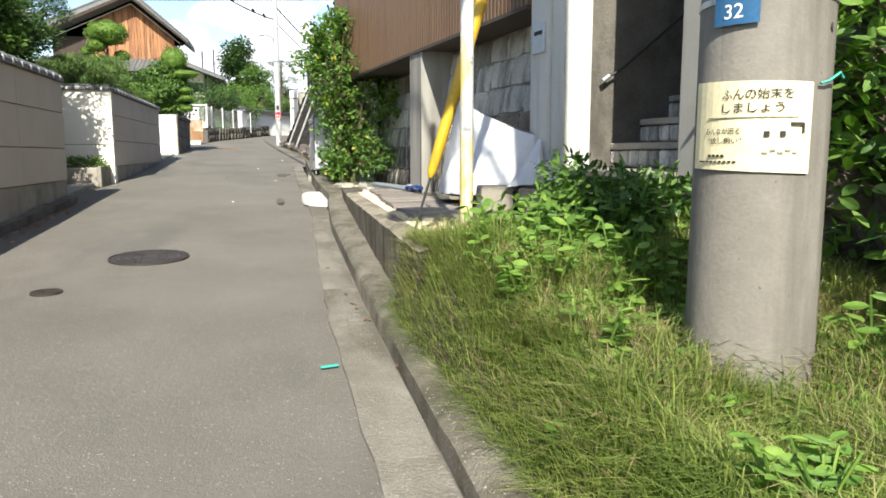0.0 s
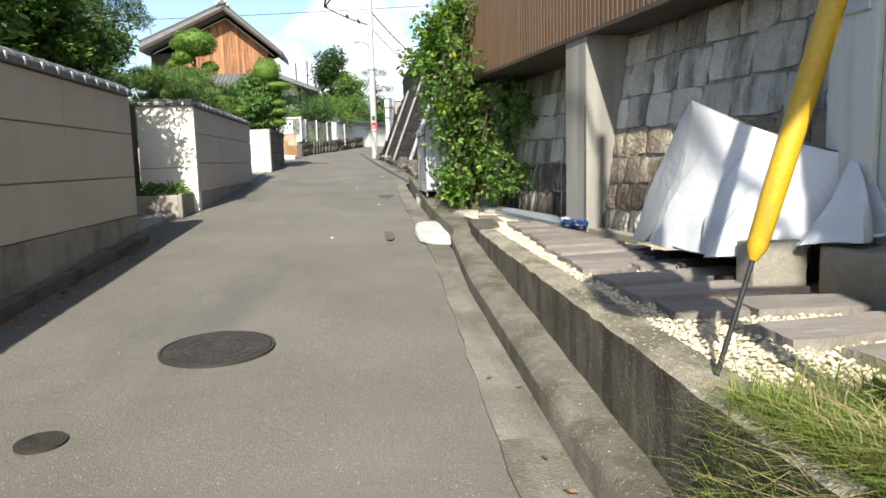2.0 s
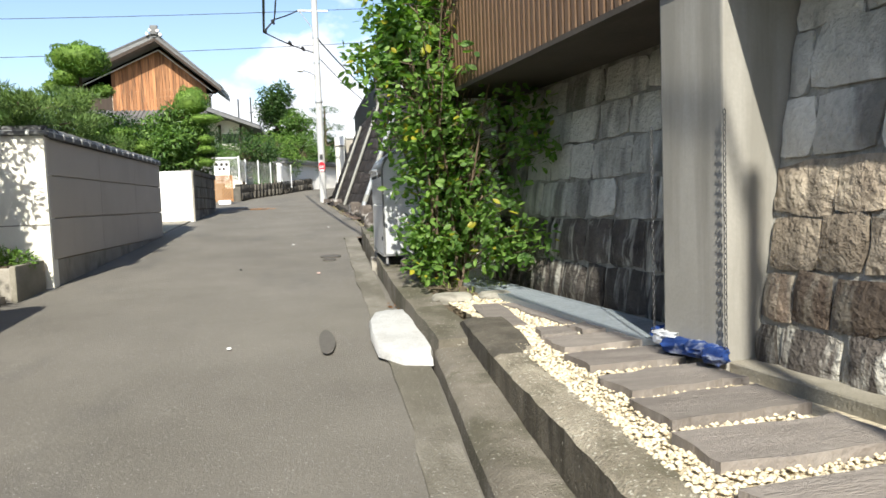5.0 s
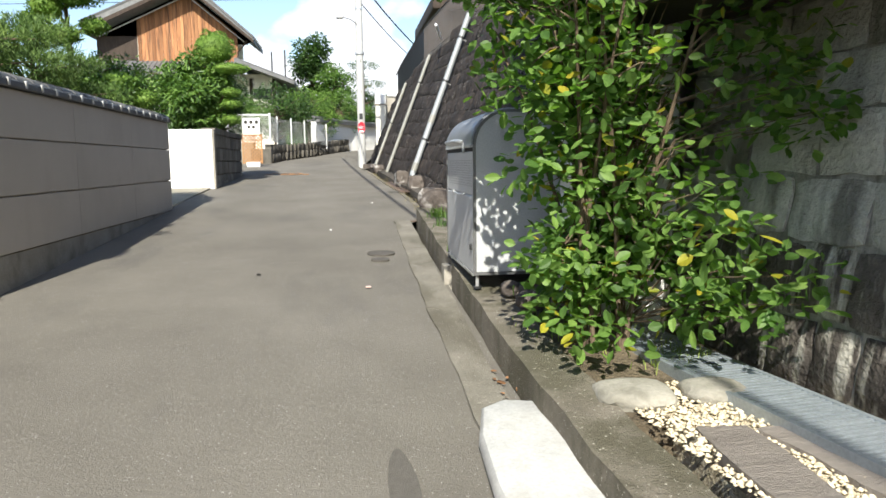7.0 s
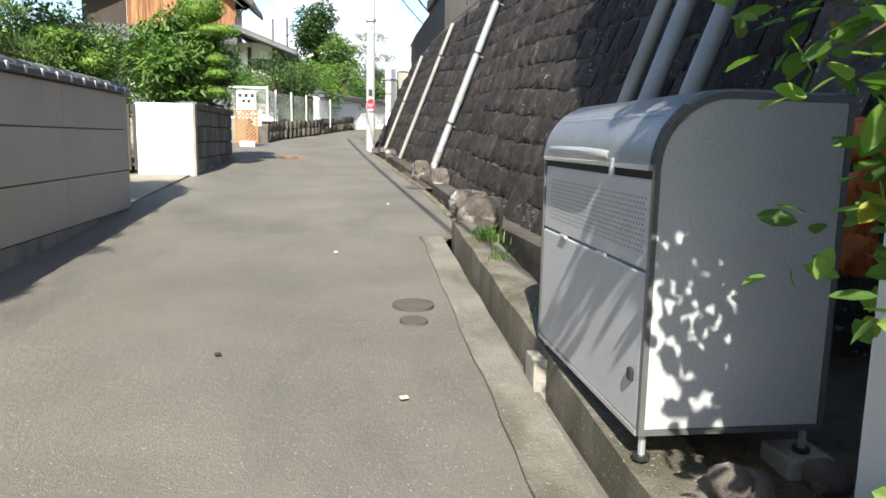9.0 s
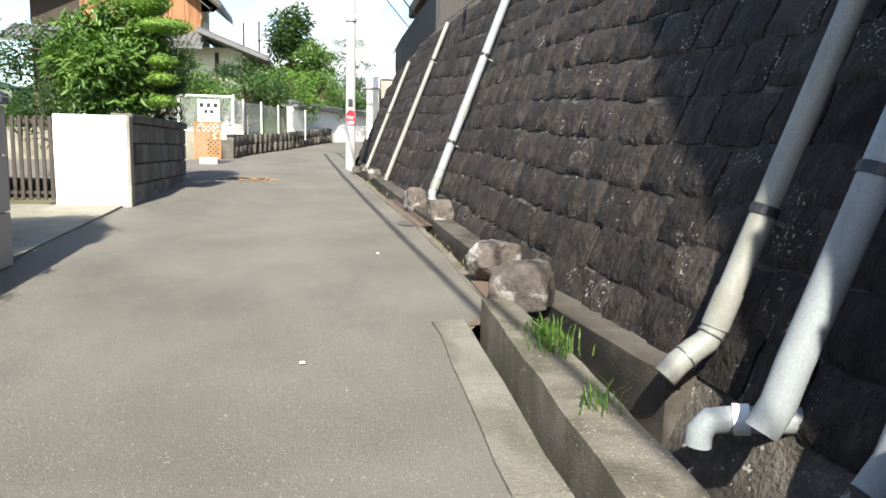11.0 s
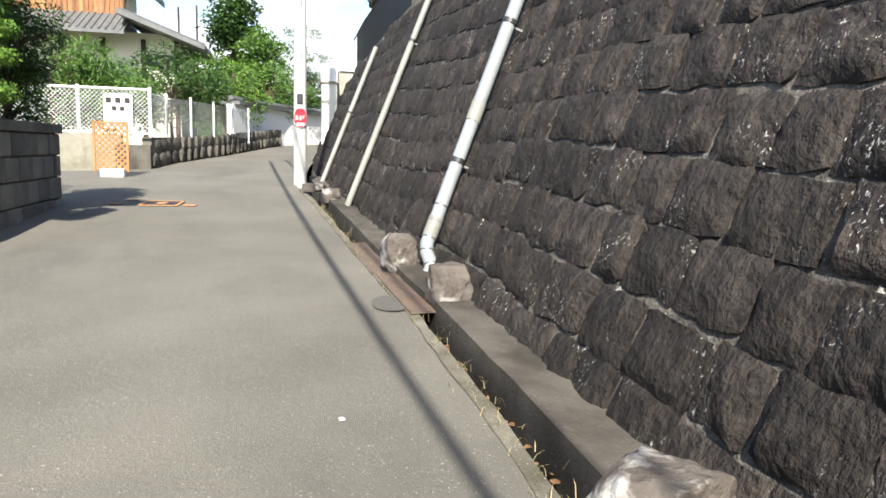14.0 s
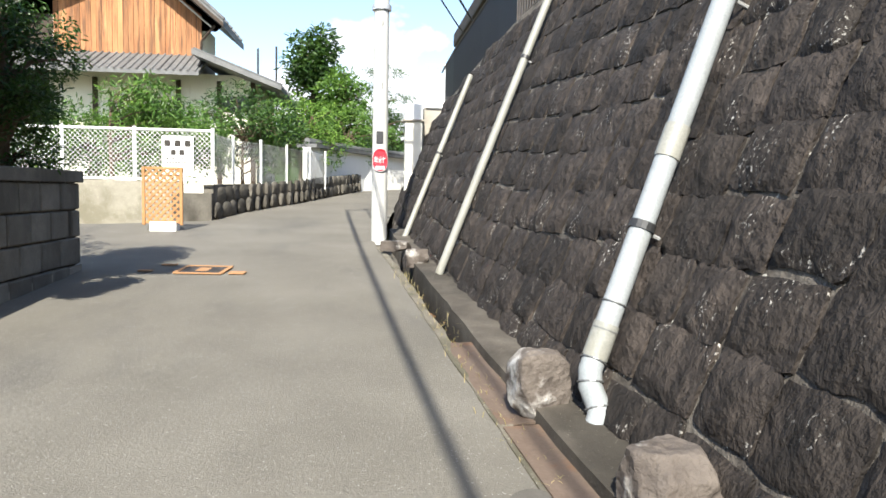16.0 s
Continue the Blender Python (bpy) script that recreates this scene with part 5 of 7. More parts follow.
# painted post and the guy with its yellow cover
post = thing("post", (1.12, 4.11, 0.6), "steel post with peeling white and yellow paint", "post")
part("shaft", tubed([(1.115, 4.11, 0.55), (1.115, 4.11, 2.0), (1.15, 4.12, 5.5)], 0.036, 14), M_POSTPAINT, post, smooth=True)
part("collar", tubed([(1.114, 4.11, 0.62), (1.114, 4.11, 0.66)], 0.044, 14), M_STEEL, post)
guy = thing("guy_wire", (0.92, 4.62, 0.66), "guy wire in a yellow plastic cover", "guy wire")
g0, g1 = Vector((0.925, 4.62, 0.66)), Vector((1.30, 4.62, 1.90))
gd = (g1 - g0).normalized()
part("rod", tubed([g0, g0 + gd * 0.5], 0.008, 8), M_STEEL_DK, guy)
part("cover", tubed([g0 + gd * 0.36, g0 + gd * 0.40, g0 + gd * 0.60, g0 + gd * 2.3], 0.034, 14, True, [0.012, 0.030, 0.034, 0.038]), M_YELLOW, guy, smooth=True)
part("wire", tubed([g0 + gd * 2.2, g0 + gd * 3.6], 0.006, 6), M_STEEL_DK, guy)

# ---- utility pole by the path, with its plates ----
PX, PY = 1.535, 2.30
pole = thing("utility_pole", (PX, PY, 0.2), "round concrete utility pole standing in the grass", "utility pole", "utility poles")
part("shaft", tubed([(PX, PY, 0.0), (PX, PY, 3.0), (PX, PY, 9.5)], 0.19, 40, True, [0.192, 0.182, 0.14]), M_POLE, pole, smooth=True)
for z in (1.575,):
    part("band", tubed([(PX, PY, z), (PX, PY, z + 0.018)], 0.191, 40), M_STEEL, pole)
part("bolt_hole", tubed([(PX + 0.09, PY - 0.165, 1.50), (PX + 0.075, PY - 0.15, 1.50)], 0.014, 10), M_INK, pole)


# unseen transformer-like tank, added to cast the shadow on the stepping slabs
trf = thing("pole_transformer", (PX - 0.98, PY, 3.6), "unseen grey tank added high on the pole to shade the slabs", "transformer")
part("tank", tubed([(PX - 0.98, PY, z) for z in (3.62, 3.66, 4.20, 4.27, 4.30)], 0.3, 24, True, [0.20, 0.23, 0.23, 0.20, 0.10]), M_STEEL, trf, smooth=True)
for z in (3.78, 4.08):
    part("bracket", boxed(PX - 0.78, PX - 0.12, PY - 0.03, PY + 0.03, z - 0.03, z + 0.03, 0.006, 1), M_STEEL_DK, trf)
for k in range(3):
    part("bushing", tubed([(PX - 1.08 + 0.10 * k, PY, 4.24), (PX - 1.08 + 0.10 * k, PY, 4.44)], 0.025, 10), M_SIGNWHITE, trf, smooth=True)


def on_pole(u, z, r=0.194):
    """A place on the pole's skin: u metres round it, from the point nearest the lane's start."""
    a = math.atan2(0.40 - PY, 0.08 - PX) + (u - 0.028) / 0.19
    return Vector((PX + r * math.cos(a), PY + r * math.sin(a), z))


def curved(u0, u1, z0, z1, r, n=12, tip=0.0):
    bm = bmesh.new()
    rows_ = []
    for rr in (r, r + 0.003):
        for z in (z0, z1):
            rows_.append([bm.verts.new(on_pole(u0 + (u1 - u0) * k / n, z + tip * (k / n - 0.5), rr)) for k in range(n + 1)])
    a, b_, c, d = rows_
    for k in range(n):
        bm.faces.new((c[k], c[k + 1], d[k + 1], d[k]))
        bm.faces.new((a[k], b_[k], b_[k + 1], a[k + 1]))
        bm.faces.new((b_[k], d[k], d[k + 1], b_[k + 1]))
        bm.faces.new((a[k], a[k + 1], c[k + 1], c[k]))
    bm.faces.new((a[0], c[0], d[0], b_[0]))
    bm.faces.new((a[n], b_[n], d[n], c[n]))
    return bm


def text_on(body, width, height, z, u_mid, material, parent, name, r=0.199, flat=None):
    """Letters of the built-in font, bent round the pole, or on a flat face given by a function."""
    cu = bpy.data.curves.new(name, "FONT")
    cu.body = body
    cu.align_x, cu.align_y = "CENTER", "CENTER"
    cu.extrude = 0.0
    cu.offset = 0.006
    tmp = bpy.data.objects.new(name, cu)
    scene.collection.objects.link(tmp)
    bpy.context.view_layer.update()
    me = bpy.data.meshes.new_from_object(tmp.evaluated_get(bpy.context.evaluated_depsgraph_get()))
    bpy.data.objects.remove(tmp)
    bpy.data.curves.remove(cu)
    me.name = name
    xs = [v.co.x for v in me.vertices] or [0, 1]
    zs = [v.co.y for v in me.vertices] or [0, 1]
    cx, cz = (max(xs) + min(xs)) / 2, (max(zs) + min(zs)) / 2
    kx, kz = width / max(1e-6, max(xs) - min(xs)), height / max(1e-6, max(zs) - min(zs))
    o = ORIGIN[parent]
    for v in me.vertices:
        u, w = (v.co.x - cx) * kx, (v.co.y - cz) * kz
        p = flat(u, w) if flat else on_pole(u_mid + u, z + w, r)
        v.co = p - o
    me.materials.clear()
    me.materials.append(material)
    ob = new(name, me)
    ob.parent = parent
    ORIGIN[ob] = o
    return ob


sign = thing("notice_sign", on_pole(0, 1.1), "cream notice about dog droppings fixed to the pole", "sign")
part("board", curved(-0.185, 0.165, 1.100, 1.352, 0.193, 14, -0.012), M_SIGN, sign)

sl = text_on("ふんの始末を", 0.185, 0.030, 1.316, 0.015, M_INK, sign, "lettering")
text_on("しましょう", 0.160, 0.028, 1.278, 0.005, M_INK, sign, "lettering")
text_on("みんなが困る", 0.105, 0.019, 1.213, -0.075, M_INK, sign, "lettering")
text_on("“放し飼い”", 0.100, 0.019, 1.187, -0.068, M_INK, sign, "lettering")
for k in range(9):
    part("lettering", curved(-0.150 + 0.014 * k, -0.142 + 0.014 * k, 1.124, 1.129, 0.197, 1), M_INK, sign)
for k in range(4):
    part("lettering", curved(-0.115 + 0.014 * k, -0.107 + 0.014 * k, 1.140, 1.147, 0.197, 1), M_INK, sign)
for u in (0.045, 0.085):
    part("dot", curved(u - 0.007, u + 0.007, 1.196, 1.212, 0.197, 2), M_INK, sign)
part("mark", curved(0.105, 0.142, 1.226, 1.236, 0.197, 3), M_INK, sign)
part("mark", curved(0.136, 0.143, 1.206, 1.230, 0.197, 1), M_INK, sign)
for k in range(5):
    part("mark", curved(0.036 + 0.019 * k, 0.050 + 0.019 * k, 1.150 + 0.006 * (k % 2), 1.156 + 0.006 * (k % 2), 0.197, 1), M_FOOT, sign)
part("border", curved(-0.120, 0.125, 1.2505, 1.2525, 0.197, 8), M_FOOT, sign)
part("string", tubed([on_pole(0.185, 1.343, 0.199), on_pole(0.21, 1.35, 0.205), on_pole(0.25, 1.375, 0.215), on_pole(0.26, 1.36, 0.22)], 0.004, 5), M_TURQ, sign, "turquoise string")
plate = thing("number_plate", on_pole(-0.06, 1.52), "blue number plate with white digits on the pole", "sign")
part("board", curved(-0.115, 0.012, 1.508, 1.66, 0.196, 8), M_BLUE, plate)
text_on("32", 0.052, 0.040, 1.545, -0.056, M_SIGNWHITE, plate, "lettering", 0.2005)


# ---- rubbish bin ----
BX0, BX1, BY0, BY1, BZ0, BZ1 = 0.85, 1.47, 12.94, 14.12, 0.875, 1.93
bin_ = thing("rubbish_bin", (1.16, 13.53, 0.80), "large grey steel rubbish bin with a rounded lid", "bin")


def bin_profile(inset=0.0, n=9):
    """The side's outline in x and z, from the lower front up over the rounded lid to the back."""
    r = 0.23
    p = [(BX0 + inset, BZ0 + inset)]
    for k in range(n + 1):
        a = math.pi - math.pi / 2 * k / n
        p.append((BX0 + r + (r - inset) * math.cos(a), BZ1 - r + (r - inset) * math.sin(a)))
    p += [(BX1 - inset, BZ1 - 0.005 - inset), (BX1 - inset, BZ0 + inset)]
    return p


def bin_prism(prof, y0, y1):
    bm = bmesh.new()
    a = [bm.verts.new((x, y0, z)) for x, z in prof]
    b_ = [bm.verts.new((x, y1, z)) for x, z in prof]
    n = len(prof)
    for k in range(n):
        bm.faces.new((a[k], a[(k + 1) % n], b_[(k + 1) % n], b_[k]))
    bm.faces.new(a[::-1])
    bm.faces.new(b_)
    return bm


part("body", bin_prism(bin_profile(0.022), BY0 + 0.01, BY1 - 0.01), M_BIN, bin_)
for y in (BY0, BY1):
    sgn = -1 if y == BY0 else 1
    part("side_panel", bin_prism(bin_profile(0.020), y - 0.004 * (sgn < 0), y + 0.004 * (sgn > 0) + 0.002), M_BIN, bin_, smooth=False)
    prof_o, prof_i = bin_profile(0.0), bin_profile(0.018)
    bm = bmesh.new()
    ya, yb = y - 0.008, y + 0.010
    vo = [[bm.verts.new((x, yy, z)) for x, z in prof_o] for yy in (ya, yb)]
    vi = [[bm.verts.new((x, yy, z)) for x, z in prof_i] for yy in (ya, yb)]
    n = len(prof_o)
    for k in range(n):
        j = (k + 1) % n
        bm.faces.new((vo[0][k], vo[0][j], vi[0][j], vi[0][k]))
        bm.faces.new((vo[1][k], vi[1][k], vi[1][j], vo[1][j]))
        bm.faces.new((vo[0][k], vo[1][k], vo[1][j], vo[0][j]))
        bm.faces.new((vi[0][k], vi[0][j], vi[1][j], vi[1][k]))
    part("edge_trim", bm, M_TRIM, bin_, "grey edge trim")
# lid sheet
bm = bmesh.new()
lp = [(x - 0.006 if x < 1.0 else x, z + 0.006) for x, z in bin_profile(-0.004)[1:-1]]
a = [bm.verts.new((x, BY0 + 0.012, z)) for x, z in lp]
b_ = [bm.verts.new((x, BY1 - 0.012, z)) for x, z in lp]
for k in range(len(lp) - 1):
    bm.faces.new((a[k], a[k + 1], b_[k + 1], b_[k]))
bmesh.ops.solidify(bm, geom=list(bm.faces), thickness=0.008)
lid = part("lid", bm, M_STEEL, bin_, "shiny curved steel lid", True)
part("lid_lip", boxed(BX0 - 0.012, BX0 + 0.012, BY0 + 0.02, BY1 - 0.02, 1.695, 1.712, 0.003, 1), M_STEEL, lid)
part("handle", tubed([(BX0 - 0.008, 13.30, 1.735), (BX0 - 0.030, 13.32, 1.74), (BX0 - 0.034, 13.52, 1.745), (BX0 - 0.034, 13.90, 1.745), (BX0 - 0.008, 13.93, 1.74)], 0.014, 8), M_STEEL, lid, smooth=True)
# black strip stands in for the shade in the gap under the lid
part("gap", boxed(BX0 + 0.010, BX0 + 0.03, BY0 + 0.02, BY1 - 0.02, 1.668, 1.694), M_GAPBLACK, bin_)
latch = part("latch", boxed(BX0 - 0.018, BX0 - 0.004, 13.24, 13.265, 1.66, 1.725, 0.004, 1), M_BIN, bin_)
upper = part("upper_panel", boxed(BX0 + 0.004, BX0 + 0.024, BY0 + 0.02, BY1 - 0.02, 1.392, 1.668, 0.004, 1), M_BIN, bin_)
door = part("door", boxed(BX0 + 0.002, BX0 + 0.024, BY0 + 0.02, BY1 - 0.02, 0.885, 1.382, 0.005, 1), M_BIN, bin_)
part("door_catch", boxed(BX0 - 0.012, BX0 + 0.006, 13.00, 13.03, 1.03, 1.07, 0.004, 1), M_STEEL_DK, door)
part("bottom_edge", boxed(BX0 - 0.003, BX0 + 0.02, BY0 + 0.015, BY1 - 0.015, 0.868, 0.884), M_STEEL, bin_)
for y in (13.3, 13.75):
    part("hinge", tubed([(BX0 - 0.002, y, 1.387), (BX0 - 0.002, y + 0.07, 1.387)], 0.008, 8), M_STEEL, bin_)
hv, hf = [], []
for r_i in range(11):
    for c_i in range(44):
        y = 12.995 + 0.0235 * c_i + 0.01175 * (r_i % 2)
        z = 1.445 + 0.0165 * r_i
        k = len(hv)
        hv += [(BX0 + 0.0035, y + 0.0052 * math.cos(q), z + 0.0052 * math.sin(q)) for q in (math.pi / 3 * j for j in range(6))]
        hf.append(tuple(range(k, k + 6)))
raw("perforation", hv, hf, M_TRIM, upper, kind="stuff")
for x in (BX0 + 0.03, BX1 - 0.04):
    for y in (BY0 + 0.03, BY1 - 0.04):
        leg = part("leg", tubed([(x, y, 0.80), (x, y, 0.89)], 0.012, 8), M_STEEL, bin_)
        part("foot", tubed([(x, y, 0.785), (x, y, 0.80)], 0.028, 10), M_STEEL_DK, leg)
# footing blocks that carry the far legs
for x, y in ((BX1 - 0.04, BY0 + 0.05), (BX1 - 0.04, BY1 - 0.05), (BX0 + 0.03, BY1 - 0.05)):
    solid("footing_block", boxed(x - 0.08, x + 0.08, y - 0.08, y + 0.08, 0.55, 0.786, 0.01), M_FOOT, "small concrete block under a leg of the bin", "block", "footing blocks")

net = bmesh.new()
for k in range(5):
    rock(net, (1.93 + 0.03 * (k % 2), 13.44 + 0.05 * (k % 3), 1.36 + 0.11 * k), (0.05, 0.08, 0.085), 3.1 * k + 1, 3, 0.6)
solid("orange_net", net, mat("orange_netting", (0.55, 0.13, 0.03), (0.68, 0.20, 0.05), 12.0, 0.7, 0.5, 50.0), "bundled orange netting hung on the wall behind the bin", "net", smooth=True)

# ---- shrub beside the bin ----


def bush(name, base, stems, clumps, material, label, category, leaf_len, leaf_wid, seed, group="", second=None, up=0.35, droop=0.1, power=0.45):
    t = thing(name, base, label, category, group)
    bm = bmesh.new()
    for pts, r0, r1 in stems:
        n = len(pts)
        tube(bm, pts, r0, 7, True, [r0 + (r1 - r0) * k / max(1, n - 1) for k in range(n)])
    part("trunk", bm, M_BARK, t, smooth=True)
    g = np.random.default_rng(seed)
    P_, D_ = [], []
    for c, s, n in clumps:
        p, d = shell(g, n, c, s, power)
        P_.append(p), D_.append(d)
    P_, D_ = np.concatenate(P_), np.concatenate(D_)
    if second:
        pick = g.uniform(0, 1, len(P_)) < second[1]
        v, f = leaves(g, P_[pick], leaf_len, leaf_wid, up, droop, D_[pick] * 0.6)
        raw("crown", v, f, second[0], t)
        P_, D_ = P_[~pick], D_[~pick]
    v, f = leaves(g, P_, leaf_len, leaf_wid, up, droop, D_ * 0.6)
    raw("crown", v, f, material, t)
    return t


rb_ = random.Random(9)
stems, clumps = [], []
for k in range(19):
    a = rb_.uniform(0, 6.28)
    b0 = Vector((1.30 + 0.12 * math.cos(a), 11.85 + 0.15 * math.sin(a), 0.66))
    lean = Vector((rb_.uniform(-0.36, 0.72), rb_.uniform(-0.55, 0.5), 0))
    h = rb_.uniform(1.2, 2.45)
    pts = [b0, b0 + lean * 0.25 + Vector((0, 0, h * 0.4)), b0 + lean * 0.7 + Vector((0, 0, h * 0.75)), b0 + lean * 1.15 + Vector((0, 0, h))]
    stems.append((pts, 0.014, 0.004))
    for j in range(10):
        f_ = rb_.uniform(0.12, 1.0)
        i = min(2, int(f_ * 3))
        p = pts[i].lerp(pts[i + 1], f_ * 3 - i)
        c = p + Vector((rb_.uniform(-0.20, 0.20), rb_.uniform(-0.2, 0.2), rb_.uniform(-0.12, 0.12)))
        stems.append(([p, p.lerp(c, 0.6) + Vector((0, 0, 0.03)), c], 0.005, 0.002))
        clumps.append((c, (0.15, 0.15, 0.12), 22))
for k in range(16):      # low skirt of leaves and the sprays that lean over the grating
    c = Vector((rb_.uniform(0.98, 1.75), rb_.uniform(11.25, 11.9), rb_.uniform(0.80, 1.25)))
    clumps.append((c, (0.13, 0.13, 0.10), 13))
for c in ((1.75, 11.3, 1.95), (1.85, 11.2, 1.75), (1.95, 11.3, 2.12), (1.7, 11.4, 1.5), (1.6, 11.2, 1.3), (1.8, 11.4, 1.0), (1.65, 11.2, 0.95), (2.0, 11.5, 2.3), (1.35, 11.6, 3.1), (1.2, 11.6, 3.2), (1.0, 11.7, 3.0), (1.1, 12.0, 2.7), (1.25, 12.1, 2.4), (1.4, 12.0, 2.6), (1.0, 12.1, 2.2), (1.9, 11.9, 1.7), (2.0, 11.7, 1.4), (1.85, 12.2, 2.0), (1.75, 11.0, 1.15), (1.05, 12.3, 1.55), (1.25, 12.2, 1.85), (1.35, 12.0, 1.05), (1.2, 12.2, 2.9), (1.0, 12.2, 2.5), (1.45, 12.2, 2.3)):
    stems.append(([(1.4, 11.8, max(0.8, c[2] - 0.5)), (1.5, 11.6, c[2] - 0.1), c], 0.006, 0.002))
    clumps.append((Vector(c), (0.19, 0.19, 0.14), 34))
for k in range(15):
    c = Vector((rb_.uniform(1.45, 2.0), rb_.uniform(11.0, 11.7), rb_.uniform(0.95, 2.5)))
    stems.append(([(1.4, 11.8, max(0.8, c.z - 0.5)), (1.55, 11.6, c.z - 0.1), c], 0.006, 0.002))
    clumps.append((c, (0.16, 0.16, 0.12), 34))
# dense high clumps, added out of view to shade the bin's near side
for k in range(16):
    c = Vector((rb_.uniform(0.62, 0.95), rb_.uniform(11.7, 12.1), rb_.uniform(2.42, 3.15)))
    stems.append(([(1.25, 11.85, c.z - 0.7), (1.0, 11.9, c.z - 0.2), c], 0.006, 0.002))
    clumps.append((c, (0.16, 0.16, 0.13), 50))
for k in range(46):
    c = Vector((rb_.uniform(0.88, 1.40), rb_.uniform(11.75, 12.35), rb_.uniform(1.95, 3.3)))
    stems.append(([(1.32, 11.85, max(0.8, c.z - 0.6)), (1.25, 11.95, c.z - 0.15), c], 0.006, 0.002))
    clumps.append((c, (0.17, 0.17, 0.15), 58))
bush("shrub", (1.3, 11.85, 0.68), stems, clumps, M_LEAF, "leafy green shrub growing beside the bin", "shrub", 0.075, 0.044, 3, second=(M_LEAF_Y, 0.04))

# weeds, small stones and soil round it
rng = np.random.default_rng(12)
for k in range(9):
    bm = bmesh.new()
    x, y = 1.02 + 0.33 * rng.uniform(), 12.25 + 0.5 * rng.uniform()
    rock(bm, (x, y, 0.80 + 0.03 * rng.uniform()), (0.06, 0.07, 0.05), k * 2.3, 2, 0.25)
    solid("cobble", bm, M_ROCK, "rounded grey cobble lying on the soil", "stone", "cobbles", smooth=True)


def tufts(name, spots, per, length, material, seed, label, lean=0.6, width=0.005):
    g = np.random.default_rng(seed)
    at = np.concatenate([np.array(s)[None] + np.stack([g.normal(0, 0.05, per), g.normal(0, 0.05, per), np.zeros(per)], 1) for s in spots])
    v, f = blades(g, at, length, width, lean)
    return raw(name, v, f, material, None, label, "grass", kind="stuff")


tufts("kerb_weeds", [(1.10, 16.55 + 0.10 * k, road_z(0, 16.55 + 0.10 * k) + 0.17) for k in range(4)] + [(1.04, 15.9, 0.90), (1.02, 14.6, 0.85), (1.05, 14.4, 0.84)], 45, 0.13, M_LEAF_M, 3, "weeds growing along the kerb", 0.5, 0.008)
tufts("terrace_weeds", [(x_, y_, 0.65 + 0.035 * (y_ - 10.85)) for x_, y_ in zip(rng.uniform(1.0, 1.7, 34), rng.uniform(11.35, 12.8, 34))], 16, 0.065, M_GRASS, 4, "short weeds on the soil", 0.8)
tufts("drain_weeds", [(road_right(y) + 0.05, y, road_z(0, y) - 0.01) for y in np.arange(18.9, 27, 0.22)], 9, 0.06, M_STRAW, 6, "dry weeds along the drain edge", 0.9)
g = np.random.default_rng(31)
at = []
for y0, y1, x_, n in ((18.6, 21.4, None, 120), (4.5, 6.2, 0.60, 8), (3.0, 5.0, 0.64, 6), (11.5, 12.0, 0.78, 14), (24.2, 27.0, None, 50)):
    yy = g.uniform(y0, y1, n)
    xx = np.array([road_right(y) + 0.10 + 0.05 * g.normal() for y in yy]) if x_ is None else x_ + g.normal(0, 0.05, n)
    zz = np.array([road_z(0, y) for y in yy]) + (0.022 if x_ is not None else -0.10)
    at.append(np.stack([xx, yy, zz], 1))
yy = g.uniform(3.0, 11.0, 260)
xx = -2.46 + np.abs(g.normal(0, 0.07, 260))
at.append(np.stack([xx, yy, np.array([road_z(0, y) for y in yy]) + 0.012], 1))
v, f = leaves(g, np.concatenate(at), 0.045, 0.024, 0.9)
raw("fallen_leaves", v, f, M_DRYLEAF, None, "brown fallen leaves in the gutter", "leaves", kind="stuff")

# ---- things on the road ----


def disc(name, x, y, r, material, label, category, ringed=True, group=""):
    m = Matrix.Translation((x, y, road_z(x, y))) @ Matrix.Rotation(math.atan(0.053), 4, "X")
    t = thing(name, (x, y, road_z(x, y)), label, category, group)
    bm = bmesh.new()
    tube(bm, [m @ Vector((0, 0, -0.03)), m @ Vector((0, 0, 0.012))], r * 0.93, 48)
    part("lid", bm, material, t)
    bm = bmesh.new()
    for ra, rb2 in ((r * 0.95, r),):
        n = 48
        va = [[bm.verts.new(m @ Vector((q * math.cos(2 * math.pi * k / n), q * math.sin(2 * math.pi * k / n), zz))) for k in range(n)] for q, zz in ((ra, 0.013), (rb2, 0.013), (rb2, -0.03), (ra, -0.03))]
        for i in range(4):
            for k in range(n):
                bm.faces.new((va[i][k], va[i][(k + 1) % n], va[(i + 1) % 4][(k + 1) % n], va[(i + 1) % 4][k]))
    part("rim", bm, material, t)
    if ringed:
        bm = bmesh.new()
        for q in (0.25, 0.45, 0.65, 0.82):
            nn = int(q * 44)
            for k in range(nn):
                a = 2 * math.pi * k / nn
                box(bm, -r * 0.045, r * 0.045, -r * 0.055, r * 0.055, 0, 0.004, m=m @ Matrix.Rotation(a, 4, "Z") @ Matrix.Translation((r * q, 0, 0.0115)))
        part("studs", bm, material, t, "raised cast pattern")
    return t


disc("manhole_cover", -0.94, 6.85, 0.325, M_IRON, "round cast iron manhole cover in the asphalt", "manhole cover")
disc("valve_cover", -1.425, 5.68, 0.10, M_IRON, "small round iron valve cover in the asphalt", "valve cover", group="valve covers")
disc("valve_cover", 0.37, 15.39, 0.135, M_IRON_OLD, "round iron valve cover in the asphalt", "valve cover", False, "valve covers")
disc("valve_cover", 0.345, 15.06, 0.085, M_IRON_OLD, "small round iron valve cover in the asphalt", "valve cover", False, "valve covers")
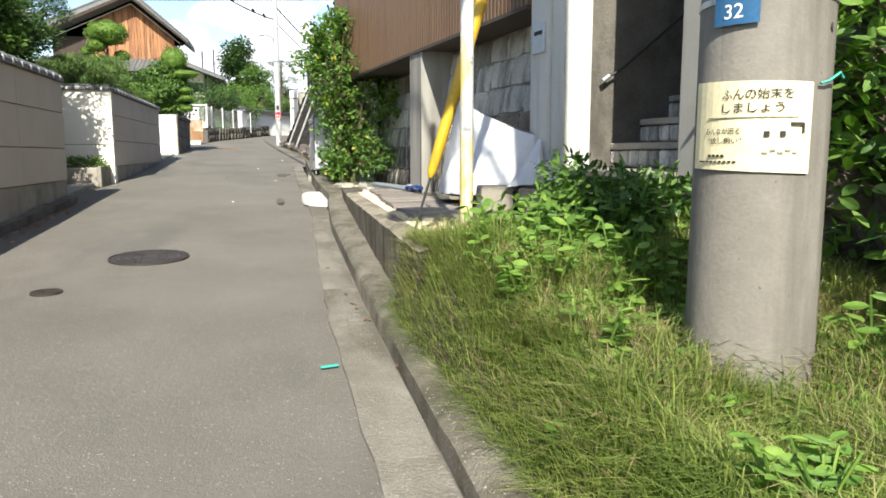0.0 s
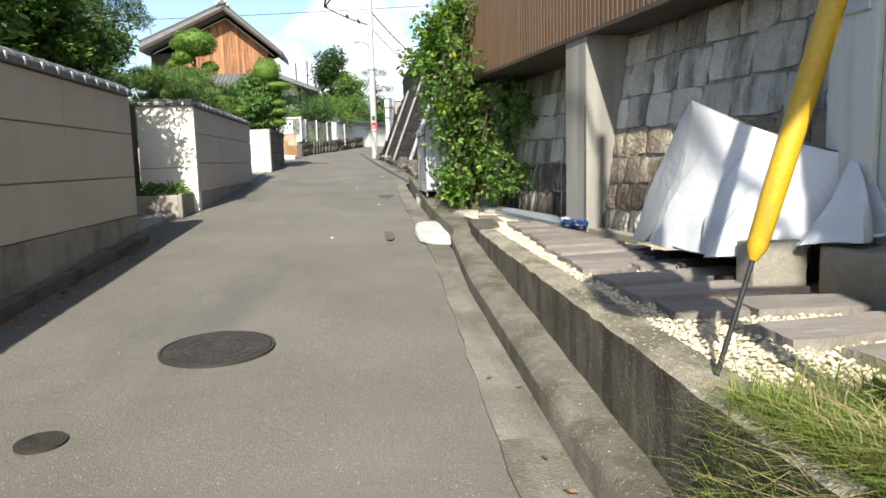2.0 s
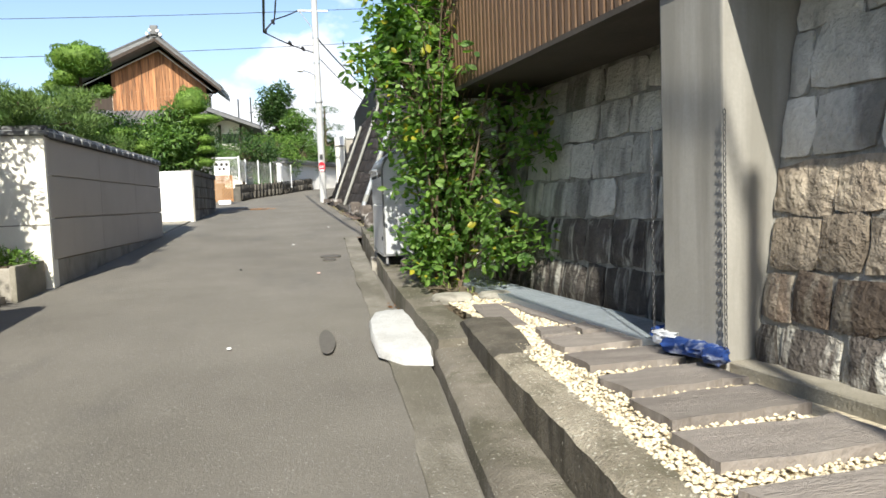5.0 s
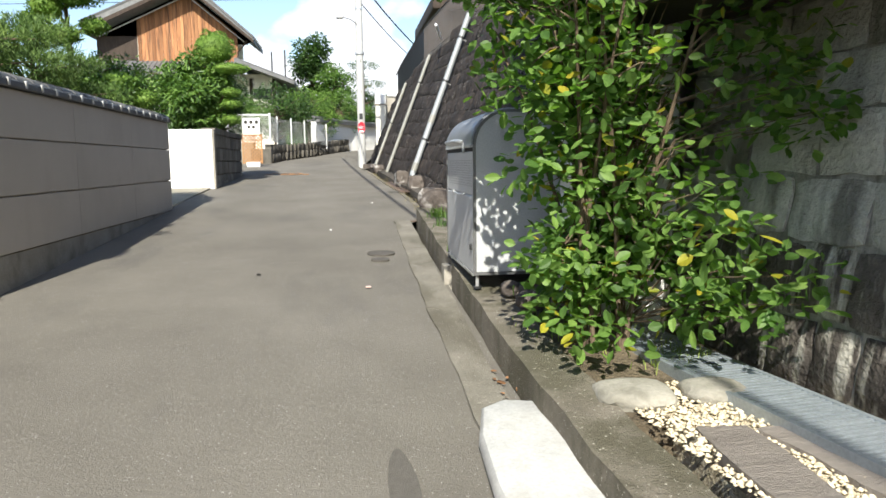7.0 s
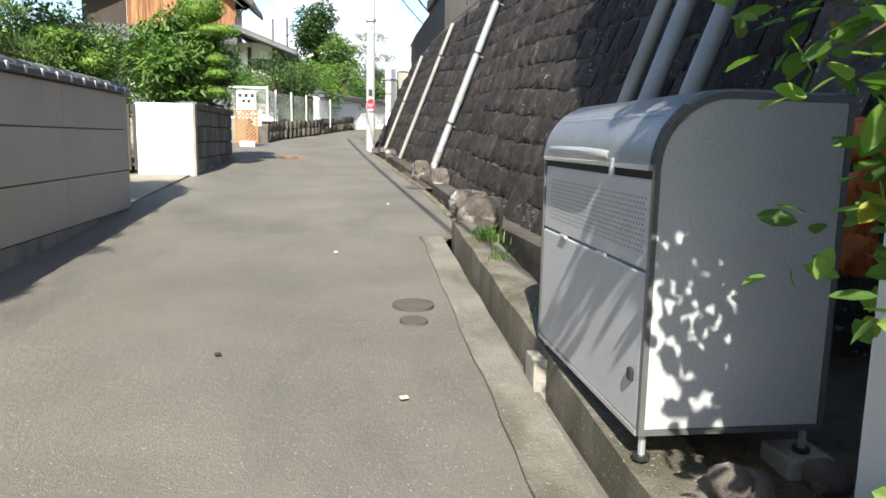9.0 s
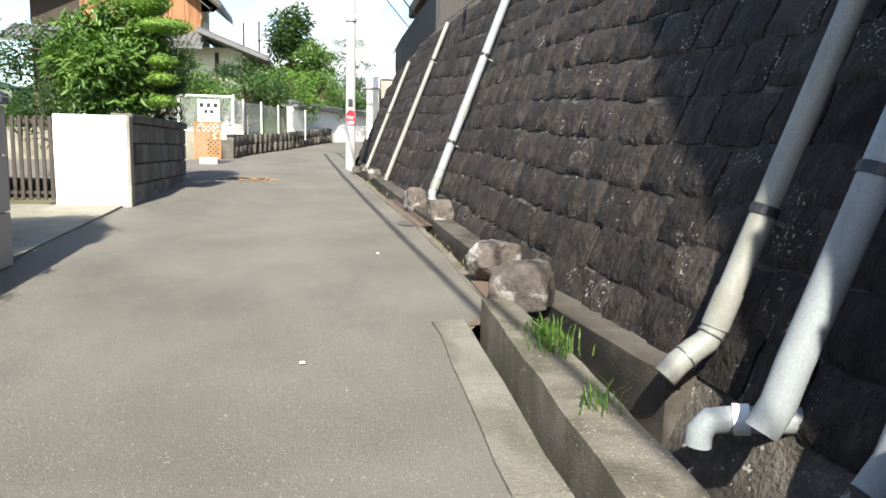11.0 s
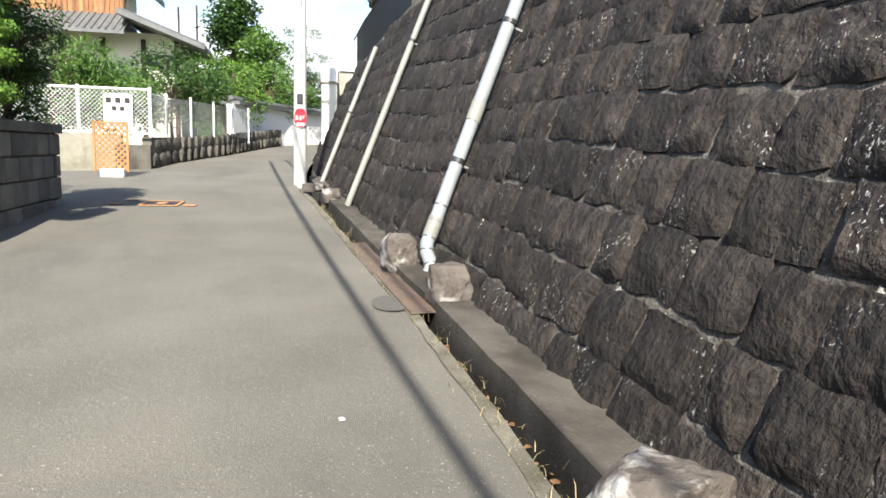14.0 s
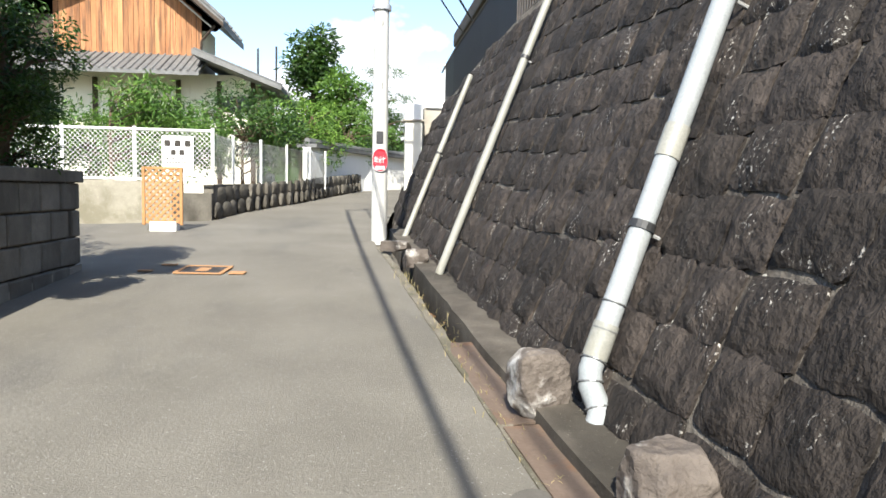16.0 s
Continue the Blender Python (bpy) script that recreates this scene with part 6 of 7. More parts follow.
RT = lambda x, y, dz=0.0, turn=0: Matrix.Translation((x, y, road_z(x, y) + dz)) @ Matrix.Rotation(math.atan(0.053), 4, "X") @ Matrix.Rotation(radians(turn), 4, "Z")
sq = thing("square_cover", (-1.34, 26.93, road_z(0, 26.93)), "square iron cover framed by orange paint marks", "cover")
part("lid", boxed(-0.20, 0.20, -0.19, 0.19, -0.03, 0.012, 0.004, 1, m=RT(-1.34, 26.93, 0, -4)), M_IRON, sq)
for x0, x1, y0, y1 in ((-0.24, 0.24, -0.25, -0.20), (-0.24, 0.24, 0.20, 0.25), (-0.25, -0.205, -0.2, 0.2), (0.205, 0.25, -0.2, 0.2), (-0.52, -0.36, 0.24, 0.31), (-0.62, -0.48, -0.16, -0.09), (0.30, 0.46, -0.22, -0.08), (-0.06, 0.06, -0.10, 0.10)):
    part("paint_mark", boxed(x0, x1, y0, y1, 0.006, 0.0145, m=RT(-1.34, 26.93, 0, -4)), M_ORANGE, sq)
for x, y, rx, ry, s in ((0.225, 10.78, 0.055, 0.34, 1.0), (0.93, 21.75, 0.13, 0.20, 2.0)):
    bm = bmesh.new()
    vs = [bm.verts.new(RT(x, y, 0.009) @ Vector((rx * math.cos(a) * (1 + 0.05 * math.sin(3 * a + s)), ry * math.sin(a) * (1 + 0.04 * math.cos(3 * a + s)), 0))) for a in (2 * math.pi * k / 30 for k in range(30))]
    bm.faces.new(vs)
    solid("tar_patch", bm, mat("tar", (0.084, 0.077, 0.067), (0.112, 0.102, 0.089), 30.0, 0.85, 0.4, 200.0), "dark stain on the asphalt", "stain", "stains")
for x, y, c, lx, ly in ((0.34, 3.82, M_TURQ, 0.045, 0.012), (0.20, 13.93, plain("pink_scrap", (0.62, 0.42, 0.36), 0.6), 0.020, 0.014), (-0.42, 10.76, M_WHITE, 0.014, 0.014), (-0.70, 14.53, M_INK, 0.016, 0.014), (-0.15, 17.0, M_WHITE, 0.014, 0.012), (0.45, 19.9, M_WHITE, 0.012, 0.012)):
    solid("litter_scrap", boxed(-lx, lx, -ly, ly, 0.0, 0.010, 0.003, 1, m=RT(x, y, 0.006, 12)), c, "small scrap of litter on the asphalt", "litter", "litter")
# white drive-over ramp lying on the gutter
bm = bmesh.new()
out = [(0.53, 10.26), (0.66, 10.04), (0.83, 9.98), (0.885, 10.3), (0.915, 10.95), (0.90, 11.26), (0.83, 11.42), (0.71, 11.45), (0.60, 11.37), (0.54, 11.1), (0.52, 10.7)]
cx, cy = 0.72, 10.72
rows_ = []
for s_, z in ((1.0, 0.014), (0.985, 0.055), (0.93, 0.072), (0.70, 0.078), (0.35, 0.080)):
    rows_.append([bm.verts.new((cx + (x - cx) * s_, cy + (y - cy) * s_, road_z(0, cy + (y - cy) * s_) + z)) for x, y in out])
for p, q in zip(rows_, rows_[1:]):
    for k in range(len(out)):
        bm.faces.new((p[k], p[(k + 1) % len(out)], q[(k + 1) % len(out)], q[k]))
bm.faces.new(rows_[-1])
bm.faces.new(rows_[0][::-1])
ramp_ = solid("kerb_ramp", bm, M_WHITECOVER, "dirty white plastic kerb ramp lying over the gutter", "ramp", smooth=True)
for k in range(4):
    part("ridge", strip(10.35, 11.1, 0.2, lambda y, k=k: 0.555 + 0.028 * k, lambda y, k=k: 0.567 + 0.028 * k, lambda x, y: road_z(0, y) + 0.070 + 0.008 * min(1.0, k / 2), 0.03), M_WHITECOVER, ramp_)

# ---- drain plates and boulders ----
for y0, y1, dz, tw in ((17.62, 18.90, 0.018, 0.0), (21.45, 22.55, 0.020, 0.02), (22.60, 24.05, 0.012, -0.01)):
    bm = strip(y0, y1, 0.3, lambda y: road_right(y) - 0.005, lambda y: ledge_front(y) + 0.02, lambda x, y: road_z(0, y) + dz + 0.05 * (x - 1.0), 0.009)
    solid("steel_plate", bm, M_PLATE, "rusty brown steel plate covering the drain", "plate", "drain plates")
for nm, at, sz_, sd, tn, lab in (
        ("boulder", (1.27, 18.74, 1.08), (0.23, 0.19, 0.19), 1.0, 0.35, "grey boulder with a chipped white face on the drain"),
        ("boulder", (1.22, 17.68, 1.08), (0.24, 0.21, 0.20), 2.2, -0.5, "brown-grey boulder leaning on the drain edge"),
        ("boulder", (1.14, 22.70, 1.27), (0.17, 0.11, 0.21), 3.1, 0.25, "upright grey stone slab by the downpipe"),
        ("boulder", (1.32, 21.60, 1.22), (0.18, 0.16, 0.17), 4.7, 0.1, "squarish grey stone block on the drain plate"),
        ("boulder", (0.88, 27.35, 1.44), (0.17, 0.13, 0.13), 5.3, 0.2, "grey stone beside the drain"),
        ("boulder", (0.70, 28.3, 1.50), (0.22, 0.15, 0.08), 6.1, -0.3, "flat grey stone beside the pole")):
    bm = bmesh.new()
    rock(bm, at, [q * 0.80 for q in sz_], sd, 5, 0.10, 9, tn, 0.90)
    solid(nm, bm, M_ROCK, lab, "stone", "boulders", smooth=True)

# ---- pipes on the retaining wall ----


def wall_pipe(pts, r, material, label, clamps, joints=(), old=None, seams=()):
    t = thing("wall_pipe", pts[0], label, "pipe", "wall pipes")
    part("pipe", tubed(pts, r, 16), material, t, smooth=True)
    pv_ = [Vector(p) for p in pts]
    a, b_ = pv_[-2], pv_[-1]
    for k in clamps:
        p, q = a.lerp(b_, k), a.lerp(b_, k + 0.012)
        c = part("clamp", tubed([p, q], r * 1.14, 16), M_STEEL_DK, t)
        n_ = Vector((0.85, 0.05, -0.35))
        part("bolt", tubed([p, p + n_ * 0.16], 0.010, 6), M_STEEL, c)
    for k in joints:
        p, q = a.lerp(b_, k), a.lerp(b_, k + 0.05)
        part("socket", tubed([p, q], r * 1.10, 16), old or material, t, smooth=True)
    for k, up_ in seams:
        d = (pv_[k + 1] - pv_[k]).normalized()
        p = pv_[k].lerp(pv_[k + 1], up_)
        part("seam", tubed([p, p + d * 0.006], r * 1.12, 16), M_TRIM, t, "dark pipe seam")
    return t


wall_pipe([(1.335, 22.42, 1.055), (1.33, 22.42, 1.12), (1.366, 22.45, 1.19), (1.362, 22.48, 1.24), (1.338, 22.51, 1.31), (1.345, 22.54, 1.38), (1.37, 22.56, 1.43), (2.58, 23.00, 4.55)], 0.056, M_PVC, "grey plastic downpipe strapped to the stone wall", (0.19, 0.56, 0.84), (0.0, 0.30), M_PVC_OLD, ((0, 0.9), (2, 0.5), (4, 0.2), (5, 0.7), (6, 0.04), (6, 0.08)))
wall_pipe([(1.06, 26.50, 1.36), (1.08, 26.5, 1.42), (2.22, 26.86, 4.30)], 0.042, M_PVC_OLD, "pale plastic pipe on the stone wall", (0.75,))
wall_pipe([(0.90, 30.05, 1.48), (0.93, 30.08, 1.54), (1.90, 30.32, 3.98)], 0.042, M_PVC_OLD, "pale plastic pipe on the stone wall", (0.5,))
wall_pipe([(1.475, 16.2, 0.945), (1.53, 16.2, 1.005), (1.605, 16.2, 1.066), (1.665, 16.2, 1.105), (1.70, 16.2, 1.17), (2.91, 16.12, 4.55)], 0.057, M_PVC_OLD, "yellowed plastic downpipe with an elbow", (0.15, 0.6), (0.0,), M_PVC_OLD, ((1, 0.5), (3, 0.5)))
wall_pipe([(1.52, 15.55, 0.95), (1.58, 15.55, 1.05), (1.62, 15.54, 1.20), (2.80, 15.45, 4.55)], 0.064, M_PVC, "grey plastic downpipe beside the building", (0.2, 0.6))
wall_pipe([(1.55, 15.05, 0.95), (1.62, 15.05, 1.05), (1.66, 15.04, 1.20), (2.85, 14.95, 4.55)], 0.064, M_PVC, "grey plastic downpipe beside the building", (0.2, 0.6))
ELBOW = ((1.46, 15.86, 0.77), (1.465, 15.86, 0.83), (1.50, 15.85, 0.875), (1.58, 15.82, 0.89), (1.80, 15.70, 0.92))
el_ = thing("drain_elbow", (1.46, 15.86, 0.77), "white plastic drain elbow by the trench", "pipe")
part("pipe", tubed([ELBOW[0], ELBOW[1], ELBOW[2], ELBOW[3], ELBOW[4]], 0.055, 14), M_PVC, el_, smooth=True)
part("collar", tubed([Vector(ELBOW[3]), Vector(ELBOW[3]).lerp(Vector(ELBOW[4]), 0.25)], 0.063, 14), M_WHITE, el_, smooth=True)
solid("cross_pipe", tubed([(2.10, 24.55, 4.62), (2.42, 26.2, 4.60)], 0.03, 10), M_WHITE, "white pipe end jutting over the wall top", "pipe", smooth=True)

# fence on top of the retaining wall
tf = thing("top_fence", (2.6, 25, 4.5), "brown metal fence along the top of the stone wall", "fence")
TP = [(y, wall_at(y, wall_top(y)) + Vector((0.10, 0, 0))) for y in np.arange(19.0, 34.6, 0.11)]
balu = finish("bar", boxed(-0.008, 0.008, -0.016, 0.016, 0, 1.0), M_GATE)
for y, p in TP:
    if y < 29.2:
        piece("bar", balu, tf, Matrix.Translation(p - Vector((0, 0, 0.05))))
for zz in (0.06, 0.93):
    part("rail", tubed([p + Vector((0, 0, zz)) for y, p in TP], 0.02, 6), M_GATE, tf)
for i in range(92, len(TP) - 8, 9):
    a, b_ = TP[i][1], TP[min(i + 9, len(TP) - 1)][1]
    bm = bmesh.new()
    q = [bm.verts.new(c) for c in (a - Vector((0, 0, 0.1)), b_ - Vector((0, 0, 0.1)), b_ + Vector((0, 0, 0.92)), a + Vector((0, 0, 0.92)))]
    f_ = bm.faces.new(q)
    bmesh.ops.solidify(bm, geom=[f_], thickness=0.02)
    part("panel", bm, M_STEEL_DK, tf, "dark solid fence panel")

# gate post, platform and rail past the wall's end
gp = thing("gate_post", (1.32, 34.5, 1.7), "cream plastered gate post with a flat cap", "post")
part("shaft", boxed(1.15, 1.50, 34.45, 34.85, 1.55, 3.66, 0.015), M_STUCCO_END, gp)
part("cap", boxed(1.10, 1.55, 34.40, 34.90, 3.66, 3.70, 0.008), M_FOOT, gp)
part("head", boxed(1.14, 1.51, 34.44, 34.86, 3.70, 4.02, 0.012), M_WHITE, gp)
plat = thing("platform", (2.2, 35.6, 1.7), "grey concrete landing with a white band", "wall", kind="structure")
part("wall", boxed(1.56, 2.9, 34.9, 38.0, 1.5, 4.0, 0.01), M_FOOT, plat)
part("band", boxed(1.60, 2.92, 34.84, 34.9, 4.0, 4.25, 0.008), M_WHITE, plat)
rl = thing("railing", (2.0, 34.9, 4.2), "white metal railing on the landing", "railing")
for z in (4.28, 4.92):
    part("rail", tubed([(1.60, 34.92, z), (2.42, 34.92, z)], 0.016, 8), M_FENCEWHITE, rl)
for k in range(9):
    part("baluster", tubed([(1.60 + 0.1025 * k, 34.92, 4.24), (1.60 + 0.1025 * k, 34.92, 4.92)], 0.009 if k else 0.018, 6), M_FENCEWHITE, rl)

# ---- far utility pole, signs and cables ----
QX, QY = 0.515, 29.6
qz = road_z(0, QY)
p2 = thing("utility_pole", (QX, QY, qz), "slender pale concrete utility pole at the bend", "utility pole", "utility poles")
part("shaft", tubed([(QX, QY, qz - 0.05), (QX, QY, 5.0), (QX, QY, 10.5)], 0.11, 24, True, [0.112, 0.104, 0.088]), M_POLE2, p2, smooth=True)
for z, rr in ((4.70, 0.135), (5.95, 0.112), (6.75, 0.11)):
    part("band", tubed([(QX, QY, z), (QX, QY, z + 0.07)], rr, 20), M_STEEL, p2)
part("crossarm", boxed(-0.02, 0.95, QY - 0.03, QY + 0.03, 7.60, 7.66, 0.006, 1), M_STEEL, p2)
part("brace", tubed([(0.05, QY, 7.60), (QX, QY, 6.95)], 0.014, 6), M_STEEL, p2)
part("lamp_arm", tubed([(QX, QY, 5.5), (0.30, QY - 0.25, 5.62), (0.05, QY - 0.45, 5.66)], 0.016, 8), M_STEEL, p2)
part("lamp_head", boxed(-0.12, 0.08, QY - 0.56, QY - 0.40, 5.60, 5.69, 0.03, 2), M_STEEL, p2)
part("tag", boxed(QX - 0.055, QX + 0.04, QY - 0.125, QY - 0.105, 2.85, 3.02, 0.006, 1), M_STEEL_DK, p2)
for z in (3.6, 4.45):
    part("mark", boxed(QX + 0.01, QX + 0.02, QY - 0.112, QY - 0.105, z, z + 0.10), M_INK, p2)
# the disc is bent round the pole, so it reads narrower than high
hs = thing("hydrant_sign", (QX, QY - 0.12, 2.45), "round red fire hydrant sign with white letters on the pole", "sign")
part("disc", tubed([(QX, QY - 0.135, 2.62), (QX, QY - 0.118, 2.62)], 0.165, 28), M_SIGNWHITE, hs)
part("face", tubed([(QX, QY - 0.141, 2.62), (QX, QY - 0.134, 2.62)], 0.155, 28), M_RED, hs)
text_on("消火栓", 0.23, 0.085, 0, 0, M_SIGNWHITE, hs, "lettering", flat=lambda u, w: Vector((QX + u, QY - 0.1425, 2.625 + w)))
part("lower_plate", boxed(QX - 0.075, QX + 0.075, QY - 0.146, QY - 0.1415, 2.49, 2.53), M_SIGNWHITE, hs)


for ob in hs.children:
    for v in ob.data.vertices:
        u = v.co.x
        v.co.x, v.co.y = 0.115 * math.sin(u / 0.135), v.co.y + 0.115 * (1 - math.cos(u / 0.135)) * 0.8


def cable(a, b, sag, r, label="black overhead cable strung across the lane", n=24, name="overhead_cable"):
    a, b = Vector(a), Vector(b)
    pts = [a.lerp(b, k / n) - Vector((0, 0, sag * 4 * (k / n) * (1 - k / n))) for k in range(n + 1)]
    return solid(name, tubed(pts, r, 6), M_WIRE, label, "cable", "overhead cables")


nearp = thing("utility_pole", (1.6, -6.5, -0.4), "concrete utility pole behind the start of the walk", "utility pole", "utility poles")
part("shaft", tubed([(1.6, -6.5, -0.6), (1.6, -6.5, 9.5)], 0.17, 16, True, [0.19, 0.14]), M_POLE, nearp, smooth=True)
cable((1.06, -6.4, 7.6), (-1.1, 29.4, 6.9), 1.1, 0.034)
cable((1.30, -6.4, 7.9), (-0.75, 29.4, 7.3), 1.1, 0.024)
cable((-1.1, 29.4, 6.9), (0.45, 29.6, 6.3), 0.05, 0.02)
cable((-0.75, 29.4, 7.3), (0.0, 29.6, 7.64), 0.02, 0.02)
cable((-0.75, 29.4, 7.3), (-1.1, 29.4, 6.9), 0.0, 0.03)
cable((0.45, 29.6, 6.9), (7.5, 47.0, 6.0), 0.9, 0.022)
cable((0.45, 29.6, 6.3), (6.5, 44.0, 5.2), 0.7, 0.014)
for x, y, z in ((-45, 62, 17.0), (24, 60, 18.0)):
    fp = thing("utility_pole", (x, y, 2.4), "distant grey concrete utility pole", "utility pole", "utility poles")
    part("shaft", tubed([(x, y, 2.0), (x, y, z)], 0.15, 12, True, [0.17, 0.10]), M_POLE, fp, smooth=True)
cable((-45, 62, 15.0), (24, 60, 17.0), 0.6, 0.02)
cable((-45, 62, 12.2), (24, 60, 14.6), 0.6, 0.02)
for p in ((-1.05, 29.4, 6.93), (-0.80, 29.4, 7.22), (-0.3, 29.5, 6.58), (0.1, 29.57, 6.42)):
    solid("cable_joint", tubed([Vector(p) - Vector((0.04, 0.02, -0.07)), Vector(p), Vector(p) + Vector((0.04, 0.02, -0.07))], 0.05, 10, True, [0.03, 0.055, 0.03]), M_WIRE, "black splice box on the overhead cable", "cable joint", "cable joints", smooth=True)

# ---- house with cedar gable ----
HY = 42.0
hs_ = thing("cedar_house", (-6.7, 46, 2.2), "old two-storey house with cedar gable and tiled roof", "house", kind="structure")
part("wall", boxed(-8.9, -4.72, HY, HY + 2.4, 1.8, 7.2), M_STUCCO_END, hs_)
# dark timber colour stands in for shade on the gable's left side
part("shaded_wall", boxed(-10.6, -8.905, HY, HY + 2.4, 1.8, 7.2), M_DKWOOD, hs_, "side of the gable wall coloured dark for shade")
bm = bmesh.new()
vs = [bm.verts.new(c) for c in ((-10.6, HY + 0.02, 6.9), (-4.2, HY + 0.02, 6.9), (-4.05, HY + 0.02, 7.05), (-6.66, HY + 0.02, 9.16), (-10.6, HY + 0.02, 7.25))]
f_ = bm.faces.new(vs)
bmesh.ops.solidify(bm, geom=[f_], thickness=0.2)
part("gable", bm, M_DKWOOD, hs_)


def gable_z(x):
    """The underside of the roof over the gable."""
    return 9.02 - (0.824 if x > -6.66 else -0.476) * (x + 6.66)


for k in range(11, 39):
    x0, x1 = -10.55 + 0.152 * k, -10.55 + 0.152 * k + 0.142
    y0 = HY - 0.035 - 0.008 * (k % 2)
    bm = bmesh.new()
    lo = [bm.verts.new(c) for c in ((x0, y0, 6.0), (x1, y0, 6.0), (x1, HY - 0.002, 6.0), (x0, HY - 0.002, 6.0))]
    hi = [bm.verts.new((v.co.x, v.co.y, gable_z(v.co.x))) for v in lo]
    for q in range(4):
        bm.faces.new((lo[q], lo[(q + 1) % 4], hi[(q + 1) % 4], hi[q]))
    bm.faces.new(hi)
    bm.faces.new(lo[::-1])
    part("cedar_board", bm, M_CEDAR, hs_)
for sgn, xe in ((1, -4.3), (-1, -10.4)):
    part("verge_batten", tubed([(-6.66, HY - 0.30, gable_z(-6.66) - 0.10), (xe, HY - 0.30, gable_z(xe) - 0.10)], 0.03, 6), M_STEEL, hs_, "pale pipe under the verge")
for sgn in (-1, 1):
    bm = bmesh.new()
    e = Vector((-3.82, 0, 6.86)) if sgn > 0 else Vector((-10.9, 0, 7.18))
    a = Vector((-6.66, 0, 9.20))
    pr = [a, e, e + Vector((0, 0, 0.20 if sgn > 0 else 0.46)), a + Vector((0, 0, 0.34))]
    va = [bm.verts.new((p.x, HY - 0.95, p.z)) for p in pr]
    vb = [bm.verts.new((p.x, HY + 2.6, p.z)) for p in pr]
    for k in range(4):
        bm.faces.new((va[k], va[(k + 1) % 4], vb[(k + 1) % 4], vb[k]))
    bm.faces.new(va)
    bm.faces.new(vb[::-1])
    roof = part("roof", bm, M_TILE, hs_, "grey tiled roof slope")
    bm = bmesh.new()
    th = 0.10 if sgn > 0 else 0.16
    q0 = [bm.verts.new((p.x, HY - 0.975, p.z + d)) for p, d in ((a, -0.02), (e, -0.02), (e, th), (a, 0.13))]
    q1 = [bm.verts.new((v.co.x, HY - 0.952, v.co.z)) for v in q0]
    bm.faces.new(q0)
    bm.faces.new(q1[::-1])
    for k in range(4):
        bm.faces.new((q0[k], q0[(k + 1) % 4], q1[(k + 1) % 4], q1[k]))
    part("barge_board", bm, M_DKWOOD, roof, "dark timber barge board")
    for k in range(6):
        y = HY - 0.9 + 0.6 * k
        part("tile_row", tubed([(a.x, y, a.z + 0.34), (e.x, y, e.z + (0.20 if sgn > 0 else 0.46))], 0.075, 6), M_TILE, roof)
part("ridge", tubed([(-6.66, HY - 1.0, 9.50), (-6.66, HY + 2.6, 9.50)], 0.15, 10), M_TILE, hs_, smooth=True)
for dx, dz in ((-0.30, 9.50), (0.28, 9.46), (-0.17, 9.66), (0.16, 9.64)):
    part("ridge_roll", tubed([(-6.66 + dx, HY - 1.09, dz), (-6.66 + dx, HY - 0.93, dz)], 0.075, 10), M_TILEEND, hs_, "pale mortared ridge roll")
part("ridge_end", boxed(-6.84, -6.48, HY - 1.08, HY - 0.95, 9.45, 9.90, 0.07, 3), M_TILE, hs_, "ridge-end ornament tile")
# lower roof round the front
bm = bmesh.new()
pr = [(HY, 6.02), (HY - 1.5, 5.35), (HY - 1.5, 5.47), (HY, 6.16)]
va = [bm.verts.new((-11.2, y, z)) for y, z in pr]
vb = [bm.verts.new((-4.4, y, z)) for y, z in pr]
for k in range(4):
    bm.faces.new((va[k], va[(k + 1) % 4], vb[(k + 1) % 4], vb[k]))
bm.faces.new(va)
bm.faces.new(vb[::-1])
low = part("lower_roof", bm, M_TILE, hs_, "grey tiled lean-to roof")
for k in range(34):
    x = -11.1 + 0.2 * k
    part("tile_row", tubed([(x, HY, 6.17), (x, HY - 1.52, 5.47)], 0.035, 6), M_TILE, low)
bm = bmesh.new()
pr = [(-4.6, 6.1), (-2.1, 5.15), (-2.1, 5.02), (-4.6, 5.95)]
va = [bm.verts.new((x, HY - 1.5, z)) for x, z in pr]
vb = [bm.verts.new((x, 46.5, z)) for x, z in pr]
for k in range(4):
    bm.faces.new((va[k], va[(k + 1) % 4], vb[(k + 1) % 4], vb[k]))
bm.faces.new(va)
bm.faces.new(vb[::-1])
low2 = part("lower_roof", bm, M_TILE, hs_, "grey tiled side roof")
for k in range(10):
    y = HY - 1.45 + 0.6 * k
    part("tile_row", tubed([(-4.55, y, 6.1), (-2.08, y, 5.16)], 0.045, 6), M_TILE, low2)
part("ground_wall", boxed(-9.0, -3.0, HY - 0.1, 46.4, 1.8, 5.6), M_STUCCO_END, hs_)
for x in (-7.7, -6.5, -5.3, -4.1, -3.1):
    part("timber", boxed(x - 0.07, x + 0.07, HY - 0.16, HY - 0.10, 1.8, 5.4), M_DKWOOD, hs_)
part("window", boxed(-4.0, -3.2, HY - 0.15, HY - 0.10, 4.5, 4.95), M_STEEL_DK, hs_)
part("gutter_pipe", tubed([(-4.15, HY - 0.5, 6.98), (-4.6, HY - 0.2, 6.55), (-4.66, HY - 0.1, 6.0)], 0.04, 8), M_DKWOOD, hs_)
for x, z in ((-3.55, 6.4), (-2.9, 6.5)):
    solid("antenna_mast", tubed([(x, 46, 4.9), (x, 46, z + 0.8)], 0.04, 6), M_STEEL_DK, "thin dark mast above the roof", "mast", "masts")
bm = bmesh.new()
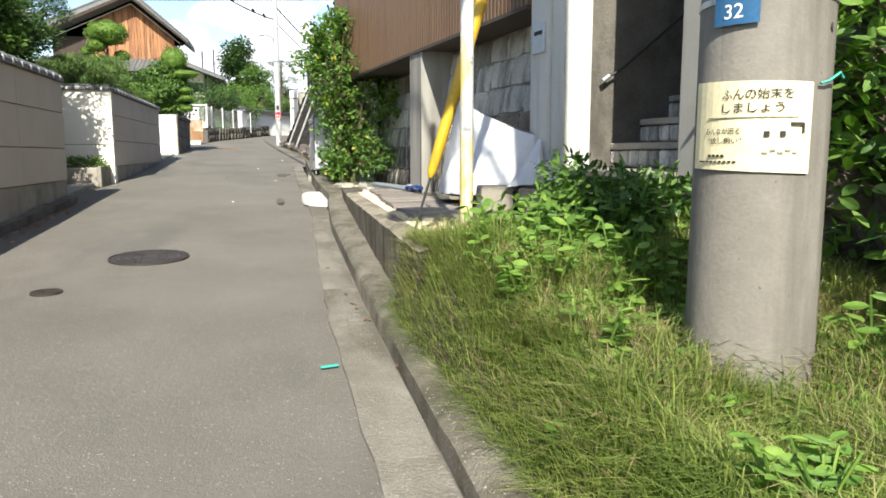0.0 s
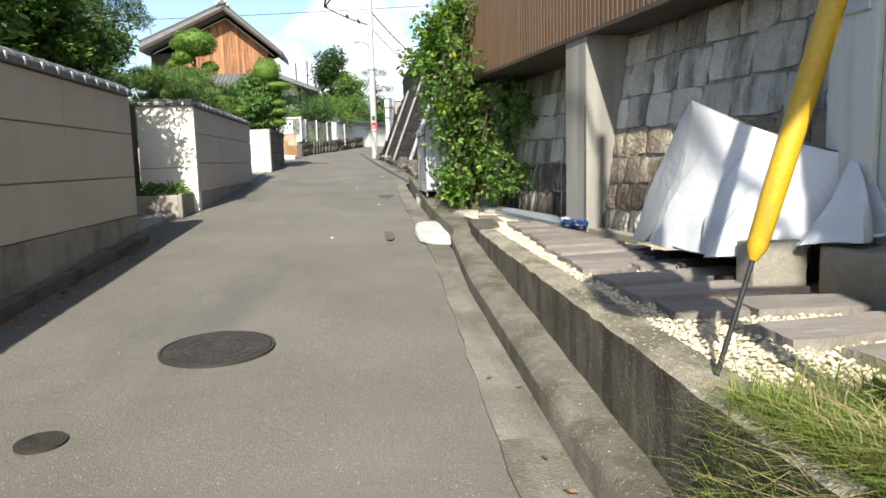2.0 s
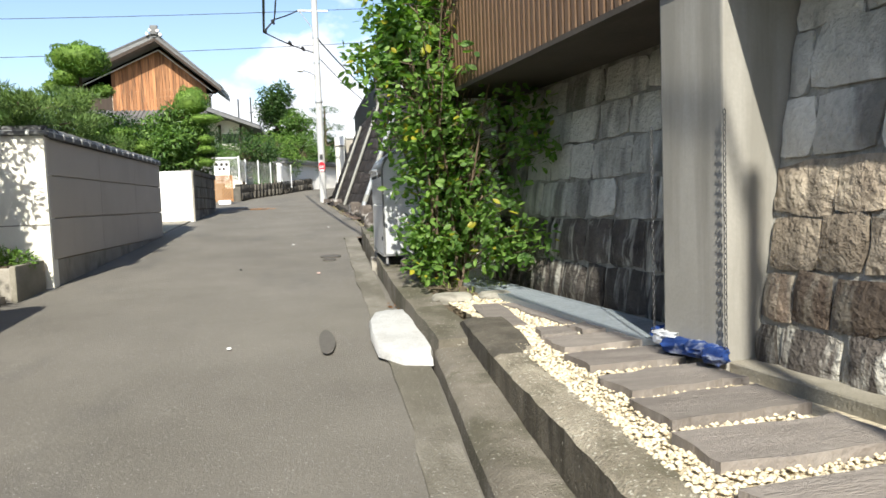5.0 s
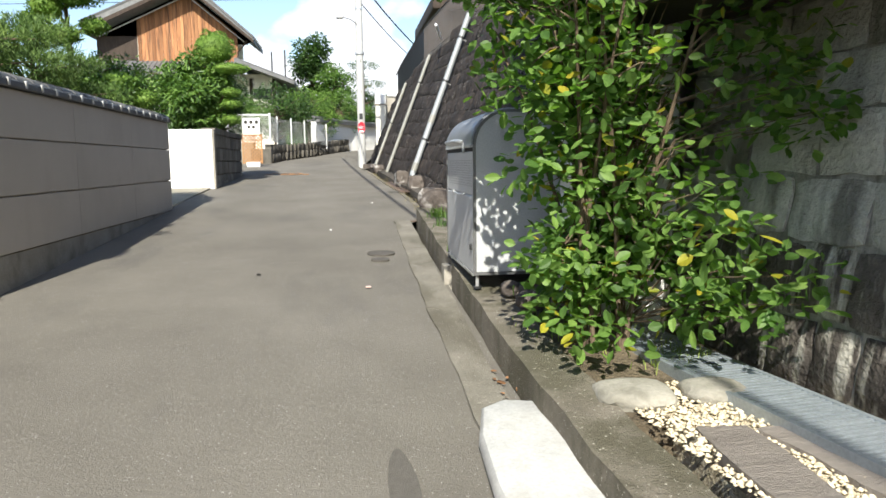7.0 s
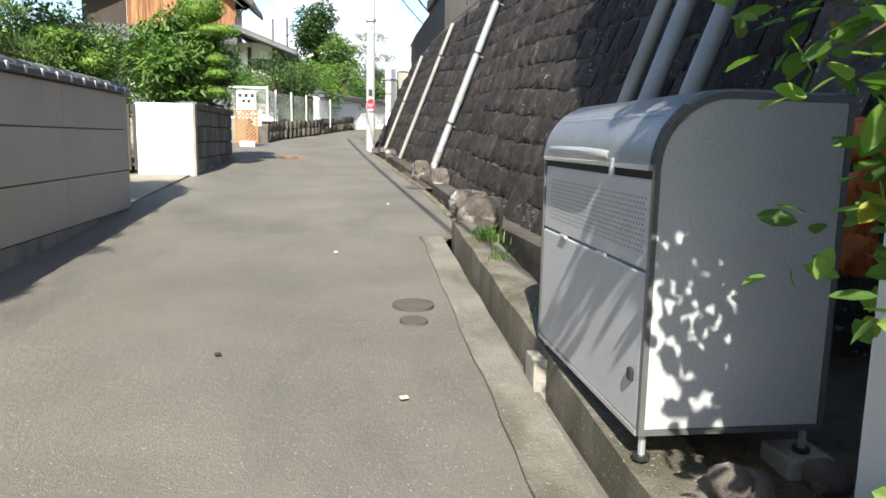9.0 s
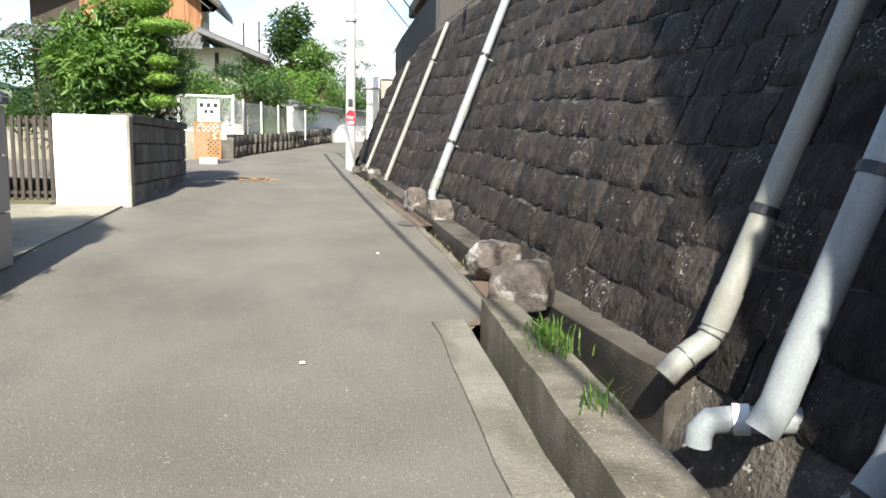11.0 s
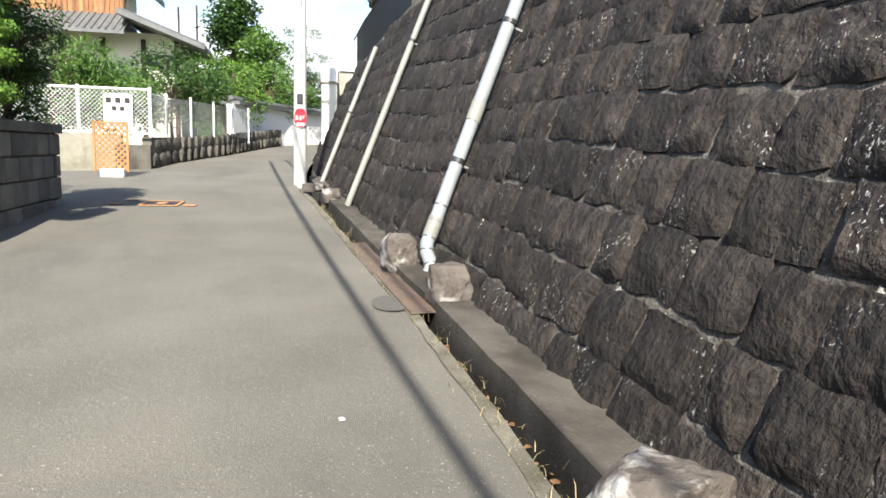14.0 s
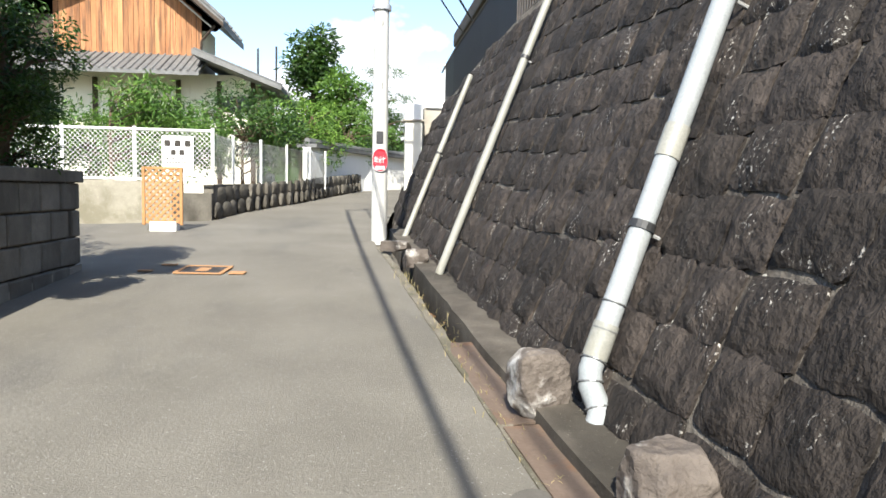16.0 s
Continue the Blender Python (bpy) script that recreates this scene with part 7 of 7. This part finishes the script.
for k in range(5):
    tube(bm, [(-3.60 + 0.06 * k, 45, 5.0), (-3.52 + 0.03 * k, 45, 5.75)], 0.035, 5)
solid("green_net", bm, M_TURQ, "turquoise netting hung behind the roof", "net")

# white plaster wall with tiled coping along the bend
fw = thing("wall_far", (0.3, 41, 2.2), "white plaster garden wall with tiled coping at the bend", "wall", kind="structure")
pl = [(-1.3, 39.6), (0.2, 43.2), (2.4, 46.5), (6.5, 50.5)]
for (xa, ya), (xb, yb) in zip(pl, pl[1:]):
    bm = bmesh.new()
    d = Vector((yb - ya, -(xb - xa), 0)).normalized() * 0.12
    prism(bm, [(xa - d.x, ya - d.y), (xb - d.x, yb - d.y), (xb + d.x, yb + d.y), (xa + d.x, ya + d.y)], 1.8, 3.36)
    part("plaster", bm, M_WHITE, fw)
    bm = bmesh.new()
    prism(bm, [(xa - d.x * 2.6, ya - d.y * 2.6), (xb - d.x * 2.6, yb - d.y * 2.6), (xb + d.x * 2.6, yb + d.y * 2.6), (xa + d.x * 2.6, ya + d.y * 2.6)], 3.36, 3.46)
    part("coping", bm, M_TILE, fw)
    part("coping_ridge", tubed([(xa, ya, 3.52), (xb, yb, 3.52)], 0.10, 8), M_TILE, fw, smooth=True)

# ---- garden trees ----


def tree(name, base, top, r0, limbs, clumps, material, label, leaf_len, leaf_wid, seed, group="", up=0.35, droop=0.08, dense=False):
    b0, t0 = Vector(base), Vector(top)
    mid = b0.lerp(t0, 0.5) + Vector((0.08 * math.sin(seed), 0.08 * math.cos(seed), 0))
    st = [([b0, mid, t0], r0, r0 * 0.35)]
    for c, s, n in clumps:
        c = Vector(c)
        if limbs:
            k = max(0.25, min(0.98, (c.z - b0.z - 0.25) / max(0.1, t0.z - b0.z)))
            p = b0.lerp(mid, k * 2) if k < 0.5 else mid.lerp(t0, k * 2 - 1)
            st.append(([p, p.lerp(c, 0.5) + Vector((0, 0, 0.08)), c], r0 * 0.38, r0 * 0.12))
    t = bush(name, base, st, clumps, material, label, "tree", leaf_len, leaf_wid, seed, group, None, up, droop, 0.10 if dense else 0.45)
    if dense:
        for i, (c, s, n) in enumerate(clumps):
            bm = bmesh.new()
            rock(bm, c, (s[0] * 0.86, s[1] * 0.86, s[2] * 0.86), i * 1.7, 3, 0.2, block=0.1)
            part("twig_mass", bm, M_TOPI, t, smooth=True)
    return t


def scatter(rr, c, s, k, cs, n):
    """Clumps spread unevenly through an oval."""
    out_ = []
    while len(out_) < k:
        u = Vector((rr.uniform(-1, 1), rr.uniform(-1, 1), rr.uniform(-1, 1)))
        if 0.25 < u.length < 1:
            q = rr.uniform(0.7, 1.3)
            out_.append((Vector(c) + Vector((u.x * s[0], u.y * s[1], u.z * s[2])), (cs * q, cs * q, cs * q * 0.75), int(n * q * q)))
    return out_


rr = random.Random(77)
# leafy tree behind the block wall
tree("broadleaf_tree", (-3.3, 24.8, 1.3), (-3.2, 24.8, 3.8), 0.07, True, scatter(rr, (-3.22, 24.7, 3.15), (0.62, 0.7, 0.85), 46, 0.30, 190) + [((-2.75, 24.4, 2.55), (0.25, 0.35, 0.25), 130), ((-2.95, 24.2, 2.45), (0.25, 0.3, 0.2), 110)], M_LEAF_M, "leafy broadleaf tree behind the block wall", 0.13, 0.046, 5, "garden trees", 0.25, 0.45)
# cloud-pruned trees
pads = [((-2.36, 24.3, 2.54), (0.20, 0.22, 0.10), 700), ((-2.35, 24.3, 2.86), (0.21, 0.24, 0.10), 700), ((-2.34, 24.3, 3.10), (0.20, 0.22, 0.10), 700), ((-2.36, 24.5, 3.62), (0.40, 0.36, 0.12), 1200), ((-2.72, 24.8, 4.10), (0.42, 0.42, 0.36), 3600)]
tree("cloud_pruned_tree", (-2.75, 24.6, 1.3), (-2.70, 24.8, 4.0), 0.06, True, pads, M_TOPI, "cloud-pruned tree with a clipped ball over stacked pads", 0.036, 0.020, 6, "garden trees", 0.1, -0.1, True)
tree("dark_conifer", (-2.95, 25.9, 1.3), (-2.75, 25.9, 3.6), 0.07, True, scatter(rr, (-2.72, 26.0, 3.0), (0.42, 0.6, 0.75), 30, 0.26, 300), M_LEAF_D, "dense dark evergreen behind the block wall", 0.06, 0.02, 7, "garden trees")
pads = [((-3.36, 18.2, 3.84), (0.46, 0.46, 0.26), 4600), ((-3.56, 18.1, 3.56), (0.20, 0.22, 0.15), 1000), ((-3.08, 18.3, 3.36), (0.17, 0.18, 0.11), 800), ((-3.78, 18.2, 3.42), (0.15, 0.15, 0.09), 500), ((-3.42, 18.0, 3.20), (0.30, 0.25, 0.11), 800)]
tree("cloud_pruned_tree", (-3.45, 18.3, 0.9), (-3.38, 18.2, 3.8), 0.06, True, pads, M_TOPI, "cloud-pruned tree with a great clipped dome", 0.032, 0.018, 8, "garden trees", 0.1, -0.1, True)
pads = [((-2.66, 18.9, 2.50), (0.17, 0.18, 0.12), 800), ((-2.97, 18.8, 2.72), (0.21, 0.21, 0.14), 900), ((-3.27, 19.0, 2.50), (0.31, 0.27, 0.16), 800)]
tree("cloud_pruned_tree", (-3.05, 18.95, 1.0), (-2.97, 18.85, 2.7), 0.045, True, pads, M_TOPI, "small cloud-pruned tree beside the gate", 0.036, 0.02, 9, "garden trees", 0.1, -0.1, True)
# clipped hedge pads behind the mid wall
rp = random.Random(23)


def layered(c, s, k, pad, n):
    """Flat needle pads spread level through an oval."""
    return [((c[0] + s[0] * rp.uniform(-1, 1), c[1] + s[1] * rp.uniform(-1, 1), c[2] + s[2] * rp.uniform(-1, 1)), (pad * rp.uniform(0.8, 1.3), pad * rp.uniform(0.8, 1.3), pad * 0.38), n) for _ in range(k)]


tree("trained_pine", (-3.2, 15.0, 0.8), (-3.15, 15.2, 2.75), 0.06, True, layered((-3.15, 14.7, 2.58), (0.50, 1.1, 0.24), 20, 0.22, 620), M_NEEDLE2, "trained garden pine spreading level over the wall", 0.085, 0.010, 10, "garden trees", -0.1, -0.55)
tree("trained_pine", (-3.5, 17.2, 0.9), (-3.4, 17.2, 2.9), 0.06, True, layered((-3.35, 17.2, 2.72), (0.62, 1.3, 0.30), 20, 0.24, 560), M_NEEDLE2, "trained garden pine spreading level over the wall", 0.085, 0.010, 22, "garden trees", -0.1, -0.55)
tree("hedge_tree", (-3.4, 19.0, 1.0), (-3.4, 19.0, 2.8), 0.06, True, scatter(rr, (-3.35, 19.3, 2.62), (0.60, 1.2, 0.42), 40, 0.30, 300), M_LEAF_M, "mixed clipped shrubs behind the taupe wall", 0.06, 0.026, 24, "garden trees")
tree("hedge_tree", (-5.2, 20.8, 1.1), (-5.2, 20.8, 2.8), 0.06, True, scatter(rr, (-5.3, 21.0, 2.45), (0.9, 1.4, 0.55), 46, 0.34, 240), M_LEAF_M, "mixed garden shrubs behind the gate", 0.07, 0.028, 11, "garden trees")
tree("camellia", (-3.9, 26.5, 1.4), (-3.9, 26.5, 3.6), 0.07, True, scatter(rr, (-4.4, 26.6, 3.0), (1.0, 0.9, 1.0), 40, 0.38, 130), M_LEAF_D, "dark camellia behind the block wall", 0.08, 0.034, 12, "garden trees")
# big trees behind the near wall
r17 = random.Random(171)
tree("garden_tree", (-5.5, 17.4, 0.8), (-5.5, 17.3, 3.9), 0.09, True, scatter(r17, (-5.55, 17.3, 3.45), (1.1, 0.9, 1.05), 46, 0.34, 200), M_LEAF_M, "full leafy garden tree behind the taupe wall", 0.075, 0.032, 171, "garden trees")
def winding_pine(base, limbs, label, seed):
    """A dark pine with winding bare limbs that carry tufts of needles at their ends."""
    r9 = random.Random(seed)
    st, cl = [], []
    b0 = Vector(base)
    trunk = [b0 + Vector((0.12 * math.sin(k * 1.3), 0.10 * math.cos(k * 1.7), 0.62 * k)) for k in range(8)]
    st.append((trunk, 0.085, 0.04))
    for tip, k in limbs:
        a, e = trunk[k], Vector(tip)
        pts = [a.lerp(e, q / 7) + Vector((0.09 * math.sin(q * 2.1 + tip[0] * 5), 0.07 * math.cos(q * 2.6), 0.10 * math.sin(q * 1.7 + tip[2] * 3))) * (1 if 0 < q < 7 else 0) for q in range(8)]
        st.append((pts, 0.034, 0.010))
        for q in range(3, 8):
            for _ in range(2):
                c = pts[q] + Vector((r9.uniform(-0.22, 0.22), r9.uniform(-0.25, 0.25), r9.uniform(-0.02, 0.2)))
                st.append(([pts[q], pts[q].lerp(c, 0.5) + Vector((0, 0, 0.02)), c], 0.010, 0.004))
                cl.append((c, (0.17, 0.17, 0.11), 300))
    return bush("pine_tree", base, st, cl, M_NEEDLE, label, "tree", 0.10, 0.011, seed, "garden trees", None, -0.1, -0.45)


winding_pine((-4.55, 13.6, 0.6), (((-3.50, 14.2, 3.50), 5), ((-3.65, 14.0, 4.0), 6), ((-3.60, 13.8, 3.10), 4), ((-4.1, 13.2, 4.6), 7), ((-4.9, 13.0, 4.6), 7), ((-3.9, 13.2, 2.85), 4), ((-5.2, 13.8, 3.9), 6), ((-4.3, 13.0, 3.5), 5), ((-4.9, 13.2, 2.9), 4), ((-4.0, 13.6, 4.9), 7), ((-4.4, 12.8, 4.2), 6), ((-3.9, 13.8, 4.4), 7), ((-4.7, 13.2, 5.2), 7)), "dark pine with winding open branches behind the wall", 13)
tree("broadleaf_tree", (-5.0, 10.6, 0.6), (-5.0, 10.6, 4.6), 0.10, True, scatter(rr, (-4.75, 10.6, 3.85), (1.15, 1.3, 1.5), 120, 0.36, 210), M_LEAF_M, "leafy bright green broadleaf tree behind the wall", 0.085, 0.045, 14, "garden trees")
tree("broadleaf_tree", (-3.75, 11.7, 0.6), (-3.72, 11.6, 3.2), 0.06, True, scatter(rr, (-3.72, 11.6, 2.95), (0.48, 0.6, 0.72), 46, 0.24, 170), M_LEAF_M, "bright green maple leaning over the wall", 0.075, 0.045, 25, "garden trees")
tree("broadleaf_tree", (-4.2, 12.2, 0.6), (-4.2, 12.2, 3.0), 0.08, True, scatter(rr, (-4.1, 12.3, 2.65), (0.65, 0.9, 0.55), 40, 0.28, 210) + scatter(rr, (-3.30, 12.55, 3.05), (0.45, 0.45, 0.42), 13, 0.16, 90), M_LEAF_D, "dark evergreen shrub tree behind the wall", 0.075, 0.03, 21, "garden trees")
tree("broadleaf_tree", (-4.3, 9.4, 0.6), (-4.3, 9.4, 3.0), 0.10, True, scatter(rr, (-4.2, 9.0, 3.0), (0.9, 2.0, 0.9), 64, 0.38, 210), M_LEAF_M, "broadleaf tree behind the wall", 0.10, 0.04, 15, "garden trees")
tree("broadleaf_tree", (-5.0, 5.0, 0.4), (-5.0, 5.0, 3.6), 0.12, True, scatter(rr, (-5.3, 5.0, 3.2), (1.2, 2.4, 0.8), 40, 0.45, 130), M_LEAF_D, "broadleaf tree behind the wall", 0.11, 0.045, 16, "garden trees")
tree("pine_tree", (-7.0, 24.0, 1.2), (-6.8, 24.0, 4.6), 0.10, True, scatter(rr, (-7.2, 24.0, 3.7), (1.4, 1.0, 0.9), 30, 0.36, 200), M_NEEDLE, "garden pine behind the gate", 0.12, 0.012, 17, "garden trees", 0.0, -0.2)
# trees past the fence
tree("broadleaf_tree", (-1.6, 46, 2.3), (-1.5, 46, 7.4), 0.16, True, scatter(rr, (-1.6, 46, 6.3), (0.95, 1.0, 1.7), 40, 0.50, 120), M_LEAF_D, "tall garden tree past the fence", 0.20, 0.08, 18, "garden trees")
tree("broadleaf_tree", (-0.5, 45, 2.3), (-0.4, 45, 5.8), 0.13, True, scatter(rr, (-0.4, 45, 5.1), (0.95, 0.9, 1.3), 34, 0.48, 120), M_LEAF_M, "garden tree past the fence", 0.18, 0.07, 19, "garden trees")
pads = [((1.05, 47, 6.7), (0.85, 0.7, 0.16), 500), ((0.6, 47, 6.1), (0.6, 0.6, 0.18), 400), ((1.5, 47, 5.7), (0.8, 0.6, 0.18), 450), ((0.8, 47, 5.2), (0.8, 0.7, 0.2), 450), ((2.0, 47, 4.9), (0.9, 0.7, 0.25), 500), ((2.9, 48, 4.5), (0.9, 0.7, 0.35), 600)]
tree("pine_tree", (0.9, 47, 2.4), (1.05, 47, 6.8), 0.12, True, pads, M_NEEDLE, "layered garden pine past the white wall", 0.2, 0.022, 20, "garden trees", 0.1, -0.1)
for k, (x, y, z, sx, sz_) in enumerate(((-3.6, 35.2, 2.85, 1.1, 0.55), (-2.6, 37.0, 3.35, 1.2, 0.8), (-1.6, 40.6, 3.6, 1.2, 0.8), (-0.3, 43.8, 3.9, 1.3, 0.8), (1.4, 48.0, 4.0, 1.5, 0.9), (3.2, 50.5, 4.0, 1.8, 1.0), (-5.6, 35.8, 2.9, 1.2, 0.6), (-7.4, 36.0, 2.8, 1.2, 0.6))):
    tree("garden_shrub", (x, y, 1.9), (x, y, z), 0.06, True, scatter(rr, (x, y, z + 0.2), (sx * 1.15, 0.9, sz_ * 1.2), 34, 0.42, 170), (M_LEAF_M, M_LEAF_D, M_TOPI)[k % 3], "rounded garden shrub behind the fence", 0.12, 0.04, 30 + k, "garden shrubs")
tree("bamboo_clump", (-4.6, 34.0, 2.2), (-4.6, 34.0, 4.0), 0.05, True, scatter(rr, (-3.8, 34.0, 3.5), (0.95, 0.6, 0.85), 30, 0.38, 110), M_LEAF_M, "pale green weeping shrub behind the fence", 0.16, 0.03, 41, "garden shrubs", 0.1, 0.5)
# far tree line and a hill that close the view
bm = bmesh.new()
for k in range(40):
    x = -90 + 5 * k
    rock(bm, (x, 95 + 6 * math.sin(k * 1.7), 4.0), (5.0, 4.0, 4.2 + 1.2 * math.sin(k * 2.3)), k * 0.7, 2, 0.4)
solid("backdrop", bm, M_LEAF_D, "distant wooded rise", "backdrop", kind="structure", smooth=True)

# earth and a house above the retaining wall
solid("upper_ground", boxed(3.4, 20, 34.5, 60, 1.0, 4.3), M_GROUND, "earth terrace above the stone wall", "ground", kind="structure")
uh = thing("upper_house", (7.5, 49, 4.3), "dark house on the terrace above the wall", "house", kind="structure")
part("wall", boxed(5.0, 12.0, 45.6, 54, 4.3, 9.3), M_SOFFIT, uh)
part("roof", boxed(4.55, 12.4, 45.0, 54.5, 9.25, 9.9, 0.1), M_DKWOOD, uh)

# ---- grass bank round the near pole ----


def bank_edge(y):
    return lerp1(y, [-6, 2.4, 3.7], [0.82, 0.83, 0.76])


def bank_z(x, y):
    e = max(0.0, min(1.0, (x - bank_edge(y) - 0.04 * noise.noise((y * 3, 0, 1))) / lerp1(y, [2.6, 3.4], [0.24, 0.13])))
    lo = road_z(0, y) + 0.10
    hi = lerp1(y, [0, 1.5, 2.4, 3.0, 3.6, 4.2], [0.25, 0.35, 0.44, 0.60, 0.68, 0.61]) + 0.06 * noise.noise((x * 2.4, y * 2.4, 0)) + 0.03 * max(0, x - 1.5)
    return lo + (hi - lo) * (e * e * (3 - 2 * e)) ** 0.8


bank = new("grass_bank", finish("grass_bank", strip(-6.0, 4.4, 0.12, lambda y: bank_edge(y) - 0.02, lambda y: 3.2, bank_z, 0.5, 0.0, 24), M_SOIL, True))
tagged(bank, "earth bank under long grass", "bank", kind="structure")
rng = np.random.default_rng(40)


def spread(n, x0, x1, y0, y1):
    x, y = rng.uniform(x0, x1, n), rng.uniform(y0, y1, n)
    x = x + np.array([bank_edge(b) for b in y]) - 0.76
    return np.stack([x, y, np.array([bank_z(a, b) for a, b in zip(x, y)]) - 0.01], 1)


def patchy(n, x0, x1, y0, y1, lo, sc, off):
    """Points that keep to the patches of a noise."""
    p = spread(n, x0, x1, y0, y1)
    return p[[noise.noise((a * sc, b_ * sc, off)) > lo + 0.25 * rng.uniform(-1, 1) for a, b_, c in p.tolist()]]


v1, f1 = blades(rng, patchy(70000, 0.84, 2.4, 0.2, 4.4, -0.22, 4.0, 2.0), 0.14, 0.0038, 1.0)
raw("long_grass", v1, f1, M_GRASS, None, "long uncut green grass on the bank", "grass", kind="stuff")
v1, f1 = blades(rng, patchy(30000, 0.80, 2.4, 0.2, 4.4, 0.05, 3.6, 7.0), 0.21, 0.0042, 0.7)
raw("tall_grass", v1, f1, M_GRASS, None, "tall tufts of green grass on the bank", "grass", kind="stuff")
v1, f1 = blades(rng, spread(19000, 0.75, 1.02, -0.2, 4.42), 0.14, 0.0038, 1.1, (-0.18, 0, -0.15))
raw("hanging_grass", v1, f1, M_GRASS, None, "green grass hanging over the kerb", "grass", kind="stuff")
v1, f1 = blades(rng, patchy(38000, 0.80, 2.4, 0.2, 4.3, 0.06, 4.2, 5.0), 0.17, 0.004, 1.3)
raw("dry_grass", v1, f1, M_STRAW, None, "dry straw-coloured grass in the bank", "grass", kind="stuff")


def weed(at, h, n, ll, lw, seed, group="broadleaf weeds"):
    t = thing("weed_plant", at, "broadleaf weed with pointed green leaves", "plant", group)
    g_ = np.random.default_rng(seed)
    bm = bmesh.new()
    P_, D_ = [], []
    for s in range(n):
        a = g_.uniform(0, 6.28)
        top = Vector(at) + Vector((0.35 * h * math.cos(a), 0.35 * h * math.sin(a), h * g_.uniform(0.6, 1.1)))
        tube(bm, [at, Vector(at).lerp(top, 0.5) + Vector((0, 0, 0.02)), top], 0.004, 5)
        for k in range(7):
            q = Vector(at).lerp(top, 0.25 + 0.75 * k / 6)
            b_ = a + 2.4 * k
            P_.append(tuple(q)), D_.append((math.cos(b_), math.sin(b_), 0.15))
    part("stem", bm, M_WEED, t)
    v, f = leaves(g_, np.array(P_), ll, lw, 0.6, 0.0, np.array(D_) * 2.5)
    raw("foliage", v, f, M_WEED, t)


for k in range(60):
    x, y = rng.uniform(0.92, 1.6), rng.uniform(2.3, 3.7)
    weed((x, y, bank_z(x, y)), rng.uniform(0.08, 0.19), 2, 0.055, 0.030, 800 + k)
for k in range(46):
    x, y = rng.uniform(0.95, 2.0), rng.uniform(1.3, 2.7)
    if math.hypot(x - PX, y - PY) > 0.25:
        weed((x, y, bank_z(x, y)), rng.uniform(0.06, 0.15), 2, 0.045, 0.020, 900 + k)
for k in range(70):
    x, y = rng.uniform(1.0, 2.2), rng.uniform(2.75, 4.3)
    weed((x, y, bank_z(x, y)), rng.uniform(0.12, 0.27), 3, 0.07, 0.036, 300 + k)
for k, (x, y) in enumerate(((1.10, 1.62), (1.17, 1.56), (1.22, 1.66), (1.85, 2.1), (1.92, 2.2), (1.12, 2.45), (1.0, 2.9), (1.25, 2.75), (1.05, 3.4), (2.0, 1.95), (1.88, 1.95), (2.05, 2.05))):
    weed((x, y, bank_z(x, y)), 0.17 if x < 1.5 else 0.30, 6 if x < 1.5 else 3, 0.058 if x < 1.5 else 0.095, 0.020 if x < 1.5 else 0.034, 500 + k)
# tall bushes beside the stair and behind the pole
# the stair bush gets darker leaves, with the shade there put into the colour
tree("weed_bush", (1.75, 3.9, 0.5), (1.75, 3.9, 0.9), 0.02, True, scatter(rr, (1.88, 3.8, 0.86), (0.42, 0.45, 0.22), 50, 0.17, 80), M_LEAF_M, "dense weed bush before the stair", 0.058, 0.026, 60, "weed bushes")
tree("weed_bush", (1.35, 3.7, 0.5), (1.35, 3.7, 0.75), 0.02, True, scatter(rr, (1.38, 3.75, 0.76), (0.30, 0.40, 0.16), 22, 0.13, 34), M_WEED, "bright weed bush on the bank", 0.058, 0.036, 61, "weed bushes")
tree("roadside_bush", (2.55, 2.7, 0.5), (2.6, 2.7, 1.9), 0.03, True, scatter(rr, (2.62, 2.75, 1.5), (0.42, 0.55, 1.0), 46, 0.24, 60), M_WEED, "tall leafy bush behind the pole", 0.10, 0.04, 62, "weed bushes")
tree("roadside_bush", (2.3, 1.9, 0.5), (2.35, 1.9, 1.5), 0.03, True, scatter(rr, (2.45, 1.95, 1.1), (0.3, 0.4, 0.6), 26, 0.2, 55), M_LEAF_M, "leafy bush behind the pole", 0.10, 0.04, 63, "weed bushes")
